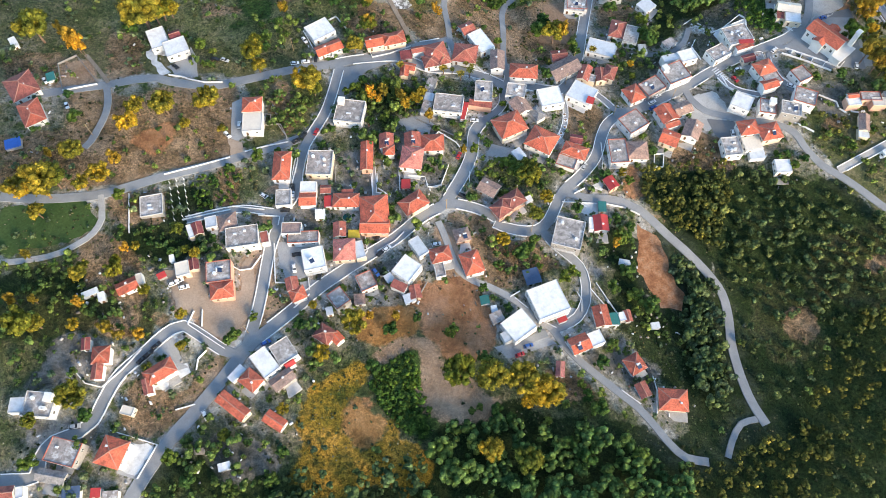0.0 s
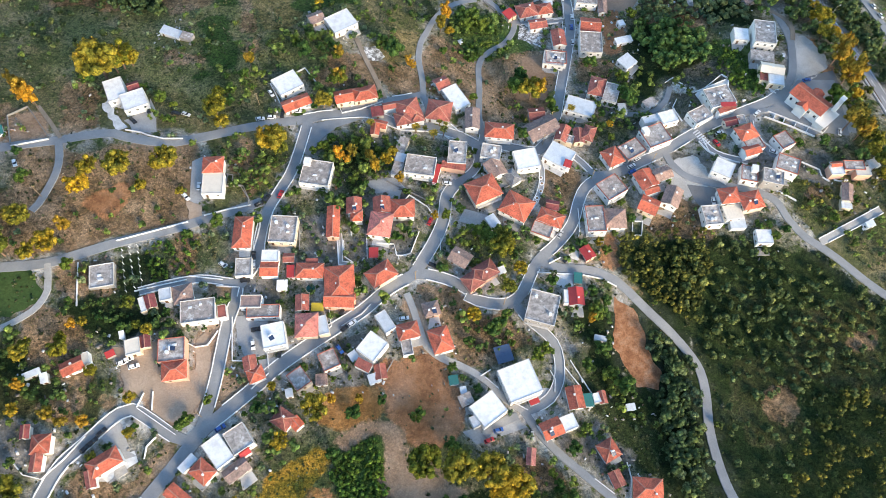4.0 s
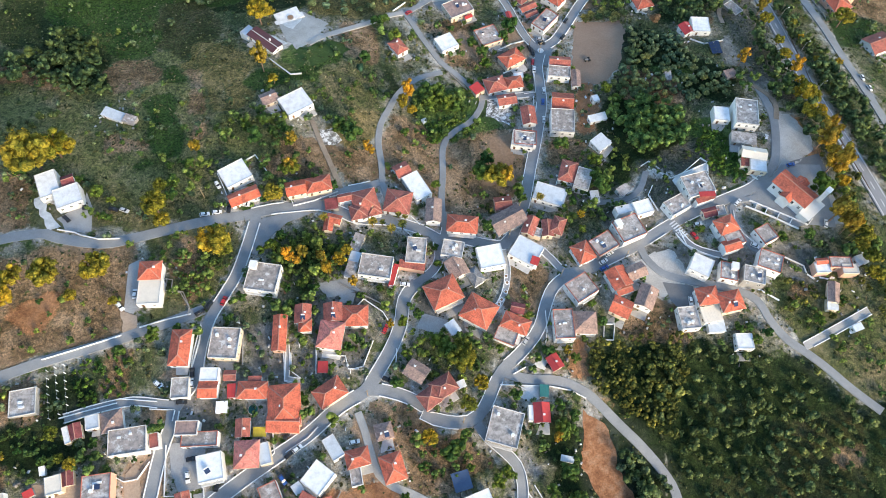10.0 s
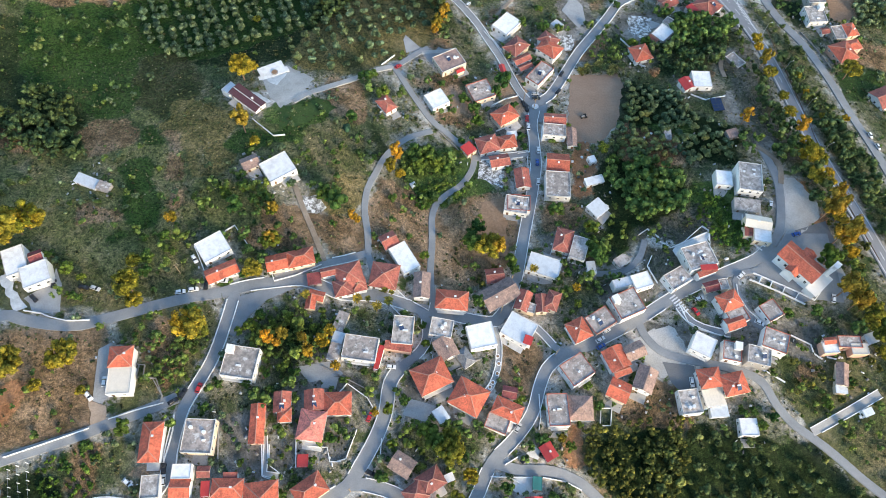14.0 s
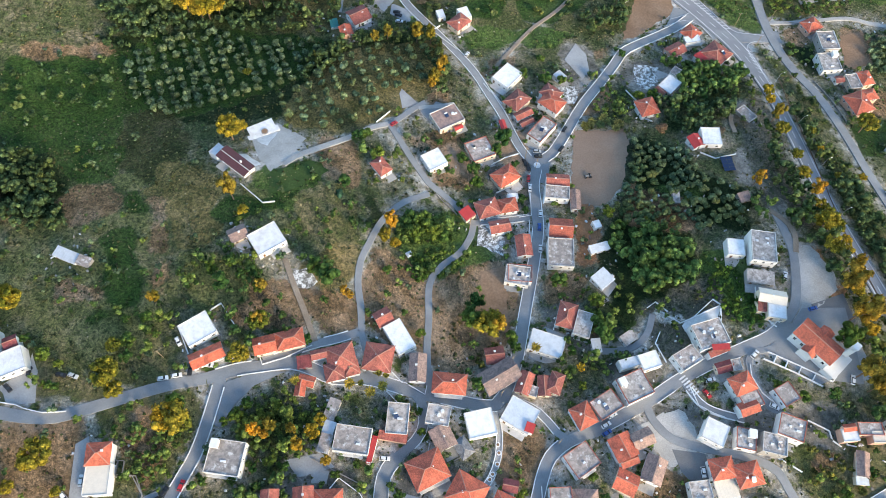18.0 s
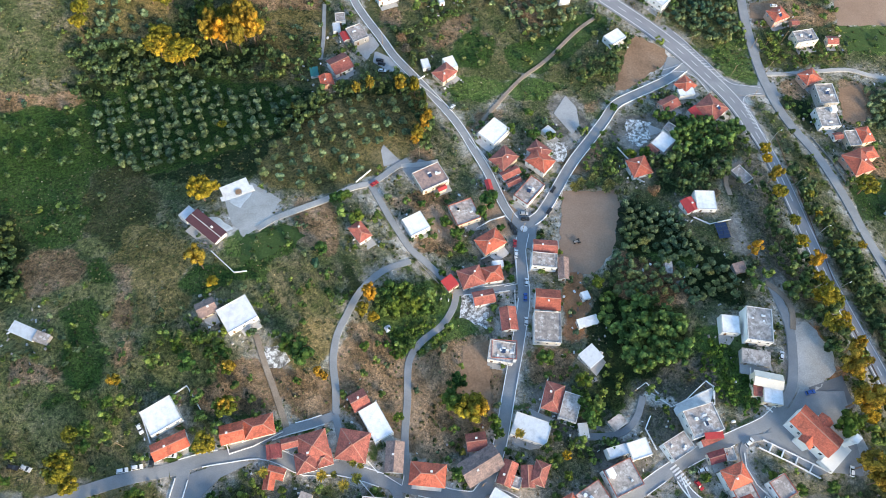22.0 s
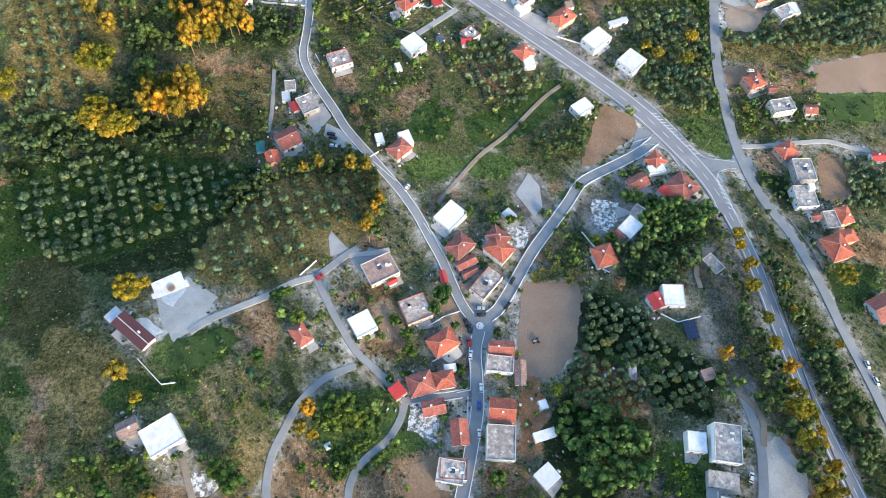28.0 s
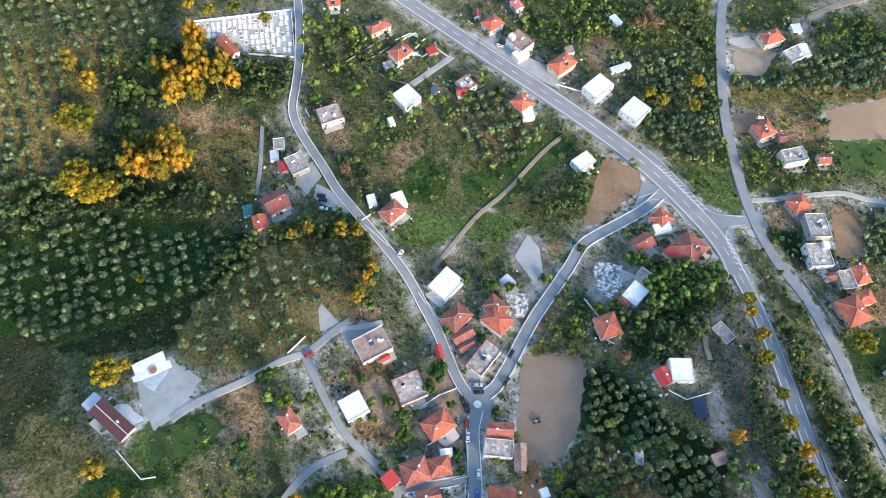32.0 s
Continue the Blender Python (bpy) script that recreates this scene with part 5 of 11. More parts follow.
road("ruin_track", 2.2, "N", "g", [(194.2, 382.6), (186.9, 377.4), (182.8, 369.3), (182.7, 360.2)])
road("stream_track", 2.4, "N", "g", [(185.6, 311.7), (191.2, 305.8), (194.0, 298.8), (191.9, 288.6)])
road("highway", 10.5, "H", "h", [(-2.0, 611.9), (28.0, 589.0), (52.0, 570.1), (75.9, 550.7), (98.6, 531.7), (119.1, 514.8), (137.5, 499.3), (151.4, 487.3), (162.1, 477.6), (173.3, 466.3), (182.5, 455.2), (190.6, 443.8), (199.5, 429.6), (205.3, 415.7), (206.9, 404.0)])
road("highway_south", 7.8, "H", "h", [(207.9, 404.5), (210.9, 390.0), (212.6, 374.0), (213.6, 356.0), (214.0, 343.6), (215.8, 317.7), (219.2, 296.0), (223.7, 276.4), (228.7, 255.3), (233.2, 236.9)])
road("east_parallel", 5.2, "N", "a", [(242.8, 610.3), (233.9, 581.4), (226.1, 546.8), (220.7, 504.6), (220.3, 472.9), (222.6, 440.8), (228.3, 415.0), (237.9, 392.4), (243.5, 367.2), (246.6, 340.5), (250.4, 317.0), (253.4, 293.4), (258.9, 262.5)])
road("connector", 7, "N", "a", [(190.6, 437.1), (200.0, 435.1), (209.4, 434.7), (220.1, 435.6)])
road("south_spur", 2.4, "N", "a", [(111.0, 46.5), (114.5, 53.5), (120.0, 60.5), (127.2, 62.7)])

# ---- yards and fields ----
patch("earth", [(87.4, 149.2), (96.4, 144.4), (99.7, 136.0), (100.3, 127.5), (106.5, 115.2), (103.7, 110.3), (95.0, 110.3), (90.4, 118.9), (86.2, 127.1)])
patch("concrete", [(-129.3, 224.0), (-117.9, 230.7), (-115.0, 217.5), (-124.6, 216.1)])
patch("concrete", [(-113.2, 47.6), (-103.0, 47.4), (-108.0, 35.2), (-115.5, 37.4)])
patch("concrete", [(-108.6, 86.4), (-104.1, 88.3), (-97.4, 74.6), (-102.4, 67.8), (-111.4, 67.5), (-103.7, 75.4)])
patch("concrete", [(20.8, 88.9), (41.1, 95.9), (46.7, 91.7), (26.4, 84.3)])
patch("field", [(103.4, 363.2), (127.9, 364.0), (129.5, 354.6), (122.4, 327.4), (113.6, 318.7), (97.5, 318.6)])
patch("gravel", [(-54.3, 348.9), (-43.8, 360.5), (-28.8, 350.0), (-32.5, 337.3), (-42.0, 328.5), (-47.5, 334.9)])
patch("gravel", [(190.9, 284.0), (197.2, 275.2), (203.3, 269.9), (190.7, 259.4), (184.4, 262.9)])
patch("asphalt", [(192.2, 263.5), (207.6, 268.9), (209.4, 256.2), (201.2, 251.6), (193.3, 257.1)])
patch("concrete", [(169.7, 244.3), (179.2, 248.0), (197.4, 230.2), (210.0, 231.0), (210.3, 240.0), (205.3, 257.1), (188.0, 262.7), (183.1, 255.9)])
patch("dirt", [(152.6, 471.9), (169.0, 462.4), (170.6, 453.9), (144.9, 431.4), (136.4, 429.5)])
patch("field", [(275.3, 502.6), (321.2, 513.9), (313.6, 486.0), (273.7, 483.7)])
patch("dirt", [(264.1, 440.3), (279.1, 443.8), (274.7, 419.2), (260.7, 415.1)])
patch("dirt", [(225.7, 499.6), (239.6, 501.1), (231.1, 487.6), (223.7, 488.2)])
patch("dirt", [(49.4, 253.5), (54.2, 282.3), (65.2, 286.3), (65.4, 276.4), (64.8, 254.3)])
patch("gravel", [(114.3, 214.6), (131.4, 220.5), (140.1, 205.9), (125.6, 197.1), (117.5, 208.0)])
patch("gravel", [(231.7, 550.9), (249.9, 554.3), (249.0, 541.9), (238.9, 538.7), (230.9, 543.5)])
patch("concrete", [(-1.8, 458.5), (6.4, 462.3), (11.4, 453.5), (5.1, 443.3), (-1.3, 449.7)])
patch("concrete", [(15.2, 382.3), (16.3, 385.8), (24.8, 376.3), (17.0, 372.3)])
patch("concrete", [(92.0, 544.4), (98.4, 549.1), (108.3, 539.7), (124.2, 530.9), (136.8, 525.2), (132.7, 513.3), (118.0, 521.0), (104.8, 532.1)])
patch("grass", [(-181.0, 140.7), (-149.0, 147.4), (-139.6, 134.6), (-150.9, 126.2), (-175.5, 120.3)])
patch("grass", [(273.0, 484.2), (305.4, 481.5), (301.7, 465.7), (275.8, 466.6)])
patch("grass", [(-43.1, 328.9), (-21.9, 335.9), (-16.0, 330.5), (-31.1, 318.0), (-41.5, 315.6)])
patch("a", [(199.7, 444.5), (208.3, 438.9), (219.1, 438.0), (227.9, 442.3), (228.8, 432.5), (212.6, 432.2), (207.2, 428.3), (205.2, 422.4), (201.6, 431.4)])
patch("a", [(169.9, 456.6), (178.1, 455.0), (188.8, 449.7), (192.9, 433.3), (188.6, 432.1), (183.2, 442.4), (174.6, 446.1), (163.0, 440.9), (166.2, 447.0)])
patch("h", [(171.5, 480.9), (176.8, 475.9), (182.9, 468.9), (192.8, 454.3), (203.3, 439.7), (196.1, 435.1), (187.0, 448.0), (175.1, 464.4)])
patch("h", [(206.5, 430.6), (209.8, 422.6), (211.4, 413.2), (213.4, 402.0), (205.0, 401.6), (203.3, 412.1), (201.0, 423.9)])
patch("concrete", [(169.3, 278.3), (179.2, 276.6), (179.1, 270.4), (167.8, 270.6)])
patch("concrete", [(148.3, 397.5), (138.1, 398.9), (148.5, 408.0), (159.5, 402.1)])
patch("concrete", [(22.6, 187.1), (33.0, 184.5), (28.8, 178.1), (19.8, 180.7)])
patch("concrete", [(-22.2, 198.4), (-9.0, 201.5), (-3.7, 196.2), (-16.8, 192.3)])
patch("concrete", [(-69.8, 131.9), (-57.2, 134.0), (-55.8, 117.0), (-63.5, 114.1), (-67.6, 121.5)])
patch("concrete", [(-59.0, 114.3), (-52.3, 115.9), (-45.2, 113.7), (-54.9, 105.7)])
patch("concrete", [(80.3, 256.1), (90.1, 251.5), (87.0, 245.6), (78.2, 245.6)])
patch("gravel", [(-53.2, 351.9), (-42.6, 355.5), (-29.2, 345.6), (-33.7, 335.0), (-45.4, 333.9)])
patch("concrete", [(9.1, 449.6), (20.4, 442.9), (27.6, 433.5), (21.0, 431.9), (8.4, 441.5)])
patch("a", [(74.3, 348.4), (83.0, 352.9), (93.3, 348.5), (89.2, 342.2), (88.3, 331.9), (79.6, 331.9), (80.3, 342.2)])
patch("a", [(32.4, 375.8), (33.8, 378.4), (42.3, 375.6), (36.7, 367.9), (30.0, 365.5), (26.0, 371.5)])
patch("a", [(-50.6, 226.4), (-34.1, 232.6), (-25.9, 232.2), (-36.6, 226.4), (-42.9, 219.0), (-47.4, 209.9), (-51.2, 211.6)])
patch("rubble", [(-26.0, 276.7), (-19.9, 278.9), (-15.6, 271.6), (-20.3, 268.8), (-24.1, 269.3)])
patch("rubble", [(53.7, 311.2), (66.1, 305.1), (64.0, 291.2), (53.3, 295.6)])
patch("rubble", [(98.6, 393.8), (108.3, 390.7), (104.8, 382.0), (98.2, 386.9)])
patch("rubble", [(141.8, 408.2), (153.6, 408.8), (148.3, 393.5), (139.5, 396.2)])
patch("rubble", [(98.4, 392.3), (106.9, 393.3), (107.5, 385.2), (99.9, 383.0)])
patch("rubble", [(140.6, 409.8), (148.8, 410.2), (144.5, 396.0), (137.8, 397.2)])
patch("paleyard", [(-112.4, 116.5), (-97.1, 119.1), (-92.8, 103.7), (-87.0, 105.8), (-82.0, 109.3), (-83.4, 120.6), (-79.3, 124.7), (-75.8, 113.4), (-75.9, 98.6), (-80.8, 91.2), (-85.8, 88.2), (-92.5, 90.7), (-96.5, 96.3), (-104.6, 100.7)])

patch("whitepave", [(-142.9, 233.0), (-139.6, 233.9), (-128.2, 218.4), (-131.0, 216.2)])
patch("concrete", [(-130.2, 222.9), (-121.8, 230.7), (-121.9, 237.3), (-117.4, 229.3), (-117.5, 218.3), (-124.8, 219.0)])
patch("asphalt", [(126.6, 204.5), (139.4, 202.8), (140.8, 193.9), (132.4, 192.7), (129.3, 196.2)])
patch("whitepave", [(-110.5, 70.4), (-97.9, 78.5), (-96.3, 74.6), (-105.0, 67.7)])
patch("whitepave", [(-112.5, 48.4), (-103.8, 46.8), (-108.7, 35.9), (-114.7, 38.5)])
patch("concrete", [(-109.9, 82.5), (-105.0, 88.0), (-101.1, 78.8), (-96.6, 76.8), (-101.1, 75.1), (-106.4, 80.0)])
patch("whitepave", [(62.2, 158.3), (70.5, 158.5), (70.3, 153.2), (65.8, 152.3), (62.1, 154.3)])
patch("whitepave", [(66.3, 165.0), (71.8, 170.0), (74.8, 167.0), (72.0, 165.6)])
patch("concrete", [(-35.6, 238.9), (-22.3, 243.1), (-21.7, 240.9), (-34.4, 236.8)])
patch("concrete", [(-12.4, 195.8), (-5.6, 194.8), (-6.4, 190.1), (-12.0, 190.4)])
patch("concrete", [(58.9, 107.4), (54.1, 102.8), (51.0, 100.9), (47.6, 103.7), (54.0, 107.9)])
patch("whitepave", [(-67.7, 336.6), (-56.4, 340.5), (-47.6, 332.6), (-52.8, 329.5)])
patch("rubble", [(99.7, 390.8), (107.7, 386.1), (104.7, 381.2), (98.5, 382.3)])
patch("rubble", [(139.1, 395.6), (147.5, 407.5), (150.5, 399.2), (145.2, 390.9), (140.3, 392.4)])
patch("rubble", [(53.6, 306.6), (58.0, 304.4), (62.9, 297.5), (61.5, 295.2), (52.9, 295.9)])
patch("concrete", [(102.7, 411.7), (109.8, 424.0), (114.9, 416.3), (115.4, 403.8), (111.2, 398.3)])
patch("rubble", [(-26.8, 277.9), (-18.3, 274.4), (-18.7, 269.8), (-25.3, 268.9)])
patch("gravel", [(192.5, 290.2), (200.0, 293.0), (205.8, 278.5), (205.9, 270.4), (191.6, 264.4), (187.6, 269.9)])
patch("whitepave", [(-52.2, 348.7), (-46.3, 356.8), (-41.9, 353.6), (-45.4, 345.6)])
patch("paleyard", [(231.5, 541.7), (250.4, 548.0), (255.6, 539.5), (246.1, 525.3), (230.9, 525.1)])
patch("a", [(181.8, 254.7), (187.9, 261.7), (206.5, 262.2), (206.0, 229.2), (193.0, 230.6), (188.3, 229.1), (169.3, 243.3)])
patch("paleyard", [(-95.8, 182.4), (-90.5, 180.9), (-88.4, 175.0), (-92.8, 172.5)])
patch("concrete", [(-97.1, 202.7), (-93.0, 205.7), (-89.6, 184.9), (-91.3, 181.5), (-95.0, 182.5)])
patch("whitepave", [(137.0, 255.6), (155.0, 264.2), (151.5, 254.6), (139.7, 250.6)])

# ---- houses and sheds ----
house([(5.0, "flat", "w", -136.3, 238.0, 25.4, 8.4, 12.3), (5.0, "flat", "w", -126.5, 232.1, 25.4, 10.6, 9.6), (5.6, "gable", "m", -128.4, 240.0, 25.2, 5.0, 4.7)])
house([(4.0, "flat", "w", -60.3, 247.7, 34.1, 12.0, 10.4)])
house([(3.0, "gable", "r", -55.3, 237.0, 26.9, 13.1, 6.4)])
house([(4.0, "gable", "r", -33.7, 242.0, 15.1, 8.6, 7.1), (4.3, "hip", "r", -24.3, 244.7, 14.9, 11.3, 7.6)])
house([(4.2, "hip", "b", -3.7, 237.8, 16.5, 11.1, 11.0), (4.0, "hip", "b", -6.0, 232.1, 13.9, 7.5, 7.2), (4.0, "hip", "b", 0.4, 233.7, 16.1, 6.3, 5.7), (3.6, "gable", "b", -12.5, 239.1, 14.2, 6.1, 3.8)])
house([(2.5, "shed", "m", -18.1, 236.0, 9.9, 5.3, 5.0)])
house([(3.2, "gable", "r", -16.4, 228.2, -14.1, 6.4, 4.2), (3.0, "gable", "r", -18.5, 225.4, -4.7, 4.0, 6.4)])
house([(4.2, "hip", "b", 10.9, 238.7, -8.4, 11.6, 11.3)])
house([(4.0, "flat", "w", 19.0, 248.1, 31.0, 8.0, 13.8)])
house([(3.4, "gable", "b", 12.1, 256.5, 29.9, 6.9, 6.9)])
house([(5.0, "gable", "t", 26.7, 234.8, -1.7, 6.8, 11.4)])
house([(5.0, "hip", "r", 39.3, 228.6, -5.1, 13.5, 8.4)])
house([(5.0, "flat", "c", 19.3, 214.1, -4.4, 8.4, 12.0), (4.0, "shed", "b", 17.6, 207.3, -9.3, 10.7, 3.0)])
house([(5.0, "flat", "c", 2.6, 205.7, -7.8, 13.6, 10.0), (4.0, "shed", "red", 10.0, 202.2, -12.9, 1.7, 10.0)])
house([(3.0, "shed", "c", -6.3, 216.5, -19.0, 4.2, 9.9)])
house([(2.8, "shed", "lb", -6.6, 210.3, -16.0, 4.1, 4.8)])
house([(3.0, "shed", "c", -7.7, 204.4, -14.2, 4.3, 6.9)])
house([(5.0, "flat", "c", -42.8, 198.3, -7.8, 12.9, 12.3)])
house([(5.0, "flat", "c", 34.9, 215.8, -10.4, 9.2, 7.7)])
house([(4.0, "gable", "t", 36.7, 207.3, 27.1, 8.0, 9.0), (3.5, "hip", "g", 44.5, 203.7, 35.1, 5.5, 7.5)])
house([(4.0, "flat", "c", 69.7, 279.5, -9.2, 10.6, 8.8)])
house([(3.5, "gable", "b", 58.1, 241.6, 8.1, 7.8, 6.8)])
house([(4.0, "gable", "t", 59.6, 232.5, 30.9, 15.9, 9.8)])
house([(5.0, "gable", "r", 90.8, 303.6, -4.0, 10.7, 9.5), (5.0, "flat", "c", 89.7, 290.6, -3.1, 11.4, 13.7)])
house([(3.0, "shed", "lb", 106.9, 277.7, 40.1, 7.7, 7.2)])
house([(4.5, "hip", "b", 89.4, 259.8, -15.6, 7.6, 11.4), (4.0, "flat", "c", 96.1, 255.7, -18.2, 7.2, 11.2)])
house([(4.0, "flat", "lb", 79.9, 246.9, -18.4, 14.5, 9.4)])
house([(4.0, "gable", "b", 69.7, 229.7, -21.3, 5.7, 9.3)])
house([(4.0, "gable", "b", 77.4, 228.6, -0.0, 5.0, 8.1), (4.6, "hip", "b", 82.1, 229.7, -20.1, 5.6, 8.7), (3.5, "flat", "c", 72.8, 226.5, -17.9, 3.7, 4.2)])
house([(4.0, "flat", "lb", 67.1, 216.7, -30.8, 12.3, 10.9), (4.7, "shed", "red", 70.5, 211.6, -20.3, 3.2, 3.5)])
house([(5.0, "flat", "w", 51.3, 213.0, 12.8, 11.0, 10.2)])
house([(4.0, "hip", "r", 92.1, 216.7, 26.3, 8.4, 9.2)])
house([(4.0, "flat", "c", 101.6, 221.1, 31.9, 10.9, 8.5)])
house([(5.0, "flat", "c", 113.4, 228.2, 24.4, 12.0, 10.8), (4.5, "flat", "w", 120.8, 238.9, 17.8, 8.2, 6.8), (4.2, "flat", "lb", 113.1, 238.3, 15.8, 9.2, 4.1)])
house([(2.5, "shed", "c", 114.3, 249.7, 33.9, 6.2, 4.4)])
house([(2.5, "shed", "lb", 100.7, 246.5, 6.0, 3.6, 5.6)])
house([(6.0, "flat", "c", 175.4, 288.8, -7.6, 10.6, 14.6)])
house([(4.0, "flat", "w", 164.6, 289.7, -5.5, 7.5, 7.9)])
house([(5.0, "gable", "cr", 174.2, 265.2, -10.7, 11.3, 6.0), (4.0, "flat", "w", 175.2, 258.9, -9.0, 7.6, 6.2), (3.6, "shed", "b", 170.3, 261.2, -6.7, 4.3, 4.1)])
house([(3.0, "shed", "c", 172.3, 275.3, -8.7, 11.4, 5.9)])
house([(5.0, "flat", "c", 146.3, 249.4, 17.1, 13.0, 11.2), (4.6, "shed", "b", 148.7, 242.1, 21.1, 8.8, 2.3)])
house([(4.0, "flat", "c", 136.1, 239.9, 30.3, 10.4, 7.6)])
house([(3.0, "gable", "m", 150.4, 236.0, 16.1, 7.4, 4.4), (3.0, "flat", "c", 155.2, 236.8, 8.5, 3.7, 4.8)])
house([(5.0, "hip", "r", 155.5, 228.6, 21.7, 9.7, 7.7), (4.6, "flat", "c", 158.2, 222.1, 20.1, 8.3, 6.3), (4.8, "gable", "r", 156.6, 219.2, 18.8, 8.2, 5.3)])
house([(4.0, "flat", "c", 172.5, 224.5, 27.8, 7.5, 7.9)])
house([(5.0, "flat", "c", 172.0, 211.5, -21.6, 10.1, 8.8)])
house([(5.0, "flat", "w", 142.6, 210.1, -27.6, 9.0, 8.8)])
house([(4.0, "flat", "c", 154.3, 207.6, -11.3, 7.5, 8.2)])
house([(5.0, "flat", "c", 164.5, 205.4, -13.8, 9.3, 7.7)])
house([(4.0, "flat", "c", 202.3, 211.0, -0.8, 9.6, 5.0), (4.0, "flat", "w", 194.1, 208.8, 4.2, 6.4, 5.0), (4.5, "gable", "r", 194.0, 211.3, 6.4, 5.2, 2.7), (4.2, "flat", "cr", 205.8, 208.0, 0.7, 6.9, 4.5)])
house([(2.5, "shed", "lb", 212.7, 213.1, 18.7, 5.1, 4.1)])
house([(5.5, "hip", "r", -86.4, 198.5, 3.5, 8.8, 8.0), (4.5, "flat", "cr", -85.5, 189.8, 3.6, 8.8, 10.6)])
house([(4.5, "hip", "r", -70.4, 167.4, 1.5, 7.5, 14.3)])
house([(3.0, "flat", "c", -68.5, 152.2, 4.6, 6.6, 7.9)])
house([(4.5, "flat", "c", -54.3, 170.0, -1.8, 11.1, 12.4)])
house([(4.5, "flat", "w", -58.3, 157.4, 1.0, 6.9, 5.2), (4.0, "gable", "r", -58.1, 151.7, 1.6, 7.1, 6.3)])
house([(3.0, "gable", "b", -51.0, 157.6, 2.4, 4.5, 3.9)])
house([(2.6, "shed", "red", -49.8, 151.7, 5.2, 2.8, 5.2)])
house([(2.5, "shed", "w", -52.6, 145.5, 2.9, 4.0, 4.1)])
house([(4.0, "gable", "r", -34.0, 175.1, 2.1, 5.4, 14.7)])
house([(4.0, "gable", "b", -25.6, 183.5, 3.1, 6.5, 7.8), (4.2, "hip", "r", -24.3, 178.5, 4.1, 5.1, 5.0)])
house([(4.0, "gable", "b", -13.8, 184.6, 4.9, 7.4, 7.9), (4.5, "hip", "r", -4.8, 183.4, 2.4, 10.3, 8.7)])
house([(4.5, "hip", "p", -14.0, 174.9, -7.1, 9.8, 11.3)])
house([(2.5, "shed", "red", -16.4, 162.2, 1.1, 3.6, 4.2)])
house([(4.5, "hip", "r", -12.8, 151.9, 35.3, 11.6, 8.1)])
house([(4.0, "hip", "r", -41.9, 152.0, 0.1, 11.2, 6.6), (3.4, "shed", "b", -41.5, 156.4, 2.3, 4.7, 2.0)])
house([(4.0, "gable", "t", 20.3, 161.3, -31.8, 8.6, 7.2)])
house([(4.5, "hip", "b", 30.9, 155.6, 32.8, 9.6, 7.6), (4.3, "hip", "b", 25.5, 150.9, 36.6, 7.8, 7.3)])
house([(2.5, "shed", "w", 38.0, 157.2, 23.7, 3.1, 2.7)])
house([(5.0, "hip", "r", 30.9, 195.2, 26.3, 13.8, 11.6)])
house([(2.5, "shed", "lb", 34.8, 180.5, 34.2, 4.4, 5.6)])
house([(5.0, "hip", "r", 45.6, 187.3, -29.2, 12.9, 11.7)])
house([(4.0, "hip", "r", 60.9, 183.0, -24.1, 11.4, 7.0), (2.2, "flat", "c", 56.8, 177.9, -22.0, 8.9, 6.1)])
house([(3.0, "gable", "m", 62.1, 190.0, -11.2, 5.7, 4.6)])
house([(5.0, "flat", "c", 81.0, 183.2, 2.5, 8.3, 12.8), (4.5, "hip", "t", 89.9, 184.2, -0.8, 10.2, 9.6)])
house([(5.0, "flat", "c", 89.8, 199.6, 33.2, 11.0, 10.0)])
house([(3.5, "gable", "red", 76.5, 167.4, 28.9, 5.1, 6.2)])
house([(4.5, "gable", "r", 106.4, 204.6, 23.5, 9.0, 9.4), (4.0, "gable", "r", 108.3, 199.5, 20.6, 7.3, 4.0)])
house([(4.0, "gable", "r", 106.5, 191.7, -26.1, 8.4, 8.3)])
house([(4.0, "gable", "t", 114.3, 207.8, 23.1, 8.6, 6.6)])
house([(4.0, "gable", "t", 117.7, 196.2, -24.5, 7.9, 10.3)])
house([(2.4, "shed", "te", 71.6, 155.8, -3.5, 3.3, 4.7)])
house([(4.0, "gable", "red", 69.9, 146.8, 1.6, 6.5, 7.8), (3.2, "flat", "w", 65.6, 146.7, -0.7, 1.9, 6.2)])
house([(4.5, "hip", "r", 143.7, 196.7, 8.5, 9.5, 8.0), (3.6, "shed", "cr", 144.9, 189.2, 11.2, 8.1, 6.9), (2.6, "shed", "lb", 146.9, 184.4, 4.1, 7.0, 4.9)])
house([(4.5, "hip", "r", 153.3, 194.4, 12.5, 10.4, 8.9)])
house([(4.0, "flat", "c", 135.0, 187.5, 6.5, 8.3, 9.9)])
house([(3.0, "flat", "w", 158.0, 178.0, 0.5, 7.2, 6.9)])
house([(3.0, "gable", "t", 197.7, 198.1, -13.5, 4.9, 9.6), (2.6, "shed", "lb", 196.6, 192.3, -5.1, 4.5, 3.0)])
house([(2.4, "shed", "lb", 205.9, 183.4, 20.9, 4.1, 2.7)])
house([(4.0, "flat", "w", -38.4, 289.9, 33.8, 13.1, 11.3)])
house([(3.0, "gable", "t", -51.1, 292.4, 28.8, 7.6, 6.7)])
house([(5.0, "flat", "c", 54.8, 140.5, -15.2, 12.7, 13.9)])
house([(3.0, "gable", "r", -123.7, 107.6, 29.1, 8.0, 5.3), (3.0, "flat", "cr", -119.9, 110.8, 19.5, 2.7, 4.6)])
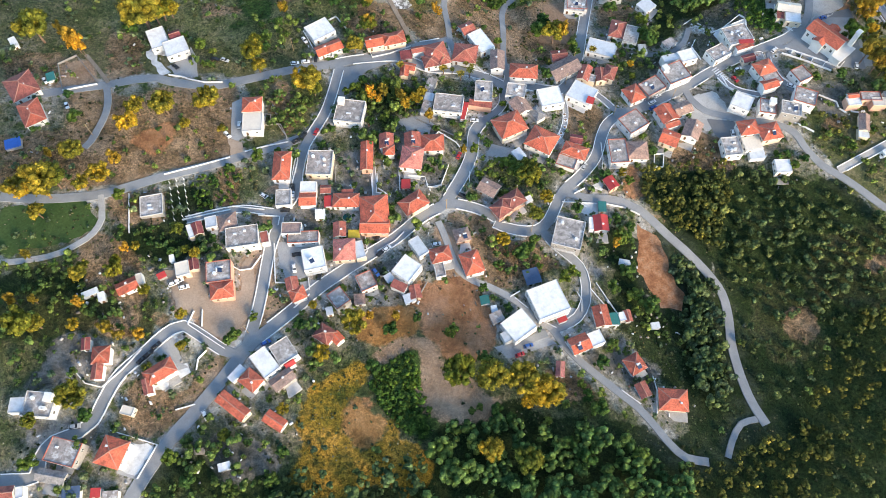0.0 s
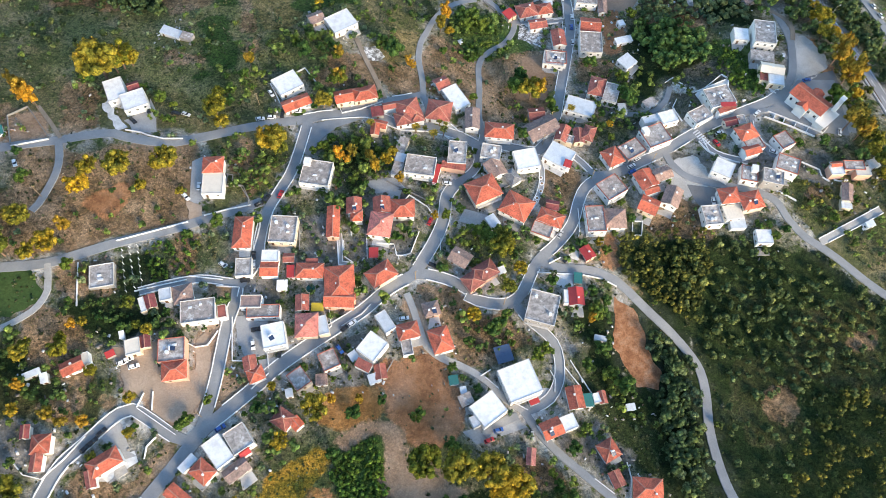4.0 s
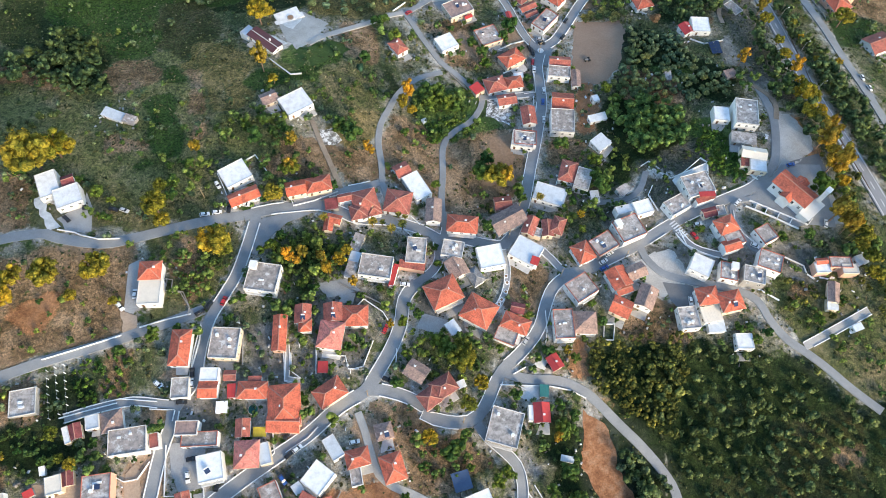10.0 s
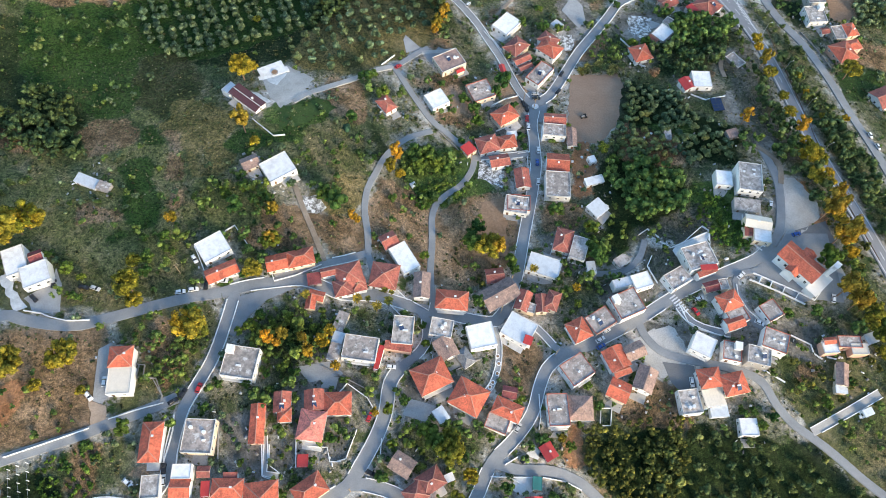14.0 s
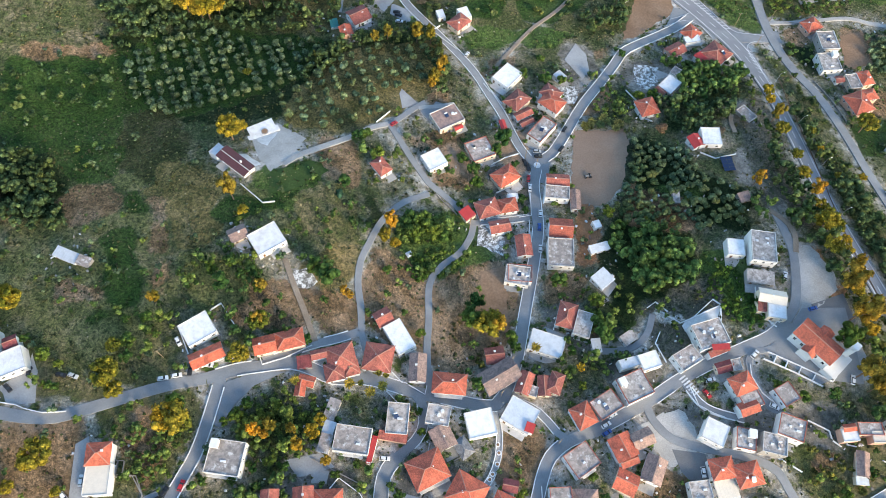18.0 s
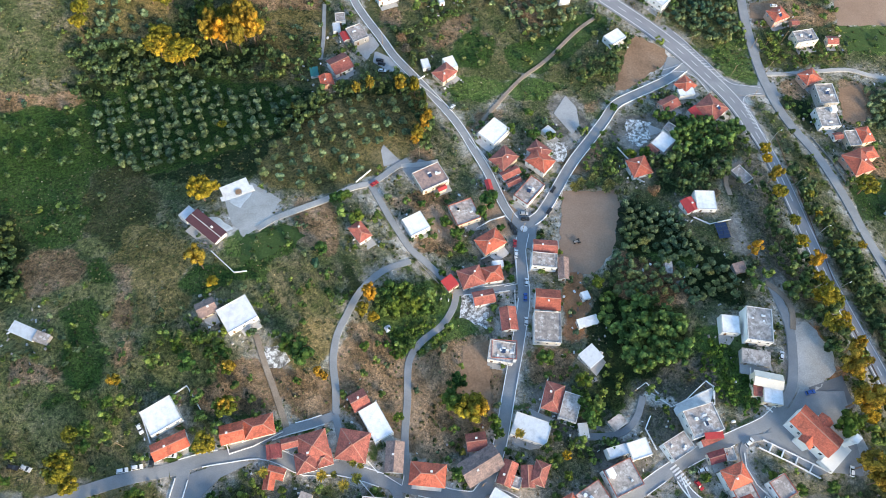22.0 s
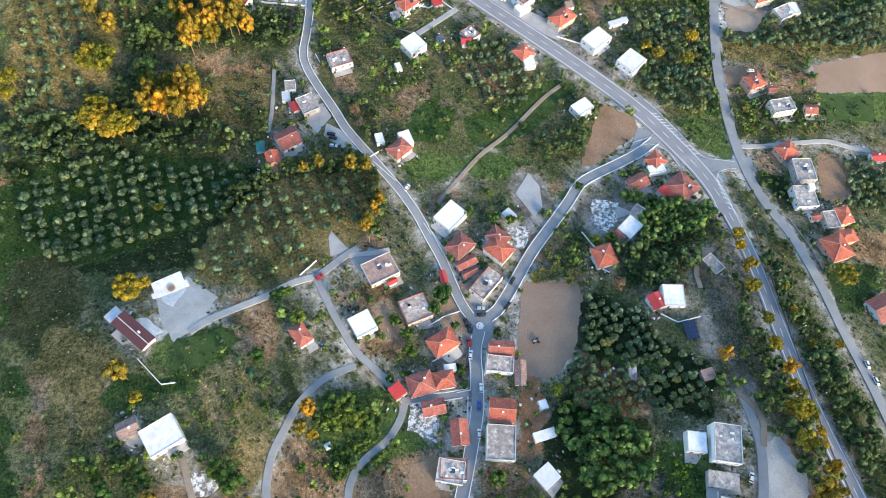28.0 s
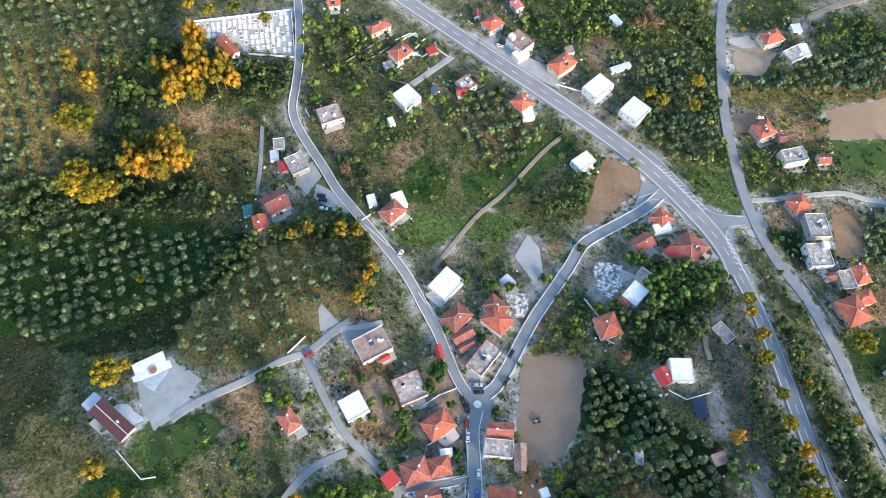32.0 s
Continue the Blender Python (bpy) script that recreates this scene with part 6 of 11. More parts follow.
house([(3.2, "flat", "cr", -104.4, 116.3, 16.7, 5.5, 6.2), (3.2, "gable", "m", -100.3, 118.5, 14.1, 3.8, 4.9)])
house([(2.0, "shed", "red", -112.1, 113.3, 30.6, 3.1, 2.2)])
house([(2.0, "shed", "w", -109.5, 121.0, 15.4, 1.6, 2.8)])
house([(4.5, "flat", "c", -90.0, 115.5, 8.4, 9.9, 9.1), (4.5, "hip", "r", -87.7, 107.5, 9.7, 9.1, 7.2)])
house([(3.2, "gable", "m", -101.3, 134.7, 20.6, 4.2, 5.7), (3.0, "flat", "w", -104.0, 133.3, 24.5, 2.1, 6.3)])
house([(3.2, "hip", "t", -89.9, 138.9, 16.2, 7.6, 7.5)])
house([(3.0, "flat", "lb", -96.5, 138.3, 14.6, 4.7, 5.2)])
house([(4.5, "flat", "c", -82.9, 131.8, 9.2, 13.3, 9.3), (4.0, "flat", "b", -74.1, 132.3, 13.8, 3.3, 5.3)])
house([(2.4, "shed", "lb", -137.0, 104.3, 25.6, 6.0, 2.0)])
house([(2.4, "shed", "w", -132.5, 102.9, 20.4, 2.4, 3.5)])
house([(3.5, "gable", "m", -133.8, 83.3, 9.1, 3.1, 4.7), (4.0, "hip", "r", -127.5, 79.2, 5.9, 6.5, 6.6), (3.6, "gable", "b", -127.7, 72.9, 4.6, 4.0, 6.0)])
house([(4.5, "hip", "r", -105.4, 73.5, 34.7, 11.3, 6.4), (3.8, "gable", "b", -109.0, 67.9, 20.5, 3.3, 6.1)])
house([(4.0, "flat", "c", -145.0, 60.3, -4.5, 11.1, 8.9), (3.6, "flat", "lb", -152.6, 59.9, 3.0, 5.5, 5.5)])
house([(4.5, "flat", "c", -132.9, 43.7, -13.0, 11.3, 8.5)])
house([(3.0, "gable", "g", -135.8, 35.6, -9.9, 10.5, 4.3)])
house([(4.5, "hip", "r", -116.6, 43.9, -15.4, 9.5, 9.8)])
house([(2.5, "flat", "cr", -114.9, 59.1, -13.7, 4.8, 3.2)])
house([(3.5, "gable", "b", -148.9, 29.9, 6.0, 4.8, 4.6), (3.2, "flat", "w", -144.9, 30.3, 15.0, 2.6, 3.7)])
house([(2.4, "shed", "red", -120.2, 30.5, 1.8, 3.1, 2.8)])
house([(2.4, "shed", "c", -115.1, 29.5, 4.1, 5.1, 3.0)])
house([(2.4, "shed", "bl", -128.3, 30.4, 7.1, 5.8, 3.8)])
house([(2.2, "shed", "w", -78.3, 40.0, 15.1, 4.0, 2.5)])
house([(2.0, "shed", "c", -87.8, 45.2, 5.4, 3.0, 1.8)])
house([(5.0, "flat", "w", -67.9, 78.4, 40.0, 7.1, 10.9), (5.0, "flat", "c", -61.3, 83.1, 35.5, 8.0, 9.2), (4.5, "gable", "red", -58.8, 78.6, 36.2, 3.9, 3.1)])
house([(4.0, "gable", "t", -60.8, 72.2, 39.6, 9.1, 5.4)])
house([(5.0, "hip", "r", -72.1, 71.3, -37.0, 7.8, 6.3)])
house([(3.0, "shed", "lb", -78.2, 74.2, -40.0, 2.9, 6.5)])
house([(4.0, "gable", "r", -77.7, 61.6, -35.8, 13.2, 5.0)])
house([(3.5, "gable", "r", -62.1, 56.5, -31.3, 8.2, 4.8)])
house([(4.0, "flat", "t", -63.6, 137.1, 1.3, 8.3, 5.3), (4.0, "flat", "c", -58.5, 133.3, 3.1, 13.0, 5.3)])
house([(5.0, "flat", "w", -53.3, 123.3, 13.5, 9.0, 9.8)])
house([(4.0, "gable", "b", -61.0, 111.9, 16.0, 5.0, 5.6), (4.0, "hip", "r", -58.4, 107.7, 24.8, 6.2, 5.8)])
house([(4.5, "hip", "p", -41.1, 128.2, 4.2, 9.0, 9.8), (3.8, "flat", "lb", -35.0, 128.7, 16.1, 4.2, 7.9)])
house([(4.0, "gable", "b", -43.7, 137.7, 4.5, 5.3, 6.7)])
house([(2.2, "shed", "ye", -37.8, 136.8, 1.2, 4.6, 3.2)])
house([(5.0, "hip", "r", -29.3, 146.4, 6.6, 12.1, 15.8), (4.6, "gable", "r", -29.1, 140.1, -0.5, 12.1, 7.6)])
house([(5.0, "flat", "w", -15.0, 120.4, -35.5, 8.8, 9.5), (4.0, "shed", "b", -18.1, 112.9, -25.8, 6.1, 3.3)])
house([(3.0, "gable", "b", -11.4, 110.8, 11.0, 4.5, 5.9)])
house([(2.6, "shed", "lb", -13.7, 108.2, 19.7, 4.5, 3.6)])
house([(3.5, "flat", "lb", -10.3, 131.4, 33.6, 4.9, 9.0)])
house([(4.0, "flat", "c", -31.5, 114.5, 26.1, 6.8, 7.6)])
house([(2.6, "shed", "t", -33.9, 106.9, 6.3, 4.2, 4.2)])
house([(4.5, "flat", "c", -42.1, 106.4, 37.9, 6.6, 7.8)])
house([(2.4, "shed", "lb", -45.6, 101.3, 14.2, 2.5, 3.0)])
house([(2.6, "shed", "lb", -22.2, 116.8, 36.9, 3.1, 3.6)])
house([(4.0, "hip", "b", -46.5, 91.0, -32.2, 7.3, 6.5), (4.0, "gable", "r", -41.6, 89.6, 43.4, 4.1, 4.5)])
house([(4.0, "hip", "r", -1.1, 127.8, 15.2, 8.8, 6.7), (3.0, "flat", "c", -1.3, 121.1, 12.1, 4.2, 6.5)])
house([(3.5, "hip", "t", 8.2, 137.8, 14.9, 6.6, 6.1)])
house([(4.5, "hip", "r", 12.1, 124.4, 18.2, 8.3, 10.3)])
house([(6.0, "flat", "w", 43.6, 108.7, 21.8, 13.9, 13.9), (3.0, "shed", "red", 49.1, 102.2, 22.7, 3.7, 3.7)])
house([(5.0, "flat", "w", 30.7, 97.2, 37.0, 11.4, 10.0), (3.2, "flat", "w", 25.5, 92.5, 25.9, 3.2, 4.5)])
house([(3.0, "shed", "c", 22.1, 101.0, 25.1, 5.0, 4.3)])
house([(2.4, "shed", "lb", 21.2, 104.7, 12.9, 2.2, 2.8)])
house([(2.0, "shed", "te", 17.3, 108.8, 11.4, 3.5, 3.5)])
house([(4.5, "gable", "r", 55.6, 90.6, 22.6, 8.2, 6.9), (4.5, "flat", "w", 62.6, 93.3, 21.9, 6.1, 5.9)])
house([(4.0, "gable", "r", 66.3, 103.6, 8.7, 6.4, 9.0), (2.6, "shed", "te", 72.0, 103.1, 4.5, 4.0, 5.0)])
house([(3.4, "gable", "b", 78.0, 104.5, 9.8, 3.0, 5.1), (3.2, "flat", "w", 75.4, 104.1, 15.3, 2.9, 3.9)])
house([(4.0, "hip", "r", 78.0, 83.2, 29.1, 7.3, 7.5)])
house([(3.0, "gable", "b", 80.2, 72.5, 21.9, 4.8, 6.1)])
house([(4.0, "hip", "r", 91.9, 68.6, -4.3, 11.5, 8.7)])
house([(3.0, "gable", "p", 46.9, 79.8, -6.7, 3.4, 6.3)])
house([(2.2, "shed", "lb", 79.7, 129.8, -10.5, 4.9, 2.0)])
house([(2.0, "shed", "lb", 90.1, 101.4, 8.7, 3.5, 2.5)])
house([(4.0, "hip", "b", -189.2, 204.5, 35.9, 12.3, 14.0)])
house([(4.0, "hip", "r", -179.8, 188.5, 31.4, 9.3, 13.3)])
house([(2.4, "shed", "w", -204.3, 235.3, 33.7, 2.8, 6.1)])
house([(2.2, "shed", "te", -179.6, 212.2, 23.5, 3.4, 4.5)])
house([(2.0, "shed", "blue", -183.9, 172.5, 19.2, 6.3, 4.6)])
house([(2.0, "flat", "c", -121.3, 144.6, 11.5, 9.3, 9.8)])
house([(4.0, "gable", "b", -8.5, 437.5, 33.0, 10.8, 10.8)])
house([(3.0, "gable", "r", -14.7, 426.9, 19.3, 6.6, 7.5)])
house([(2.0, "shed", "te", -21.9, 434.3, 12.4, 4.0, 5.8)])
house([(4.0, "flat", "c", -0.7, 458.9, 29.6, 8.7, 10.6), (3.4, "gable", "red", -7.2, 457.4, 25.0, 3.6, 6.1)])
house([(3.0, "flat", "lb", -12.2, 464.5, 9.2, 4.1, 5.9)])
house([(3.0, "flat", "c", -10.7, 471.3, 8.6, 5.3, 6.3)])
house([(4.0, "hip", "b", 46.1, 431.9, 44.7, 10.5, 8.5), (4.0, "flat", "w", 49.0, 438.6, 22.1, 6.0, 7.6)])
house([(2.5, "flat", "w", 36.2, 438.6, 16.1, 4.1, 6.0)])
house([(4.0, "gable", "r", -41.5, 528.9, 40.3, 5.5, 14.1)])
house([(4.0, "hip", "b", 35.9, 547.0, 32.5, 12.8, 6.6)])
house([(4.5, "hip", "r", 47.9, 529.7, 43.6, 10.9, 8.8)])
house([(2.5, "shed", "c", 41.8, 521.6, 23.6, 4.6, 4.4)])
house([(2.5, "shed", "red", 64.7, 533.7, 24.7, 5.3, 4.4)])
house([(4.0, "flat", "c", 13.6, 488.0, 22.6, 11.5, 9.5)])
house([(4.5, "flat", "w", 51.6, 499.9, 40.7, 10.8, 10.6)])
house([(2.0, "shed", "bl", 66.4, 507.1, 33.4, 3.2, 3.4)])
house([(2.4, "flat", "w", 44.2, 485.2, 20.7, 3.0, 4.4)])
house([(3.5, "gable", "r", 11.0, 562.8, 10.0, 6.8, 6.6)])
house([(4.5, "hip", "r", 98.1, 554.7, 39.2, 10.3, 8.4)])
house([(3.0, "gable", "m", 90.0, 562.7, 4.3, 3.8, 5.4)])
house([(3.5, "gable", "p", 112.8, 570.8, 28.8, 5.6, 7.1)])
house([(6.0, "flat", "t", 112.6, 541.3, 42.5, 9.5, 11.9), (3.4, "shed", "cr", 112.7, 534.1, 37.9, 7.8, 5.6)])
house([(5.0, "hip", "r", 134.5, 526.9, 41.3, 14.0, 9.4)])
house([(2.5, "shed", "t", 140.1, 539.2, 19.8, 4.4, 4.4)])
house([(5.0, "flat", "w", 152.6, 512.4, 42.6, 14.2, 10.1), (4.0, "shed", "red", 158.0, 512.9, -17.3, 3.6, 4.1)])
house([(6.0, "flat", "w", 170.3, 497.2, -43.6, 11.4, 12.4)])
house([(2.6, "shed", "lb", 167.1, 527.9, 22.1, 11.7, 2.8)])
house([(3.0, "shed", "lb", 168.3, 561.7, 33.1, 4.1, 7.1)])
house([(4.0, "flat", "c", 82.4, 510.5, 38.2, 8.0, 8.1), (3.6, "gable", "red", 80.4, 505.4, 11.6, 6.0, 5.0)])
house([(4.0, "hip", "r", 111.2, 499.5, 38.8, 9.3, 9.5), (4.0, "flat", "w", 113.8, 493.7, 11.9, 6.2, 6.7)])
house([(4.0, "flat", "w", 140.2, 465.1, 36.6, 10.5, 7.5)])
house([(5.0, "hip", "r", 253.1, 548.5, 21.0, 12.3, 8.6)])
house([(4.0, "flat", "c", 263.8, 537.1, 28.8, 10.4, 8.5), (4.0, "flat", "w", 269.9, 539.9, 9.1, 5.4, 8.4)])
house([(2.6, "shed", "lb", 270.2, 557.1, 9.7, 5.4, 5.4)])
house([(5.0, "hip", "r", 237.2, 487.6, 24.4, 10.5, 9.1), (3.0, "gable", "b", 247.2, 483.6, 4.2, 4.3, 3.9)])
house([(5.0, "flat", "c", 249.7, 471.9, 13.2, 12.6, 8.3)])
house([(3.0, "gable", "b", 266.1, 471.1, 1.2, 6.5, 5.8)])
house([(4.0, "flat", "t", 39.3, 365.9, 29.0, 14.0, 11.1), (3.6, "gable", "red", 44.8, 360.3, 29.6, 4.3, 2.4)])
house([(4.0, "flat", "w", 70.7, 395.6, -41.2, 10.4, 13.0)])
house([(4.0, "hip", "b", 75.0, 379.8, -43.4, 9.3, 11.7)])
house([(3.0, "gable", "b", 77.9, 371.8, 29.7, 9.7, 4.6)])
house([(2.8, "gable", "b", 79.4, 366.9, 28.9, 7.5, 3.4)])
house([(5.0, "hip", "b", 92.6, 384.7, -40.0, 9.8, 8.0), (5.0, "hip", "r", 92.7, 378.4, -38.8, 11.6, 9.5)])
house([(3.0, "flat", "lb", 98.6, 397.8, 41.9, 4.8, 5.7)])
house([(4.0, "flat", "c", 86.5, 361.6, -38.9, 8.0, 14.3)])
house([(4.0, "flat", "w", 155.1, 391.5, -43.5, 7.9, 10.4), (3.4, "gable", "b", 149.8, 387.5, 35.0, 3.6, 5.4), (3.2, "flat", "c", 160.7, 401.7, -39.7, 5.3, 5.6)])
house([(4.0, "hip", "r", 140.6, 375.5, 17.9, 10.1, 10.2)])
house([(4.0, "hip", "r", 174.7, 433.0, 41.2, 9.3, 8.6), (3.6, "flat", "w", 174.4, 427.9, 13.1, 8.9, 4.6)])
house([(3.0, "gable", "b", 163.5, 419.3, 30.7, 10.5, 7.5)])
house([(4.5, "hip", "b", 185.1, 416.6, 42.8, 13.6, 12.7), (3.6, "shed", "red", 177.2, 412.5, 36.3, 5.1, 8.8)])
house([(4.0, "hip", "r", 246.6, 444.0, 25.9, 10.6, 8.6)])
house([(5.0, "flat", "c", 252.5, 431.7, 3.4, 10.2, 12.9)])
house([(5.0, "flat", "c", 248.9, 415.4, 4.2, 10.8, 12.0)])
house([(3.0, "gable", "b", 252.4, 404.5, 10.3, 5.0, 4.1)])
house([(4.5, "hip", "r", 267.2, 405.8, 11.4, 7.4, 9.2), (4.0, "flat", "c", 259.6, 403.0, 7.5, 6.7, 9.4)])
house([(5.0, "hip", "r", 256.6, 386.3, 20.3, 12.1, 13.0), (4.5, "hip", "r", 264.8, 393.5, 12.9, 9.4, 6.7)])
house([(4.0, "gable", "b", 271.8, 355.7, 24.1, 14.8, 11.9)])
house([(3.0, "gable", "red", 296.2, 442.8, 5.6, 7.5, 5.6)])
house([(4.0, "gable", "mb", -58.3, 332.4, -38.3, 18.1, 7.0), (3.8, "flat", "lb", -67.8, 339.4, -38.5, 5.4, 6.4)])
house([(3.5, "hip", "b", 8.2, 332.9, 37.5, 6.6, 9.2)])
house([(4.0, "flat", "w", 32.9, 339.5, 30.0, 9.7, 9.5)])
house([(3.5, "flat", "c", 55.2, 348.1, 23.7, 11.8, 11.4)])
house([(2.5, "gable", "red", 67.5, 364.0, 13.8, 2.9, 7.0)])
house([(4.5, "hip", "r", 66.9, 332.8, 34.1, 11.9, 9.0)])
house([(4.0, "hip", "b", 57.7, 314.3, 18.0, 10.5, 9.2), (4.0, "hip", "r", 67.3, 316.4, 11.2, 8.8, 7.3), (3.0, "flat", "w", 70.1, 322.0, 7.1, 5.0, 3.2)])
house([(3.0, "shed", "red", 48.3, 311.3, 38.5, 5.5, 5.7)])
house([(4.0, "gable", "b", 63.1, 304.7, 12.2, 9.4, 6.3)])
house([(4.0, "gable", "b", 73.5, 294.8, 4.9, 7.0, 10.4)])
house([(4.0, "flat", "c", 70.9, 280.5, -3.5, 10.6, 8.1)])
house([(5.0, "gable", "b", 91.7, 330.5, -2.9, 10.8, 6.2), (5.0, "flat", "c", 90.9, 323.4, -5.1, 11.2, 6.9)])
house([(3.0, "gable", "t", 99.4, 320.0, -0.9, 4.8, 10.6)])
house([(2.5, "flat", "w", 107.8, 306.3, 18.6, 3.5, 3.9)])
house([(2.5, "shed", "w", 107.4, 293.8, 17.0, 8.8, 3.7)])
house([(3.6, "gable", "red", 160.2, 351.9, 23.8, 6.3, 7.1), (4.0, "flat", "w", 168.0, 354.6, -0.7, 9.5, 9.9)])
house([(2.0, "shed", "c", 145.2, 319.3, -2.7, 3.0, 6.1)])
house([(1.6, "flat", "c", 191.3, 373.0, 36.1, 6.0, 9.2)])
house([(2.4, "shed", "t", 175.4, 317.8, 17.4, 5.3, 4.4)])
house([(2.4, "shed", "lb", -121.2, 281.7, -22.1, 10.9, 4.5)])
house([(2.2, "shed", "c", -113.2, 278.8, -19.0, 5.8, 4.0)])

# ---- yard walls ----
yard_wall("w", 1.0, [(-128.3, 217.5), (-121.6, 216.6), (-118.1, 215.2), (-111.3, 213.8), (-103.0, 214.5)])
yard_wall("w", 1.0, [(-58.7, 256.2), (-53.8, 260.3), (-47.1, 251.0)])
yard_wall("w", 0.8, [(-69.0, 249.5), (-66.4, 244.7), (-63.1, 238.1)])
yard_wall("w", 0.9, [(-38.7, 243.5), (-35.3, 237.0), (-34.6, 235.2)])
yard_wall("w", 0.9, [(-34.6, 234.9), (-26.0, 238.1), (-15.9, 243.8)])
yard_wall("w", 0.9, [(16.5, 233.7), (20.7, 229.4)])
yard_wall("w", 0.9, [(23.1, 228.7), (29.7, 225.0), (30.4, 228.6)])
yard_wall("w", 0.9, [(83.8, 254.2), (87.4, 265.0), (89.0, 269.1)])
yard_wall("w", 0.9, [(91.9, 250.5), (98.4, 248.1)])
yard_wall("w", 0.9, [(141.8, 258.0), (151.7, 266.4), (154.5, 263.8), (153.4, 258.9)])
yard_wall("w", 0.9, [(124.0, 263.5), (128.1, 266.3), (132.4, 261.5)])
yard_wall("w", 0.9, [(170.2, 271.6), (168.6, 261.2), (172.2, 256.8), (175.3, 253.3)])
yard_wall("w", 0.9, [(174.5, 262.0), (172.5, 258.2), (176.9, 255.3), (180.3, 257.2)])
yard_wall("w", 0.9, [(161.6, 237.7), (161.5, 232.5), (164.5, 226.0), (170.7, 219.7)])
yard_wall("w", 0.9, [(149.0, 216.3), (144.5, 218.1), (139.0, 221.4), (136.4, 229.2)])
yard_wall("w", 0.8, [(180.6, 215.1), (188.2, 211.0), (188.8, 207.4), (191.9, 205.0)])
yard_wall("w", 0.8, [(194.1, 207.3), (194.3, 205.7), (197.7, 205.0)])
yard_wall("s", 0.9, [(-82.0, 191.1), (-75.3, 191.9), (-70.7, 185.3), (-71.0, 182.0)])
yard_wall("w", 0.9, [(-119.6, 161.1), (-107.8, 166.2), (-93.8, 172.4)])
yard_wall("w", 0.9, [(-88.0, 175.9), (-79.3, 179.5), (-69.7, 182.7)])
yard_wall("w", 1.2, [(-65.2, 178.3), (-64.7, 172.5), (-65.4, 166.1), (-66.1, 160.9)])
yard_wall("w", 0.9, [(-89.6, 147.7), (-76.4, 147.2)])
yard_wall("w", 0.9, [(-108.8, 139.6), (-100.5, 142.6), (-90.3, 146.1)])
yard_wall("w", 0.9, [(-78.7, 144.3), (-69.7, 144.3), (-70.0, 140.1)])
yard_wall("s", 0.9, [(-49.1, 178.4), (-47.4, 162.5)])
yard_wall("w", 0.9, [(-31.4, 168.2), (-30.8, 156.7), (-27.0, 155.5)])
yard_wall("w", 0.9, [(-29.5, 168.2), (-28.8, 160.8), (-23.0, 156.8)])
yard_wall("w", 0.9, [(-27.2, 179.1), (-26.4, 170.4)])
yard_wall("w", 0.9, [(-19.8, 170.2), (-19.1, 160.0)])
yard_wall("w", 0.9, [(-15.6, 167.9), (-8.1, 167.6), (-6.7, 162.4), (-2.5, 162.5)])
yard_wall("w", 0.9, [(2.6, 174.4), (-0.9, 163.6), (-4.6, 162.4)])
yard_wall("w", 0.9, [(12.1, 171.4), (11.9, 163.8)])
yard_wall("s", 0.9, [(-12.5, 199.1), (5.8, 190.3), (7.7, 183.5)])
yard_wall("w", 0.9, [(-6.6, 186.5), (-2.1, 192.4), (6.0, 186.9), (9.5, 181.3)])
yard_wall("s", 0.9, [(40.9, 199.2), (50.3, 204.0), (54.7, 206.6)])
yard_wall("w", 0.9, [(74.3, 190.3), (74.5, 181.1), (73.6, 176.1)])
yard_wall("w", 0.9, [(59.4, 162.5), (64.7, 165.7)])
yard_wall("w", 0.9, [(53.7, 158.1), (61.5, 158.1), (70.4, 158.2)])
yard_wall("w", 0.9, [(61.4, 157.9), (64.7, 156.1)])
yard_wall("w", 0.9, [(70.4, 158.2), (70.2, 153.3)])
yard_wall("w", 0.9, [(74.2, 158.3), (82.8, 157.0), (89.4, 154.0)])
yard_wall("w", 1.0, [(99.3, 185.2), (103.8, 185.3), (102.8, 178.5), (98.5, 178.4), (99.3, 185.2)])
yard_wall("w", 0.9, [(159.3, 205.3), (170.2, 199.3), (175.5, 195.8)])
yard_wall("w", 0.9, [(13.6, 226.8), (19.7, 220.5), (18.7, 212.7)])
yard_wall("w", 0.9, [(31.6, 205.7), (30.5, 198.3)])
yard_wall("w", 0.9, [(-137.4, 74.0), (-132.4, 69.2), (-126.2, 67.9), (-123.8, 70.8), (-120.5, 74.6), (-114.9, 83.0)])
yard_wall("w", 0.9, [(-99.7, 94.0), (-98.2, 99.5)])
yard_wall("w", 0.9, [(-99.6, 93.8), (-93.6, 90.1), (-84.4, 84.5)])
yard_wall("w", 0.9, [(-95.1, 100.2), (-94.3, 93.1)])
yard_wall("w", 0.9, [(-91.2, 83.6), (-93.8, 80.1), (-93.8, 75.6)])
yard_wall("w", 0.9, [(-120.2, 52.2), (-103.1, 47.5), (-107.9, 35.5)])
yard_wall("w", 0.9, [(-86.2, 119.8), (-82.9, 118.2), (-78.5, 119.2), (-75.4, 125.4)])
yard_wall("w", 0.9, [(-70.8, 131.4), (-68.5, 113.5), (-64.4, 113.7)])
yard_wall("w", 0.9, [(-55.6, 116.7), (-54.5, 110.9)])
yard_wall("w", 0.9, [(-60.1, 102.7), (-54.3, 109.2)])
yard_wall("w", 0.9, [(-33.7, 138.8), (-32.0, 129.5), (-34.3, 126.8)])
yard_wall("w", 0.9, [(-28.0, 129.7), (-20.3, 135.3), (-16.8, 139.5)])
yard_wall("s", 0.9, [(-19.6, 111.8), (-11.4, 107.1), (-6.8, 116.2)])
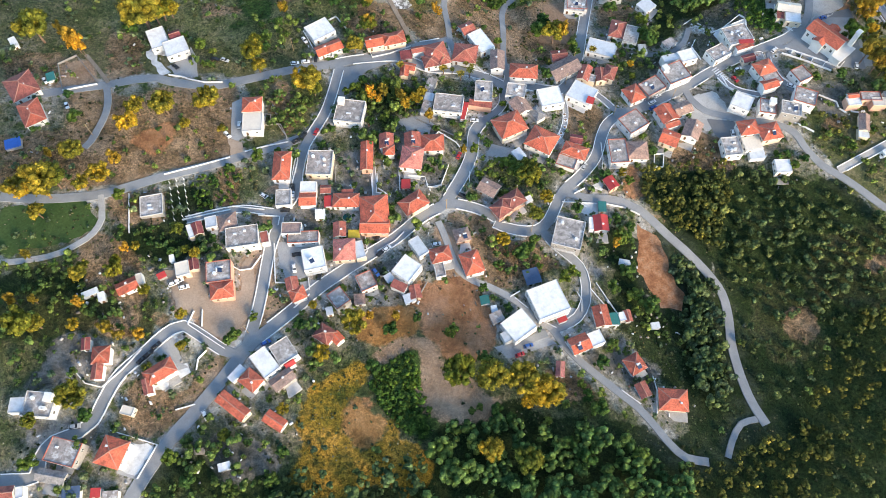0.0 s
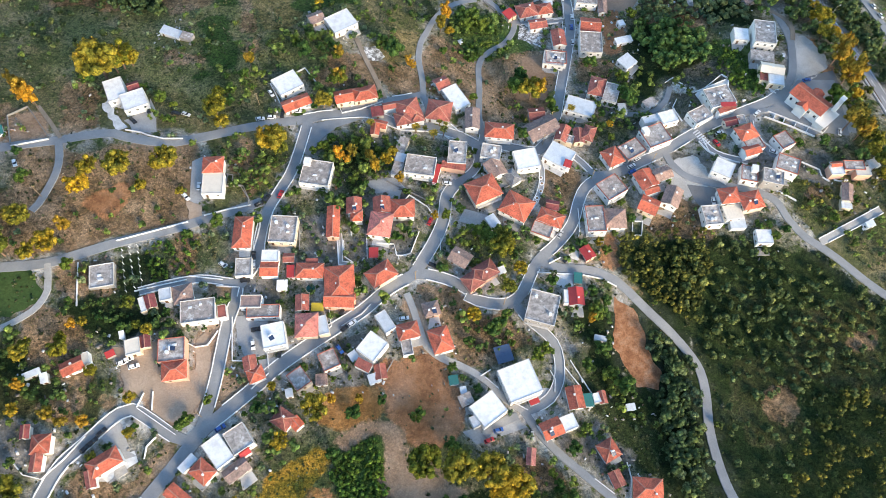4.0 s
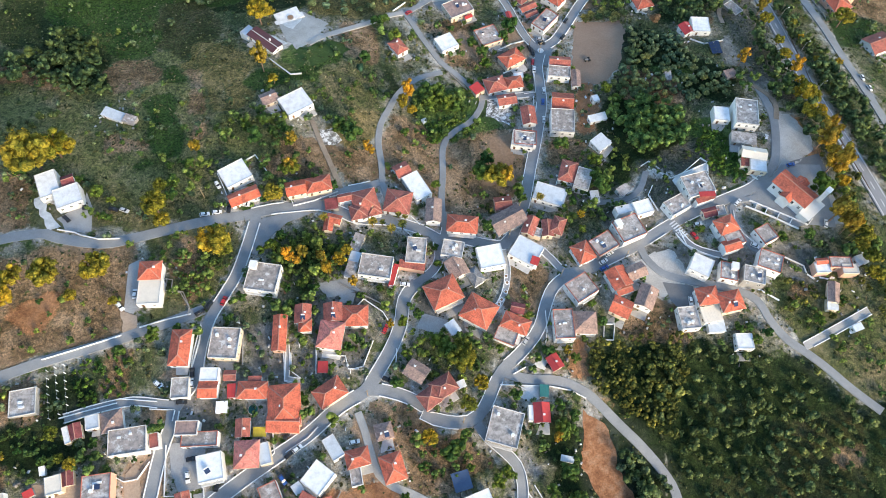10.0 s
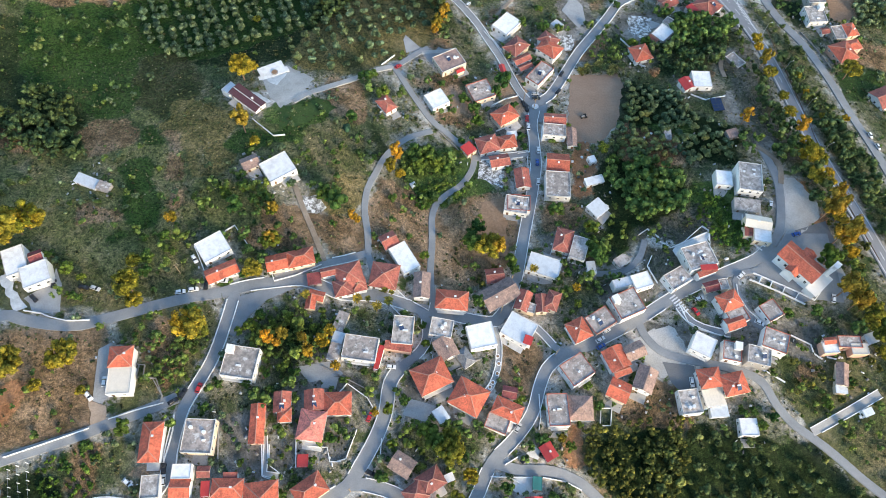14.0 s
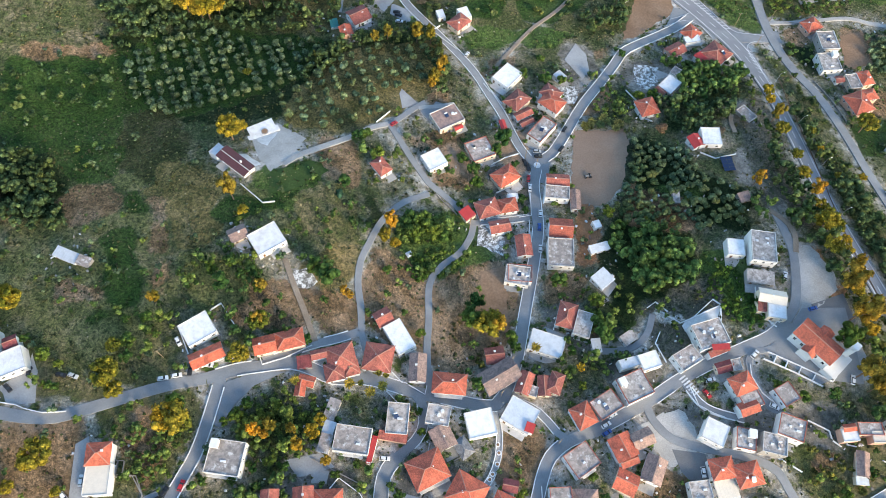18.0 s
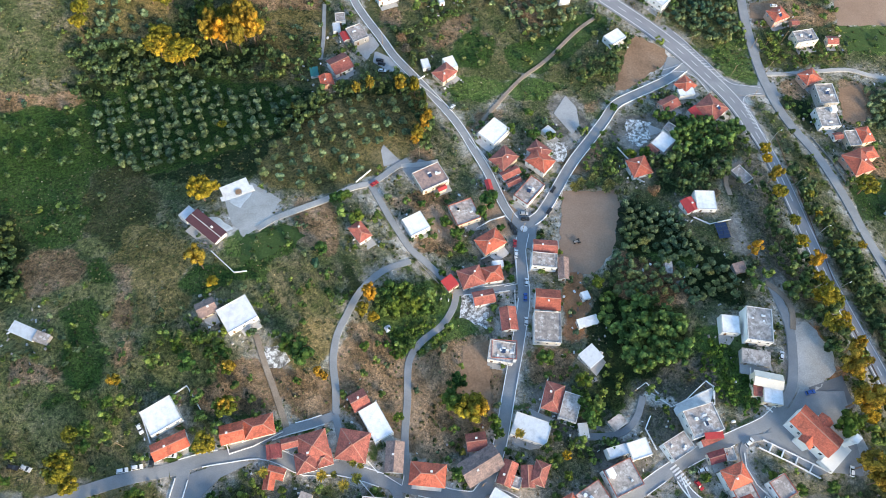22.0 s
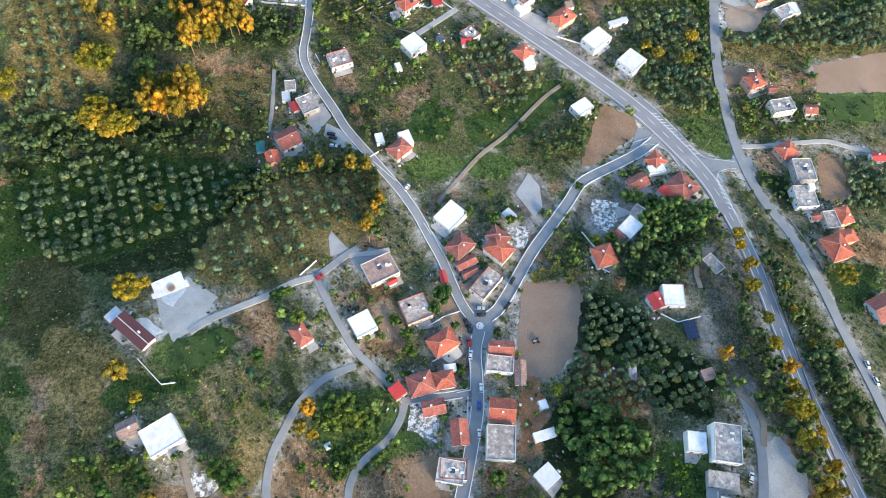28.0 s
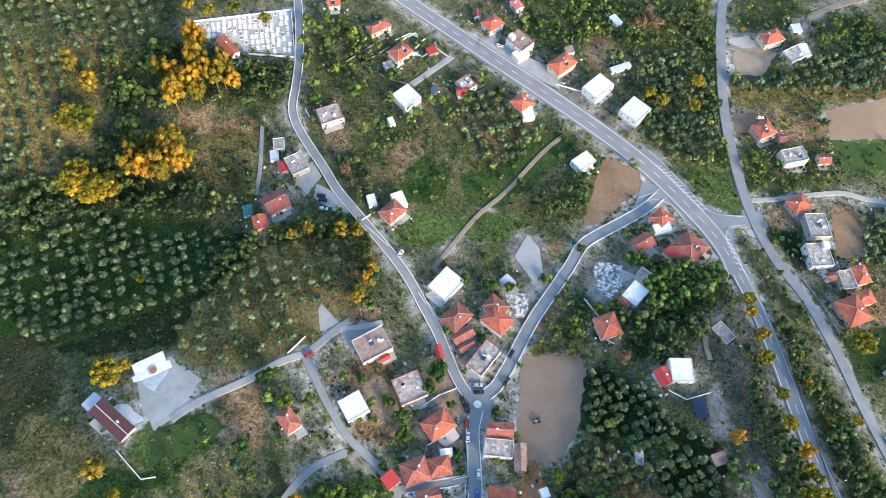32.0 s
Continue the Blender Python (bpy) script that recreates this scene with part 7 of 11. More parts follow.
yard_wall("w", 0.9, [(30.3, 110.9), (35.6, 106.6)])
yard_wall("w", 0.9, [(28.2, 111.3), (32.4, 114.1)])
yard_wall("w", 0.9, [(40.2, 101.8), (47.1, 98.4)])
yard_wall("w", 0.9, [(57.0, 115.5), (59.1, 111.8), (58.6, 106.1)])
yard_wall("w", 0.9, [(63.3, 117.2), (70.0, 108.6)])
yard_wall("w", 0.9, [(66.1, 120.0), (75.7, 103.9)])
yard_wall("w", 0.9, [(50.2, 92.4), (54.4, 86.0)])
yard_wall("w", 0.9, [(71.8, 72.8), (79.2, 67.2)])
yard_wall("w", 0.9, [(79.1, 82.8), (77.3, 78.3)])
yard_wall("w", 0.9, [(85.9, 79.4), (86.8, 73.5), (85.0, 62.8)])
yard_wall("s", 1.1, [(-180.2, 222.4), (-173.5, 228.6), (-158.8, 210.9)])
yard_wall("w", 1.1, [(-172.8, 204.9), (-158.6, 209.8)])
yard_wall("s", 1.0, [(-180.2, 222.4), (-172.8, 204.9)])
yard_wall("w", 0.9, [(-131.7, 150.2), (-128.3, 131.9)])
yard_wall("w", 0.8, [(-98.9, 60.3), (-92.2, 62.6)])
yard_wall("w", 0.9, [(4.5, 361.9), (11.0, 369.7)])
yard_wall("w", 0.9, [(30.9, 368.4), (42.7, 376.2)])
yard_wall("w", 0.9, [(32.0, 428.7), (35.9, 431.9)])
yard_wall("w", 0.9, [(33.4, 426.1), (44.7, 415.0)])
yard_wall("w", 0.9, [(58.4, 392.4), (61.9, 386.6)])
yard_wall("w", 0.9, [(62.4, 388.1), (67.6, 379.5)])
yard_wall("w", 0.9, [(62.6, 325.2), (71.0, 330.0)])
yard_wall("w", 0.9, [(60.8, 341.2), (67.5, 346.0), (75.0, 349.0)])
yard_wall("w", 0.9, [(78.9, 325.6), (78.6, 313.2), (72.7, 311.9)])
yard_wall("w", 0.9, [(86.0, 329.5), (84.7, 319.4)])
yard_wall("w", 0.9, [(77.4, 310.3), (77.0, 296.6)])
yard_wall("s", 0.9, [(34.4, 321.3), (45.3, 309.8)])
yard_wall("w", 0.9, [(132.9, 390.3), (138.4, 381.0)])
yard_wall("w", 0.9, [(138.4, 371.2), (143.1, 368.1)])
yard_wall("w", 0.9, [(162.0, 346.7), (168.5, 342.5), (179.0, 345.4)])
yard_wall("s", 0.9, [(238.7, 404.2), (244.8, 389.8), (248.4, 374.1)])
yard_wall("s", 0.9, [(233.2, 449.1), (257.0, 445.9)])
yard_wall("w", 0.9, [(-54.8, 321.0), (-43.3, 310.4), (-38.1, 311.3)])
yard_wall("w", 0.9, [(48.7, 541.6), (55.7, 547.2), (57.2, 545.7)])
yard_wall("w", 0.9, [(55.8, 536.1), (60.9, 543.5)])
yard_wall("w", 0.9, [(42.4, 526.2), (45.5, 521.0), (57.3, 533.4)])
yard_wall("s", 0.9, [(-82.5, 197.3), (-79.0, 197.0), (-78.9, 192.4), (-74.1, 191.9), (-70.8, 185.6)])
yard_wall("s", 0.9, [(-81.2, 196.9), (-81.2, 192.0), (-78.9, 192.4)])
yard_wall("w", 0.8, [(127.7, 263.3), (136.8, 256.1), (154.6, 263.7), (153.4, 256.4)])
yard_wall("w", 0.8, [(128.0, 252.5), (125.4, 247.5), (128.7, 239.0)])
yard_wall("w", 1.1, [(169.5, 242.7), (176.9, 238.8), (185.5, 234.3), (193.3, 230.1), (196.2, 233.4)])
yard_wall("w", 0.9, [(45.0, 541.1), (53.2, 546.8), (57.2, 544.3)])
yard_wall("w", 0.9, [(53.7, 532.6), (59.7, 530.3), (67.0, 537.4), (74.0, 531.0)])
yard_wall("w", 0.9, [(45.4, 524.4), (55.8, 533.2)])
yard_wall("w", 1.2, [(-65.5, 545.7), (-39.6, 551.1), (-11.8, 557.6), (-7.2, 525.9), (-31.3, 527.2)])
yard_wall("s", 0.8, [(29.2, 522.3), (42.7, 513.5), (54.5, 510.5)])
yard_wall("s", 0.9, [(18.8, 523.5), (41.9, 544.9)])
yard_wall("w", 0.8, [(131.3, 516.4), (147.6, 510.8)])
yard_wall("s", 0.8, [(91.3, 545.3), (89.6, 541.0), (94.2, 539.3)])
yard_wall("w", 1.0, [(167.4, 239.8), (178.7, 234.0), (188.9, 228.3)])
yard_wall("w", 1.0, [(172.7, 240.8), (171.0, 237.8)])
yard_wall("w", 1.0, [(176.9, 238.8), (175.2, 235.5)])
yard_wall("w", 1.0, [(181.8, 236.2), (180.2, 233.3)])
yard_wall("w", 1.0, [(187.3, 233.7), (185.0, 230.4)])
yard_wall("s", 0.9, [(27.7, 523.2), (42.1, 536.0)])
yard_wall("w", 0.8, [(0.4, 493.6), (4.4, 485.7)])

# ---- parked cars ----
car("black", -120.5, 229.6, 98)
car("black", -126.1, 222.8, -41)
car("black", -108.5, 228.5, -9)
car("silver", -104.0, 228.2, -19)
car("white", -71.0, 228.1, 12)
car("white", -66.1, 229.4, 12)
car("black", -61.4, 231.5, 90)
car("white", -67.8, 243.2, -56)
car("white", -54.9, 233.9, -3)
car("white", -92.2, 189.9, 93)
car("white", -96.6, 184.1, -45)
car("black", -66.4, 183.3, 36)
car("black", -63.4, 186.5, 64)
car("red", -57.9, 188.8, 74)
car("black", -65.7, 158.7, 95)
car("white", -65.3, 154.8, 97)
car("black", -67.8, 147.4, 6)
car("white", -77.1, 153.5, -36)
car("white", 14.7, 199.6, -3)
car("red", 7.2, 179.4, 68)
car("black", 8.7, 158.5, -23)
car("white", 104.3, 217.6, 30)
car("white", 101.5, 213.7, 30)
car("blue", 101.5, 210.7, 30)
car("silver", 65.1, 176.7, 58)
car("black", 67.3, 164.9, 43)
car("black", 74.9, 166.0, -28)
car("white", 164.1, 241.6, 43)
car("black", 156.8, 237.8, -70)
car("white", 145.1, 231.5, 14)
car("red", 142.9, 225.9, -57)
car("white", 168.4, 220.4, -28)
car("blue", 192.0, 261.3, 14)
car("white", 201.5, 230.9, 73)
car("white", 184.0, 276.7, 69)
car("white", 137.7, 196.0, -86)
car("gray", 106.8, 267.5, 21)
car("blue", 81.9, 306.5, 86)
car("white", 82.9, 314.0, 86)
car("red", 78.6, 334.0, 84)
car("black", 77.4, 343.4, -72)
car("black", 78.8, 340.5, -77)
car("silver", 83.7, 350.3, 1)
car("black", 84.2, 347.3, 6)
car("white", 79.0, 328.6, 84)
car("black", 98.5, 364.1, 60)
car("black", 95.8, 351.8, 56)
car("red", 13.0, 361.5, 43)
car("white", 50.2, 411.4, 61)
car("black", 12.1, 442.1, -6)
car("black", 13.1, 439.7, -12)
car("white", 13.7, 434.8, -6)
car("white", 251.4, 326.1, -85)
car("white", 252.7, 318.4, -78)
car("black", 219.0, 506.8, 77)
car("white", 81.5, 294.8, 84)
car("white", -103.5, 109.3, 21)
car("white", -107.7, 110.5, 27)
car("white", -106.0, 111.9, 27)
car("silver", -132.6, 53.3, 12)
car("white", -88.0, 58.5, -55)
car("blue", -69.4, 87.5, 36)
car("black", -61.1, 126.7, 15)
car("white", -61.6, 120.2, -76)
car("black", -51.1, 117.4, 85)
car("white", -23.8, 131.1, 40)
car("black", -26.5, 128.9, 45)
car("black", -28.0, 136.3, 65)
car("white", -2.9, 134.1, 13)
car("blue", -28.1, 119.9, -50)
car("blue", 34.7, 89.9, 18)
car("red", 31.0, 85.9, 22)
car("silver", 48.0, 88.5, -85)
car("black", 83.9, 82.7, -67)
car("white", -168.1, 195.5, -61)
car("white", -182.4, 210.7, -54)
car("black", -114.1, 78.7, 54)
car("black", -112.1, 81.0, 49)
car("black", -109.8, 84.5, 49)
car("white", 238.6, 497.6, 0)
car("white", 136.0, 517.8, 31)
car("white", 101.8, 541.4, -16)
car("black", 102.8, 543.6, -16)
car("black", 168.7, 381.2, 62)

# ---- single works ----
church([(178.0, 248.2), (184.9, 254.8), (196.5, 242.1), (190.0, 233.7)])
cemetery([(-65.2, 545.8), (-41.3, 551.0), (-11.9, 557.7), (-7.7, 527.3), (-28.7, 528.8), (-44.4, 538.9), (-60.0, 534.5)])
painted_disc([(83.3, 342.1)])
zebra([(133.7, 233.1), (139.0, 225.5)])
lamp_post([(214.4, 398.8), (216.3, 366.8), (219.0, 338.6), (217.5, 308.2)])
lamp_post([(59.6, 563.6), (84.2, 547.6), (106.1, 527.8), (125.3, 516.0)])
utility_pole([(183.7, 465.6), (204.3, 445.6), (211.7, 428.1), (166.5, 482.0), (169.4, 484.4), (238.6, 471.9)])
hatching([(180.0, 466.2), (185.9, 458.6), (191.5, 450.7), (199.0, 441.4)])
hatching([(207.0, 424.3), (207.8, 419.2), (208.6, 413.6), (209.8, 407.3)])
painted_line([(176.0, 475.4), (182.1, 468.3), (192.1, 453.8), (201.6, 440.1), (211.0, 438.2), (218.9, 437.5)])
painted_line([(218.5, 433.0), (211.9, 432.0), (207.4, 428.6), (207.0, 421.8), (209.0, 412.9), (212.3, 402.5)])
painted_line([(166.0, 446.2), (175.9, 450.7), (178.5, 452.5)])
painted_line([(162.9, 440.8), (174.5, 445.9), (183.1, 442.3), (188.6, 432.0)])
vine_trellis([(-114.1, 158.3), (-108.8, 141.0)])
vine_trellis([(-111.3, 159.4), (-106.0, 141.5)])
vine_trellis([(-116.6, 156.9), (-111.7, 139.2)])
solar_array([(169.8, 341.4), (175.2, 343.5), (176.3, 335.2), (170.9, 333.6)])
tarpaulin([(33.4, 122.7), (40.2, 125.2), (41.7, 118.5), (36.0, 115.6)])
round_pool([(-41.4, 145.3)])
pavilion([(-57.1, 355.7), (-46.8, 362.3), (-43.1, 356.5), (-53.2, 347.3)])
ground_tank([(22.1, 288.4)])
awning([(145.4, 243.1), (152.1, 246.0), (152.2, 243.8), (145.7, 240.2)])
utility_pole([(-72.5, 236.7), (60.2, 225.1), (1.5, 151.8), (-76.5, 91.4), (-152.9, 179.5), (81.9, 206.3), (38.8, 142.6)])
utility_pole([(0.2, 233.0), (65.2, 239.5), (111.1, 215.6), (49.4, 304.8), (82.4, 340.4)])
utility_pole([(77.6, 346.1), (34.0, 380.1), (12.9, 454.3), (225.1, 449.4), (219.7, 466.0), (99.7, 522.1)])
garden_machine([(107.3, 335.0)])
guard_rail([(218.6, 403.7), (218.7, 363.4), (218.2, 325.6), (218.8, 295.3), (222.6, 271.9), (227.4, 249.8)])
round_planter([(58.1, 205.6), (58.4, 202.5), (57.6, 198.2), (55.7, 194.5), (54.5, 192.5)])

# ---- planting plan ----
ZONES, TREES, COVERS, SHRUB_TREES = [], [], [], []


def zone(kind, spacing, poly):
    ZONES.append((kind, spacing, poly))


def cover(kind, poly):
    COVERS.append((kind, poly))


def shrub_trees(spots):
    SHRUB_TREES.extend(spots)


def trees(kind, spots):
    TREES.append((kind, spots))



kerbs()
trees("pine", [(-144.8, 252.1, 7.1), (-138.2, 256.5, 7.3), (-134.8, 258.8, 5.0), (-89.8, 227.9, 5.6), (-86.4, 221.9, 3.5), (-90.8, 240.2, 3.1), (-62.1, 211.3, 6.8), (-123.1, 193.3, 6.5), (-105.6, 197.5, 6.7), (-37.0, 251.1, 4.3), (-38.4, 266.6, 3.3), (-42.9, 237.5, 4.7), (-12.8, 208.6, 3.1), (-9.9, 213.4, 2.6), (56.0, 253.6, 6.9), (93.1, 237.0, 2.0), (-114.3, 186.7, 2.7), (-98.6, 185.5, 2.2), (38.0, 165.1, 5.4), (45.7, 157.2, 3.4), (40.6, 148.9, 3.4), (16.0, 292.4, 2.7), (-59.9, 210.0, 3.8), (38.2, 170.9, 4.1)])
cover("dull", [(-224, 269), (-76, 272), (-69, 230), (-102, 220), (-138, 218), (-157, 210), (-188, 245), (-210, 231)])
cover("soil", [(-210, 229), (-175, 229), (-158, 214), (-177, 208), (-201, 205)])
cover("soil", [(-164, 246), (-148, 246), (-138, 216), (-153, 213)])
cover("soil", [(-172, 209), (-154, 210), (-152, 183), (-156, 176), (-169, 187)])
cover("soil", [(-192, 178), (-165, 184), (-153, 173), (-141, 162), (-183, 147)])
cover("soil", [(-157, 203), (-101, 212), (-92, 207), (-94, 186), (-89, 174), (-111, 165), (-143, 153), (-157, 151), (-151, 173)])
cover("red", [(-140, 177), (-123, 190), (-115, 187), (-127, 172)])
cover("dull", [(-95, 221), (-61, 225), (-52, 217), (-63, 189), (-77, 181), (-89, 176), (-82, 198)])
cover("soil", [(-83, 215), (-70, 216), (-66, 190), (-73, 186)])
cover("dark", [(-140, 149), (-110, 159), (-93, 149), (-94, 128), (-119, 118), (-136, 130)])
cover("soil", [(-140, 149), (-117, 156), (-114, 138), (-135, 135)])
cover("soil", [(-176, 120), (-139, 132), (-120, 121), (-118, 96), (-157, 95), (-170, 99)])
cover("dull", [(-176, 120), (-151, 126), (-136, 117), (-150, 102), (-170, 99)])
cover("soil", [(-154, 111), (-119, 106), (-107, 97), (-110, 88), (-126, 87), (-150, 95)])
cover("pale", [(-114, 117), (-96, 119), (-93, 104), (-83, 108), (-83, 121), (-74, 129), (-71, 119), (-74, 92), (-85, 88), (-94, 91), (-98, 97), (-106, 101)])
cover("soil", [(-85, 147), (-69, 147), (-73, 137), (-82, 134)])
cover("pale", [(-77, 160), (-70, 162), (-68, 154), (-79, 153)])
cover("soil", [(-97, 166), (-91, 170), (-88, 150), (-96, 149)])
cover("soil", [(-119, 67), (-111, 78), (-105, 65), (-92, 72), (-90, 83), (-83, 81), (-84, 68), (-94, 55), (-109, 50), (-119, 56)])
cover("grey", [(-86, 53), (-58, 49), (-57, 38), (-60, 36), (-84, 37)])
cover("grey", [(-146, 86), (-133, 86), (-132, 67), (-156, 66), (-152, 77)])
cover("dull", [(-167, 85), (-151, 88), (-151, 69), (-161, 64)])
cover("dark", [(-109, 47), (-85, 45), (-82, 36), (-60, 36), (-59, 30), (-106, 29)])
cover("grey", [(-154, 56), (-124, 57), (-126, 45), (-145, 44)])
cover("soil", [(-70, 115), (-54, 103), (-70, 93), (-74, 95)])
cover("grey", [(-48, 181), (-32, 180), (-30, 158), (-46, 158)])
cover("grey", [(-29, 171), (-20, 171), (-20, 158), (-28, 157)])
cover("grey", [(-12, 198), (7, 196), (2, 184), (-9, 190)])
cover("soil", [(1, 153), (14, 150), (29, 142), (39, 137), (53, 131), (42, 119), (23, 116), (15, 127), (10, 133), (3, 142)])
cover("pale", [(-5, 143), (4, 144), (11, 125), (16, 116), (4, 109), (-6, 111), (-2, 124)])
cover("grey", [(-34, 123), (-20, 129), (-6, 117), (-10, 101), (-29, 106)])
cover("red", [(-33, 100), (-12, 101), (-6, 111), (12, 117), (23, 95), (25, 87), (4, 82), (-9, 84), (-11, 90), (-21, 81), (-29, 78)])
cover("pale", [(-29, 91), (-15, 96), (-5, 92), (-9, 86), (-19, 84), (-26, 79)])
cover("pale", [(-12, 89), (-3, 83), (1, 71), (12, 68), (36, 64), (39, 55), (14, 63), (3, 54), (-3, 56), (-9, 68)])
cover("gold", [(-48, 75), (-32, 81), (-27, 68), (-19, 54), (1, 40), (-17, 35), (-30, 39), (-55, 45), (-52, 59)])
cover("red", [(-40, 70), (-29, 72), (-18, 52), (-31, 54)])
cover("green", [(-28, 76), (-21, 82), (-11, 86), (-9, 68), (-1, 49), (-18, 57)])
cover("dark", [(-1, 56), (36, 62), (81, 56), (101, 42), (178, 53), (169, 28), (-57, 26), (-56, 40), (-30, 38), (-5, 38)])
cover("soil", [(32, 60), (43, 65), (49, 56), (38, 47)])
# shaded hill slope: its shade is painted as a near-black cover
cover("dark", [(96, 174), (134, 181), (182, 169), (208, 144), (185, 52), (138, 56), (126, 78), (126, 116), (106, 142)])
cover("green", [(131, 112), (153, 115), (145, 88), (129, 88)])
cover("pale", [(150, 110), (161, 113), (166, 100), (152, 97)])
cover("soil", [(156, 127), (167, 132), (169, 117), (157, 114)])
cover("grey", [(193, 139), (207, 139), (204, 123), (193, 126)])
cover("soil", [(92, 160), (107, 151), (125, 136), (116, 136), (94, 151)])
cover("grey", [(114, 220), (142, 223), (141, 206), (120, 206)])
cover("soil", [(111, 197), (136, 193), (137, 178), (105, 179)])
cover("red", [(85, 181), (94, 180), (90, 164), (83, 164)])
cover("dull", [(170, 211), (211, 208), (206, 179), (175, 189)])
cover("soil", [(180, 209), (193, 205), (190, 188), (179, 194)])
cover("soil", [(25, 266), (51, 256), (50, 236), (30, 238)])
cover("grey", [(51, 252), (66, 257), (60, 225), (49, 225)])
cover("soil", [(60, 218), (78, 211), (71, 188), (57, 191)])
cover("grey", [(64, 139), (68, 128), (75, 121), (68, 120), (58, 130)])
cover("dark", [(70, 150), (88, 143), (91, 122), (97, 111), (122, 108), (121, 85), (125, 63), (100, 67), (87, 93), (75, 98)])
cover("grey", [(59, 84), (75, 95), (88, 86), (88, 71), (74, 73)])
cover("soil", [(91, 106), (100, 97), (93, 86), (87, 91)])
cover("deep", [(-216, 384), (-133, 403), (-119, 355), (-115, 317), (-139, 325), (-150, 344), (-183, 340)])
cover("deep", [(-159, 380), (-125, 377), (-115, 329), (-137, 319), (-154, 348)])
cover("deep", [(-190, 366), (-157, 372), (-151, 340), (-183, 340)])
cover("soil", [(-177, 320), (-159, 314), (-144, 307), (-147, 292), (-169, 297)])
cover("soil", [(-134, 319), (-113, 325), (-110, 299), (-116, 284), (-127, 294)])
cover("dark", [(-175, 339), (-145, 336), (-134, 317), (-130, 296), (-147, 301), (-165, 315)])
cover("dull", [(-124, 370), (-94, 364), (-84, 321), (-111, 324)])
cover("soil", [(-108, 369), (-94, 364), (-94, 359), (-107, 363)])
cover("soil", [(-95, 316), (-83, 315), (-78, 299), (-79, 274), (-86, 274), (-94, 297)])
cover("tan", [(-86, 330), (-64, 323), (-60, 306), (-77, 292), (-83, 310)])
cover("dull", [(-115, 329), (-96, 320), (-88, 271), (-100, 270)])
cover("green", [(-63, 315), (-47, 317), (-45, 301), (-68, 285), (-74, 290)])
cover("soil", [(-136, 267), (-97, 266), (-82, 250), (-94, 244), (-122, 252), (-135, 257)])
cover("green", [(-55, 319), (-22, 334), (-21, 321), (-41, 310)])
cover("pale", [(-44, 325), (-33, 327), (-31, 318), (-41, 314)])
cover("soil", [(-76, 271), (-42, 275), (-26, 268), (-20, 248), (-42, 252), (-68, 253)])
cover("pale", [(-31, 273), (-24, 274), (-13, 246), (-18, 245)])
cover("soil", [(-24, 268), (-2, 272), (2, 250), (-10, 249)])
cover("soil", [(8, 292), (17, 288), (22, 274), (31, 275), (32, 246), (14, 245), (5, 259), (2, 274)])
cover("green", [(17, 290), (49, 297), (49, 290), (34, 277), (24, 274)])
cover("deep", [(-32, 331), (1, 323), (10, 307), (-0, 289), (-23, 290), (-28, 313)])
cover("soil", [(17, 356), (49, 361), (51, 327), (37, 332)])
cover("soil", [(34, 279), (50, 290), (67, 286), (68, 254), (46, 234), (35, 242)])
cover("soil", [(90, 282), (105, 281), (96, 264), (81, 264)])
cover("soil", [(100, 364), (99, 318), (96, 316), (96, 348)])
cover("dark", [(131, 361), (179, 324), (174, 301), (148, 302), (112, 306), (122, 325)])
cover("green", [(137, 330), (160, 324), (144, 307), (129, 316)])
cover("dark", [(109, 306), (151, 302), (147, 275), (129, 259), (111, 254), (106, 283)])
cover("green", [(151, 289), (167, 282), (173, 254), (162, 252), (150, 270)])
cover("grey", [(173, 332), (198, 393), (204, 369), (210, 305), (187, 309), (182, 324)])
cover("grey", [(187, 288), (206, 273), (184, 259)])
cover("red", [(195, 303), (199, 301), (209, 266), (205, 264)])
cover("grey", [(99, 402), (114, 412), (122, 398), (105, 385)])
cover("dark", [(-134, 412), (-84, 420), (-14, 417), (26, 419), (-13, 405), (-35, 381), (-66, 362), (-113, 363)])
cover("tan", [(-35, 383), (-4, 405), (28, 410), (27, 383), (-8, 357), (-28, 355)])
cover("dull", [(-57, 455), (-17, 450), (-17, 415), (-55, 421)])
cover("soil", [(-165, 410), (-138, 410), (-128, 390), (-161, 392)])
cover("deep", [(-161, 391), (-125, 389), (-103, 364), (-122, 337), (-142, 330)])
cover("soil", [(-139, 322), (-114, 319), (-102, 297), (-127, 292)])
cover("tan", [(-101, 323), (-68, 327), (-67, 308), (-75, 297), (-86, 297)])
cover("soil", [(-97, 316), (-85, 313), (-78, 287), (-85, 284)])
cover("green", [(-49, 335), (-18, 336), (-19, 314), (-43, 310)])
cover("soil", [(4, 290), (19, 282), (29, 277), (30, 252), (10, 262)])
cover("soil", [(37, 282), (71, 290), (68, 250), (37, 249)])
cover("soil", [(27, 383), (44, 385), (44, 375), (30, 373)])
cover("soil", [(103, 419), (116, 418), (132, 427), (117, 398), (108, 399)])
cover("soil", [(-98, 433), (-82, 433), (-81, 413), (-89, 413)])
cover("green", [(-63, 429), (-45, 426), (-45, 417), (-62, 416)])
cover("dark", [(-146, 423), (-45, 428), (-9, 417), (32, 426), (22, 417), (-6, 390), (-37, 363), (-129, 364)])
cover("tan", [(-32, 385), (2, 414), (37, 426), (38, 397), (22, 376), (-6, 356), (-24, 354)])
cover("soil", [(0, 514), (19, 513), (26, 499), (6, 500)])
cover("soil", [(9, 486), (23, 492), (40, 488), (44, 480), (33, 471), (19, 467)])
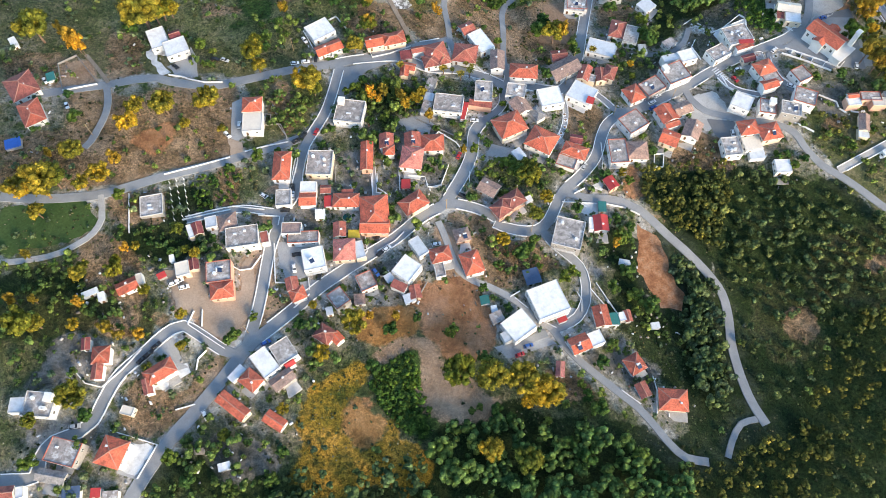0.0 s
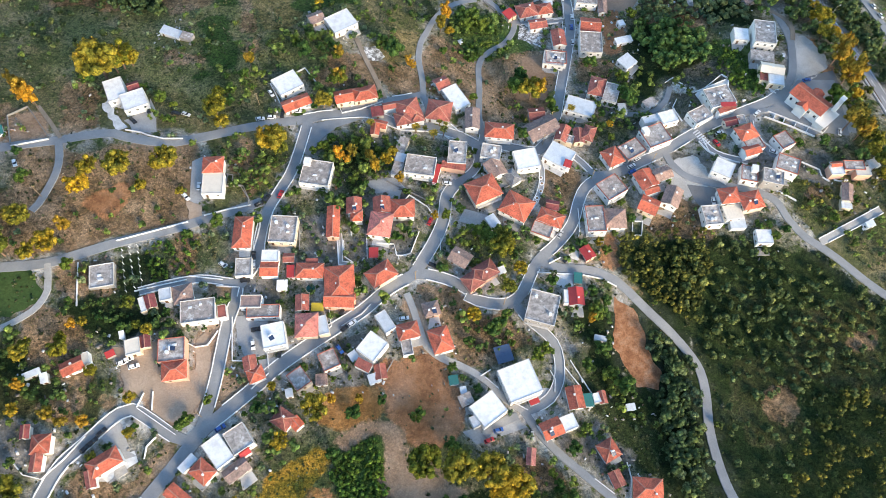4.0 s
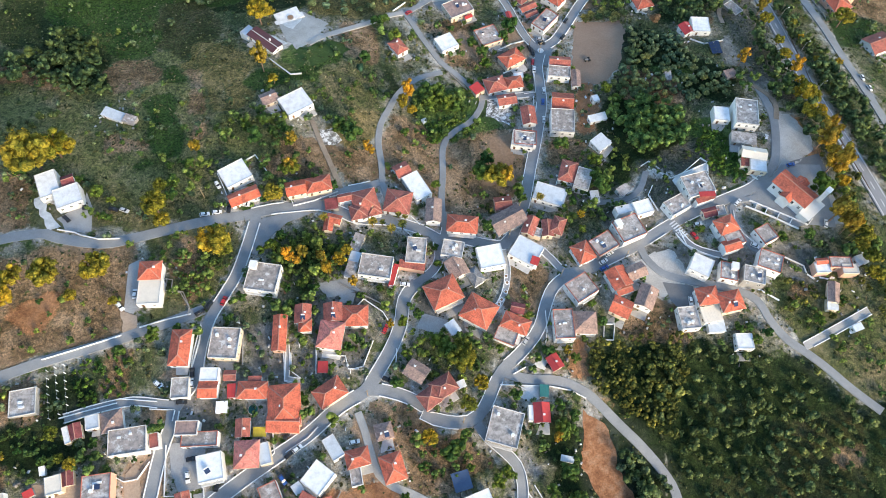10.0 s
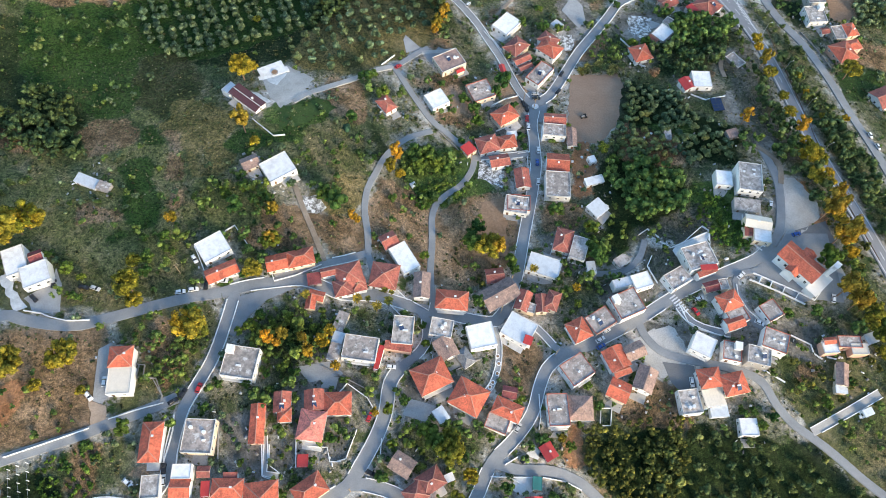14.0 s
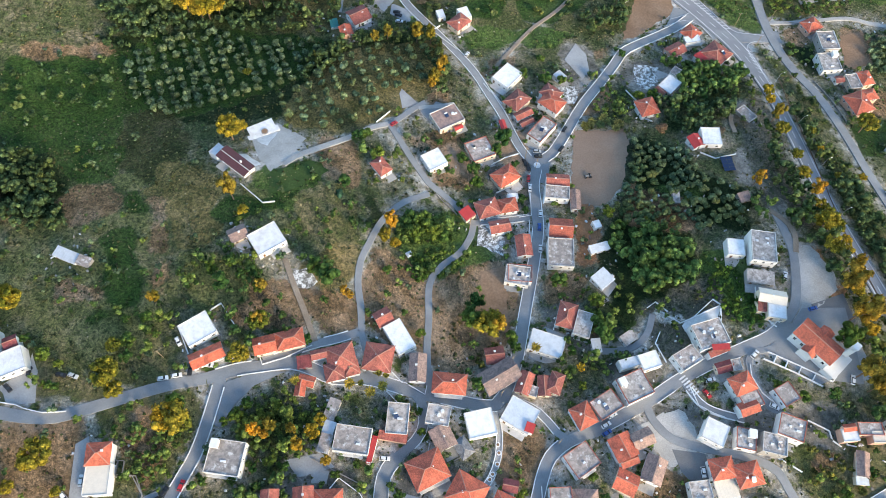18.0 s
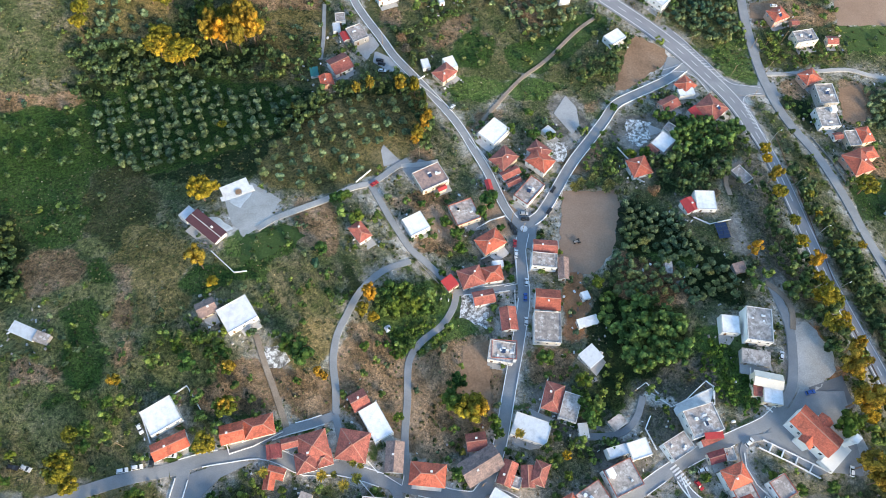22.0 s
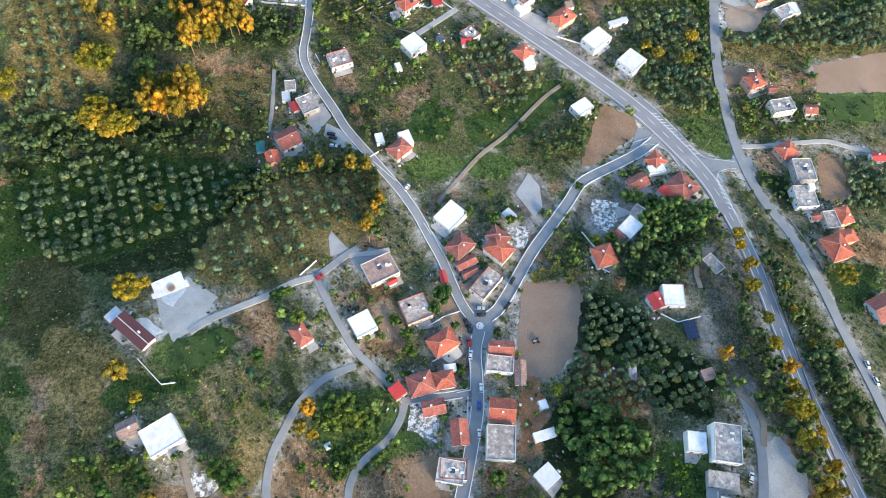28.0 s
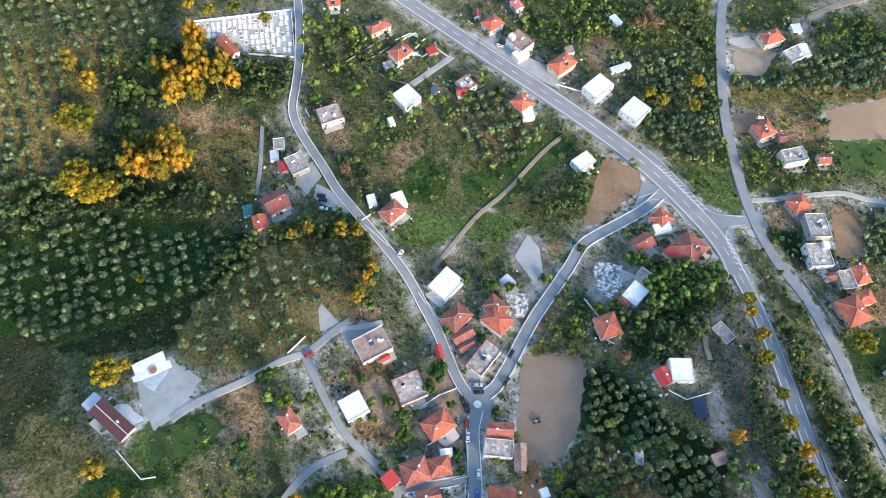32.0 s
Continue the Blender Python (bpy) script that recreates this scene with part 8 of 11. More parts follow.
cover("pale", [(44, 461), (56, 475), (59, 472), (52, 463), (44, 458)])
cover("pale", [(66, 471), (69, 472), (79, 460), (76, 459)])
cover("soil", [(58, 493), (105, 509), (122, 495), (95, 474), (69, 476)])
cover("green", [(44, 475), (121, 479), (102, 450), (69, 418), (48, 417)])
cover("soil", [(53, 400), (74, 415), (111, 458), (115, 461), (117, 458), (74, 409), (58, 395)])
cover("grey", [(91, 544), (103, 537), (125, 532), (136, 517), (158, 495), (169, 483), (151, 486), (123, 504), (100, 524)])
cover("dull", [(173, 542), (218, 547), (211, 466), (190, 465), (172, 485)])
cover("green", [(224, 572), (230, 572), (218, 508), (220, 466), (217, 439), (203, 442), (187, 465), (209, 469)])
cover("soil", [(232, 537), (257, 535), (240, 529), (231, 529)])
cover("dull", [(232, 535), (331, 545), (321, 513), (228, 514)])
cover("soil", [(223, 501), (257, 505), (276, 494), (271, 484), (241, 487)])
cover("green", [(273, 485), (314, 488), (308, 464), (271, 467)])
cover("soil", [(227, 443), (244, 443), (248, 434), (236, 433)])
cover("soil", [(265, 444), (281, 444), (276, 419), (264, 419)])
cover("dark", [(226, 433), (247, 431), (245, 402), (236, 411)])
cover("tan", [(-184, 285), (-103, 283), (-85, 268), (-136, 265), (-178, 269)])
cover("deep", [(-206, 351), (-124, 363), (-112, 316), (-136, 317), (-201, 333)])
cover("grey", [(90, 545), (98, 551), (108, 541), (125, 532), (138, 525), (134, 511), (118, 519), (103, 532)])
cover("soil", [(-199, 228), (-183, 228), (-176, 213), (-187, 209)])
cover("green", [(-181, 141), (-151, 147), (-142, 134), (-163, 123), (-176, 120)])
cover("soil", [(226, 501), (262, 501), (253, 487), (226, 483)])
cover("grey", [(9, 364), (14, 368), (25, 374), (31, 369), (20, 363)])
cover("soil", [(26, 345), (37, 356), (56, 348), (50, 325), (34, 329)])
cover("soil", [(-23, 358), (-1, 342), (-4, 316), (-21, 334)])
cover("green", [(-26, 330), (1, 316), (7, 288), (-16, 281)])
cover("dull", [(-3, 542), (45, 546), (41, 478), (18, 478), (-1, 509)])
cover("grey", [(132, 412), (150, 415), (160, 406), (155, 389), (135, 389)])
cover("green", [(153, 293), (174, 292), (173, 255), (166, 251), (155, 264)])
cover("soil", [(84, 281), (97, 279), (93, 265), (82, 265)])
cover("grey", [(102, 421), (120, 422), (119, 399), (105, 398)])
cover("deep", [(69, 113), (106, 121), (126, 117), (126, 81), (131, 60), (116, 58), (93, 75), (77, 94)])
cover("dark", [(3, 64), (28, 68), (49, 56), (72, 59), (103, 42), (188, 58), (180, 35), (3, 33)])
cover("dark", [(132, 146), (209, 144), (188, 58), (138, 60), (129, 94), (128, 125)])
cover("pale", [(-182, 225), (-168, 229), (-157, 210), (-173, 206)])
cover("soil", [(38, 78), (52, 81), (64, 70), (50, 65)])
cover("pale", [(151, 111), (160, 113), (164, 101), (152, 99)])
cover("deep", [(132, 116), (160, 117), (170, 106), (155, 68), (136, 60), (126, 75)])
cover("pale", [(151, 110), (159, 112), (163, 101), (152, 99)])
cover("tan", [(-95, 301), (-58, 308), (-57, 293), (-80, 281), (-92, 281)])
cover("pale", [(34, 349), (42, 355), (53, 347), (47, 331), (37, 333)])
cover("soil", [(102, 385), (122, 398), (127, 385), (107, 372)])
cover("grey", [(81, 267), (102, 267), (102, 248), (80, 249)])
cover("grey", [(58, 346), (81, 348), (76, 314), (60, 317)])
cover("grey", [(104, 240), (122, 248), (140, 250), (125, 231), (107, 226)])
cover("grey", [(26, 205), (47, 197), (57, 181), (30, 174), (20, 185)])
cover("grey", [(-70, 160), (-56, 160), (-49, 130), (-70, 129)])
cover("grey", [(-25, 192), (-1, 191), (-1, 163), (-21, 159)])
cover("grey", [(119, 266), (150, 266), (142, 240), (118, 239)])
cover("grey", [(148, 223), (195, 221), (193, 205), (167, 206), (149, 210)])
cover("red", [(101, 325), (110, 322), (107, 286), (96, 287)])
cover("soil", [(125, 331), (151, 318), (153, 300), (122, 305)])
cover("pale", [(66, 365), (84, 360), (77, 334), (67, 338)])
cover("green", [(86, 462), (144, 481), (131, 442), (99, 421), (78, 419)])
cover("green", [(75, 483), (127, 479), (102, 447), (74, 427)])
cover("dull", [(109, 587), (229, 591), (217, 543), (173, 542), (139, 553)])
cover("soil", [(152, 554), (168, 550), (159, 533), (149, 525)])
cover("dull", [(223, 483), (277, 484), (271, 457), (225, 451)])
cover("dull", [(172, 196), (224, 196), (214, 143), (193, 160), (178, 182)])
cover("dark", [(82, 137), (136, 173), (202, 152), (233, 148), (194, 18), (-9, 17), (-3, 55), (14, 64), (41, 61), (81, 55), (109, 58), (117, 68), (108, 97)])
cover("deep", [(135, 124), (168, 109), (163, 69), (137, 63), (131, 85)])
cover("soil", [(149, 109), (160, 108), (157, 99), (149, 100)])
cover("meadow", [(-189, 303), (-126, 299), (-95, 286), (-75, 279), (-73, 248), (-93, 234), (-119, 243), (-170, 251)])
cover("soil", [(-193, 315), (-177, 315), (-166, 306), (-188, 299)])
cover("tan", [(-132, 290), (-97, 294), (-80, 275), (-96, 250), (-119, 263)])
cover("soil", [(-96, 315), (-80, 310), (-75, 271), (-82, 271)])
cover("dull", [(129, 173), (154, 166), (150, 154), (133, 154)])
cover("soil", [(160, 154), (176, 154), (179, 140), (163, 140)])
cover("deep", [(119, 172), (155, 177), (183, 173), (213, 142), (205, 99), (169, 104), (131, 117), (120, 144)])
cover("dull", [(173, 163), (194, 149), (186, 140), (173, 149)])
cover("meadow", [(-137, 328), (-101, 331), (-83, 310), (-82, 295), (-89, 284), (-115, 293)])
cover("tan", [(-101, 316), (-80, 330), (-60, 323), (-59, 295), (-78, 287)])
cover("dull", [(-164, 567), (-73, 576), (-82, 538), (-106, 489), (-123, 483), (-123, 468), (-137, 445)])
cover("soil", [(-129, 532), (-101, 532), (-94, 524), (-113, 520)])
cover("soil", [(-59, 487), (-28, 490), (-26, 480), (-55, 481)])
cover("tan", [(-58, 479), (-23, 480), (-21, 446), (-39, 437), (-54, 450)])
cover("moss", [(-135, 411), (-111, 427), (-86, 433), (-30, 427), (-28, 412), (-33, 395), (-56, 381), (-79, 372), (-104, 365), (-125, 375)])
cover("tan", [(-24, 406), (-4, 418), (28, 418), (30, 389), (25, 380), (6, 366), (-8, 361), (-31, 356), (-45, 366), (-32, 391)])
cover("green", [(-46, 327), (-29, 335), (-17, 326), (-35, 315), (-46, 318)])
cover("green", [(16, 311), (47, 313), (62, 306), (57, 287), (35, 283), (18, 286)])
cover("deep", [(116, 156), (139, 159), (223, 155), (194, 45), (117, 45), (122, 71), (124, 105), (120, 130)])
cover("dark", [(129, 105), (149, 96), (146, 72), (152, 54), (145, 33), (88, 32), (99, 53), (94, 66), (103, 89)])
cover("moor", [(168, 146), (204, 150), (203, 105), (181, 111), (164, 118)])
cover("moor", [(142, 126), (164, 118), (170, 103), (157, 86), (138, 91), (135, 110)])
cover("soil", [(150, 110), (163, 113), (165, 103), (157, 98), (150, 102)])
cover("soil", [(191, 136), (202, 138), (201, 128), (191, 125)])
cover("red", [(-16, 114), (-11, 118), (10, 119), (16, 107), (24, 88), (12, 86), (3, 84), (-4, 87), (-9, 95)])
cover("pale", [(-31, 86), (-24, 80), (-10, 89), (-8, 77), (-5, 63), (1, 56), (15, 58), (25, 67), (14, 71), (3, 79), (-2, 87), (-11, 95), (-23, 91)])
cover("rust", [(-34, 94), (-31, 103), (-24, 107), (-14, 105), (-7, 102), (-9, 95), (-23, 91), (-30, 88)])
cover("gold", [(-54, 32), (-54, 52), (-50, 62), (-45, 73), (-39, 81), (-33, 76), (-30, 67), (-23, 60), (-15, 53), (-9, 45), (-7, 32)])
cover("rust", [(-38, 69), (-31, 68), (-24, 59), (-22, 49), (-32, 47), (-38, 57)])
cover("moss", [(-157, 404), (-133, 408), (-115, 352), (-109, 327), (-132, 324)])
cover("soil", [(-132, 324), (-112, 322), (-102, 300), (-119, 291)])
cover("moss", [(-113, 323), (-94, 311), (-87, 283), (-94, 274), (-104, 292), (-103, 305)])
cover("meadow", [(-119, 290), (-94, 274), (-83, 272), (-72, 235), (-99, 231)])
cover("moss", [(-113, 273), (-97, 271), (-90, 252), (-105, 250)])
cover("tan", [(-95, 310), (-81, 324), (-67, 317), (-63, 304), (-76, 285), (-84, 285)])
cover("soil", [(-96, 316), (-87, 312), (-85, 298), (-91, 298)])
cover("soil", [(-89, 295), (-84, 295), (-76, 263), (-82, 263)])
cover("meadow", [(-69, 322), (-35, 317), (-9, 324), (7, 310), (-16, 288), (-32, 297), (-55, 298)])
cover("tan", [(-26, 283), (-1, 296), (3, 275), (-14, 270), (-23, 274)])
cover("moss", [(-45, 331), (-24, 337), (-18, 326), (-35, 317), (-43, 319)])
cover("meadow", [(-76, 286), (-48, 284), (-41, 260), (-67, 257)])
cover("dull", [(-12, 538), (43, 544), (134, 483), (152, 473), (148, 436), (8, 430), (2, 516)])
cover("tan", [(20, 499), (37, 488), (42, 481), (32, 483), (23, 486)])
cover("tan", [(66, 486), (93, 511), (110, 497), (125, 488), (108, 465), (93, 464), (82, 480)])
cover("soil", [(80, 490), (95, 495), (104, 473), (92, 472)])
cover("moss", [(93, 462), (125, 488), (140, 480), (107, 443), (92, 437), (78, 442), (82, 459)])
cover("moss", [(47, 451), (64, 473), (74, 458), (69, 440), (49, 439)])
cover("soil", [(62, 480), (47, 468), (40, 457), (45, 452), (53, 464), (64, 476)])
cover("soil", [(67, 469), (76, 460), (74, 456), (66, 466)])
cover("soil", [(11, 486), (21, 482), (21, 468), (14, 466)])
cover("tan", [(-159, 521), (-84, 533), (-96, 500), (-105, 485), (-108, 456), (-144, 447)])
cover("soil", [(-130, 500), (-118, 500), (-118, 493), (-127, 492)])
cover("tan", [(-54, 479), (-14, 482), (-13, 447), (-39, 449), (-56, 452)])
cover("soil", [(-122, 493), (-101, 493), (-76, 492), (-47, 496), (-45, 492), (-75, 489), (-100, 490), (-122, 490)])
cover("soil", [(-66, 486), (-43, 487), (-20, 484), (-19, 481), (-43, 483), (-66, 482)])
cover("dull", [(216, 425), (225, 420), (232, 394), (237, 369), (229, 368), (225, 393), (219, 410)])
cover("heath", [(184, 378), (207, 392), (207, 361), (205, 338), (208, 309), (205, 297), (195, 313), (188, 333), (184, 354)])
cover("tan", [(228, 521), (323, 528), (318, 509), (279, 508), (262, 500), (226, 507)])
cover("soil", [(273, 400), (300, 402), (292, 380), (265, 381)])
cover("moss", [(251, 375), (280, 379), (273, 360), (248, 350)])
cover("moss", [(214, 556), (225, 556), (223, 501), (221, 457), (215, 456), (214, 488), (214, 514)])
cover("moss", [(-189, 412), (-179, 399), (-169, 403), (-136, 407), (-126, 383), (-114, 331), (-129, 324), (-142, 328), (-146, 341), (-171, 341)])
cover("soil", [(-181, 406), (-138, 418), (-134, 408), (-168, 399)])
cover("moor", [(-123, 369), (-96, 372), (-80, 340), (-93, 315), (-113, 333)])
cover("tan", [(-95, 335), (-75, 332), (-60, 315), (-80, 305), (-93, 315)])
cover("soil", [(-128, 321), (-115, 325), (-106, 308), (-121, 303)])
cover("meadow", [(-146, 292), (-96, 307), (-79, 300), (-80, 263), (-75, 254), (-93, 256), (-119, 255), (-135, 262)])
cover("meadow", [(-176, 280), (-146, 292), (-137, 270), (-162, 270)])
cover("soil", [(-122, 270), (-99, 268), (-99, 258), (-116, 259)])
cover("deep", [(-174, 115), (-148, 115), (-139, 105), (-158, 101), (-171, 101)])
cover("moor", [(-171, 101), (-139, 105), (-109, 97), (-116, 87), (-147, 88), (-167, 85)])
cover("soil", [(-136, 95), (-118, 96), (-112, 90), (-130, 88)])
cover("heath", [(125, 267), (155, 277), (156, 257), (131, 240), (120, 245)])
cover("rubble", [(129, 264), (138, 261), (135, 253), (127, 256)])
cover("rubble", [(120, 245), (126, 248), (129, 241), (122, 238)])
cover("soil", [(-86, 277), (-85, 282), (-80, 273), (-77, 264), (-74, 254), (-76, 254), (-79, 264), (-83, 271)])
cover("soil", [(-91, 294), (-89, 308), (-84, 306), (-82, 290), (-85, 284)])
cover("moss", [(-111, 297), (-95, 297), (-87, 265), (-90, 258), (-101, 265)])
cover("moss", [(-67, 310), (-21, 319), (-20, 312), (-59, 299)])
cover("dull", [(-31, 315), (-2, 317), (1, 292), (-27, 294)])
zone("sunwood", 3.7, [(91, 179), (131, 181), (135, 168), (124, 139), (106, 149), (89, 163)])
zone("garden", 3.2, [(-43, 219), (-23, 226), (-9, 224), (-10, 202), (-25, 195), (-39, 200)])
zone("garden", 4.2, [(12, 184), (30, 180), (46, 176), (56, 174), (45, 164), (38, 153), (24, 166), (13, 171)])
zone("garden", 5, [(19, 141), (43, 137), (52, 124), (43, 123), (21, 122)])
zone("hedge", 3.4, [(-108, 160), (-91, 167), (-88, 147), (-104, 142)])
zone("garden", 6, [(-186, 117), (-141, 116), (-108, 103), (-115, 87), (-141, 86), (-175, 76)])
zone("garden", 6.5, [(-160, 115), (-138, 129), (-119, 120), (-104, 136), (-113, 137), (-136, 134)])
zone("garden", 9, [(-152, 175), (-116, 197), (-92, 186), (-88, 169), (-139, 155)])
zone("olive", 4.4, [(131, 355), (153, 349), (161, 332), (176, 324), (174, 305), (147, 301), (124, 304), (118, 317), (125, 333)])
zone("bigwood", 5.6, [(111, 304), (147, 301), (146, 277), (132, 268), (116, 279)])
zone("wood", 4.6, [(149, 390), (187, 392), (188, 372), (158, 359), (145, 367)])
zone("olive", 4.6, [(174, 538), (210, 543), (217, 514), (211, 465), (193, 467), (173, 486)])
zone("wood", 4.4, [(213, 390), (225, 377), (236, 335), (245, 277), (235, 250), (219, 287), (211, 334)])
zone("wood", 4.8, [(202, 383), (204, 338), (211, 302), (218, 265), (207, 256), (198, 292), (191, 328)])
zone("olive", 6, [(231, 533), (329, 543), (320, 513), (227, 514)])
zone("garden", 3.9, [(130, 604), (234, 608), (217, 543), (173, 542), (160, 569)])
zone("garden", 3.8, [(17, 308), (49, 312), (49, 290), (31, 275), (18, 280)])
zone("garden", 5, [(98, 282), (118, 279), (127, 252), (104, 246)])
zone("garden", 4.8, [(229, 484), (271, 466), (268, 451), (225, 452)])
zone("olive", 4.6, [(278, 440), (304, 441), (296, 411), (271, 414)])
zone("bigwood", 5.6, [(161, 414), (197, 406), (186, 386), (161, 388), (149, 410)])
zone("garden", 4.5, [(131, 408), (143, 383), (118, 365), (110, 382)])
zone("garden", 4.5, [(143, 595), (179, 597), (164, 552), (142, 547)])
zone("garden", 6.5, [(-73, 246), (-41, 263), (-24, 257), (-40, 237), (-71, 228)])
zone("garden", 4.6, [(-94, 223), (-70, 217), (-59, 205), (-72, 185), (-79, 203)])
zone("garden", 4.4, [(-81, 197), (-59, 211), (-48, 199), (-57, 180)])
zone("garden", 4.2, [(-51, 99), (-33, 105), (-41, 81), (-48, 67), (-53, 78)])
zone("hedge", 2.6, [(18, 287), (49, 296), (48, 289), (34, 277), (24, 275)])
zone("hedge", 2.8, [(151, 286), (166, 280), (171, 254), (161, 252), (150, 269)])
zone("reedbed", 2.4, [(104, 364), (127, 369), (135, 360), (123, 361)])
zone("reedbed", 2.8, [(222, 566), (229, 570), (220, 529), (216, 505), (217, 472), (211, 470), (211, 507)])
zone("reedbed", 2.8, [(199, 574), (222, 575), (217, 543), (203, 553)])
zone("garden", 6, [(227, 529), (276, 525), (267, 514), (227, 514)])
zone("garden", 4.5, [(277, 571), (335, 570), (326, 543), (284, 533)])
zone("garden", 5, [(93, 264), (104, 265), (107, 250), (94, 247)])
zone("sunwood", 5, [(51, 238), (60, 268), (64, 253), (59, 238)])
zone("sunwood", 5, [(201, 273), (229, 276), (215, 229), (208, 232), (209, 257)])
zone("garden", 4.2, [(102, 584), (168, 587), (167, 552), (138, 543), (116, 550)])
zone("sunwood", 5, [(211, 240), (231, 215), (223, 179), (209, 207)])
zone("garden", 5, [(56, 276), (62, 266), (52, 242), (44, 244), (47, 268)])
zone("garden", 4.5, [(86, 270), (105, 273), (110, 252), (101, 240), (84, 253)])
zone("garden", 4, [(-47, 217), (-6, 217), (9, 209), (-5, 198), (-33, 201)])
zone("garden", 5, [(-127, 138), (-103, 131), (-86, 123), (-115, 118)])
zone("sunwood", 6.5, [(174, 206), (207, 202), (205, 181), (178, 187)])
zone("garden", 5, [(221, 478), (275, 481), (271, 462), (247, 459), (227, 450)])
zone("garden", 6, [(237, 575), (280, 580), (268, 560), (234, 553)])
zone("garden", 5, [(226, 432), (245, 428), (244, 408), (233, 416)])
zone("garden", 5.5, [(173, 195), (215, 193), (215, 156), (184, 172)])
zone("loose", 6.0, [(120, 178), (154, 176), (183, 172), (213, 141), (204, 99), (168, 104), (131, 117), (121, 139), (110, 153)])
zone("sunwood", 5.5, [(111, 54), (140, 57), (154, 50), (149, 28), (87, 27), (87, 39)])
zone("wood", 4.8, [(104, 138), (111, 130), (118, 112), (117, 87), (116, 67), (108, 63), (102, 74), (102, 96), (100, 112)])
zone("garden", 4.8, [(72, 142), (85, 145), (85, 127), (90, 116), (102, 111), (102, 86), (90, 96), (81, 105), (75, 121)])
zone("garden", 6.5, [(49, 84), (67, 73), (81, 57), (56, 56), (43, 60)])
zone("bigwood", 6.2, [(-3, 54), (14, 61), (38, 57), (60, 55), (86, 47), (98, 41), (85, 18), (-9, 17)])
zone("wood", 5.0, [(-58, 39), (-30, 41), (-5, 46), (-7, 19), (-60, 19)])
zone("loose", 7.5, [(154, 43), (179, 39), (172, 18), (145, 18)])
zone("garden", 5.5, [(-101, 47), (-84, 58), (-63, 48), (-59, 30), (-62, 21), (-105, 20)])
zone("garden", 6.5, [(-166, 85), (-154, 88), (-144, 86), (-140, 75), (-150, 70), (-163, 74)])
zone("garden", 6, [(-167, 113), (-136, 117), (-115, 110), (-107, 97), (-126, 89), (-158, 101)])
zone("olive", 6.4, [(-163, 566), (-72, 575), (-70, 560), (-82, 537), (-99, 521), (-113, 521), (-123, 532), (-155, 531)])
zone("olive", 7.0, [(-154, 528), (-123, 522), (-121, 505), (-108, 491), (-122, 483), (-122, 467), (-137, 447)])
zone("olive", 7.5, [(-141, 464), (-120, 471), (-101, 464), (-86, 449), (-85, 431), (-113, 420), (-133, 424)])
zone("wood", 5.0, [(-112, 515), (-92, 527), (-73, 532), (-43, 525), (-33, 518), (-37, 498), (-68, 494), (-92, 489), (-109, 500)])
zone("wood", 4.6, [(-43, 523), (-8, 522), (-8, 498), (-31, 495), (-38, 505)])
zone("wood", 5.0, [(-99, 479), (-79, 472), (-82, 443), (-101, 448), (-99, 467)])
zone("olive", 5.9, [(-130, 411), (-111, 425), (-86, 431), (-57, 422), (-32, 425), (-27, 411), (-33, 396), (-56, 382), (-79, 373), (-104, 366), (-120, 378)])
zone("olive", 7.2, [(-24, 406), (-4, 417), (28, 417), (30, 389), (25, 380), (7, 365), (-7, 360), (-21, 354), (-31, 357), (-45, 366), (-47, 378), (-32, 391)])
zone("wood", 4.4, [(-35, 386), (-36, 406), (-21, 416), (-5, 429), (25, 434), (42, 421), (37, 383), (31, 383), (30, 417), (-1, 420), (-17, 407), (-26, 392)])
zone("wood", 5.6, [(-148, 453), (-116, 452), (-84, 449), (-49, 460), (-22, 456), (-19, 431), (-58, 428), (-86, 434), (-113, 426), (-138, 407)])
zone("wood", 4.4, [(-193, 318), (-172, 328), (-145, 319), (-127, 300), (-135, 292), (-159, 301), (-189, 304)])
zone("loose", 6, [(-186, 296), (-155, 297), (-146, 277), (-161, 269), (-175, 264)])
zone("loose", 5.8, [(116, 156), (138, 159), (205, 155), (200, 125), (182, 115), (164, 126), (141, 123), (133, 135)])
zone("loose", 7.5, [(133, 120), (164, 126), (182, 115), (163, 93), (149, 76), (140, 60), (129, 76), (128, 95)])
zone("sunwood", 6.4, [(165, 93), (181, 110), (198, 115), (214, 114), (194, 45), (147, 45), (144, 60)])
zone("olive", 4.6, [(100, 134), (114, 132), (122, 115), (120, 90), (122, 73), (108, 66), (104, 84), (103, 104), (105, 111), (100, 124)])
zone("hedge", 2.0, [(-12, 87), (-9, 74), (-5, 63), (-6, 51), (-15, 54), (-23, 63), (-28, 72), (-27, 77), (-17, 85)])
zone("garden", 9, [(-106, 262), (-84, 271), (-72, 250), (-75, 237), (-97, 238)])
zone("garden", 8, [(-70, 272), (-46, 277), (-39, 260), (-55, 259), (-66, 255)])
zone("garden", 9, [(-34, 306), (-7, 313), (3, 299), (-13, 288), (-29, 292)])
zone("loose", 4.8, [(-18, 537), (30, 541), (38, 526), (27, 507), (2, 516)])
zone("olive", 5.6, [(66, 485), (93, 510), (110, 496), (125, 488), (108, 465), (93, 463), (82, 479)])
zone("loose", 8, [(93, 461), (125, 488), (140, 479), (107, 442), (92, 439), (78, 447), (82, 458)])
zone("loose", 8, [(47, 450), (63, 472), (74, 458), (69, 440), (49, 439)])
zone("garden", 3.6, [(24, 462), (41, 476), (58, 482), (56, 477), (27, 460)])
zone("wood", 5.0, [(114, 443), (151, 470), (148, 439), (115, 431)])
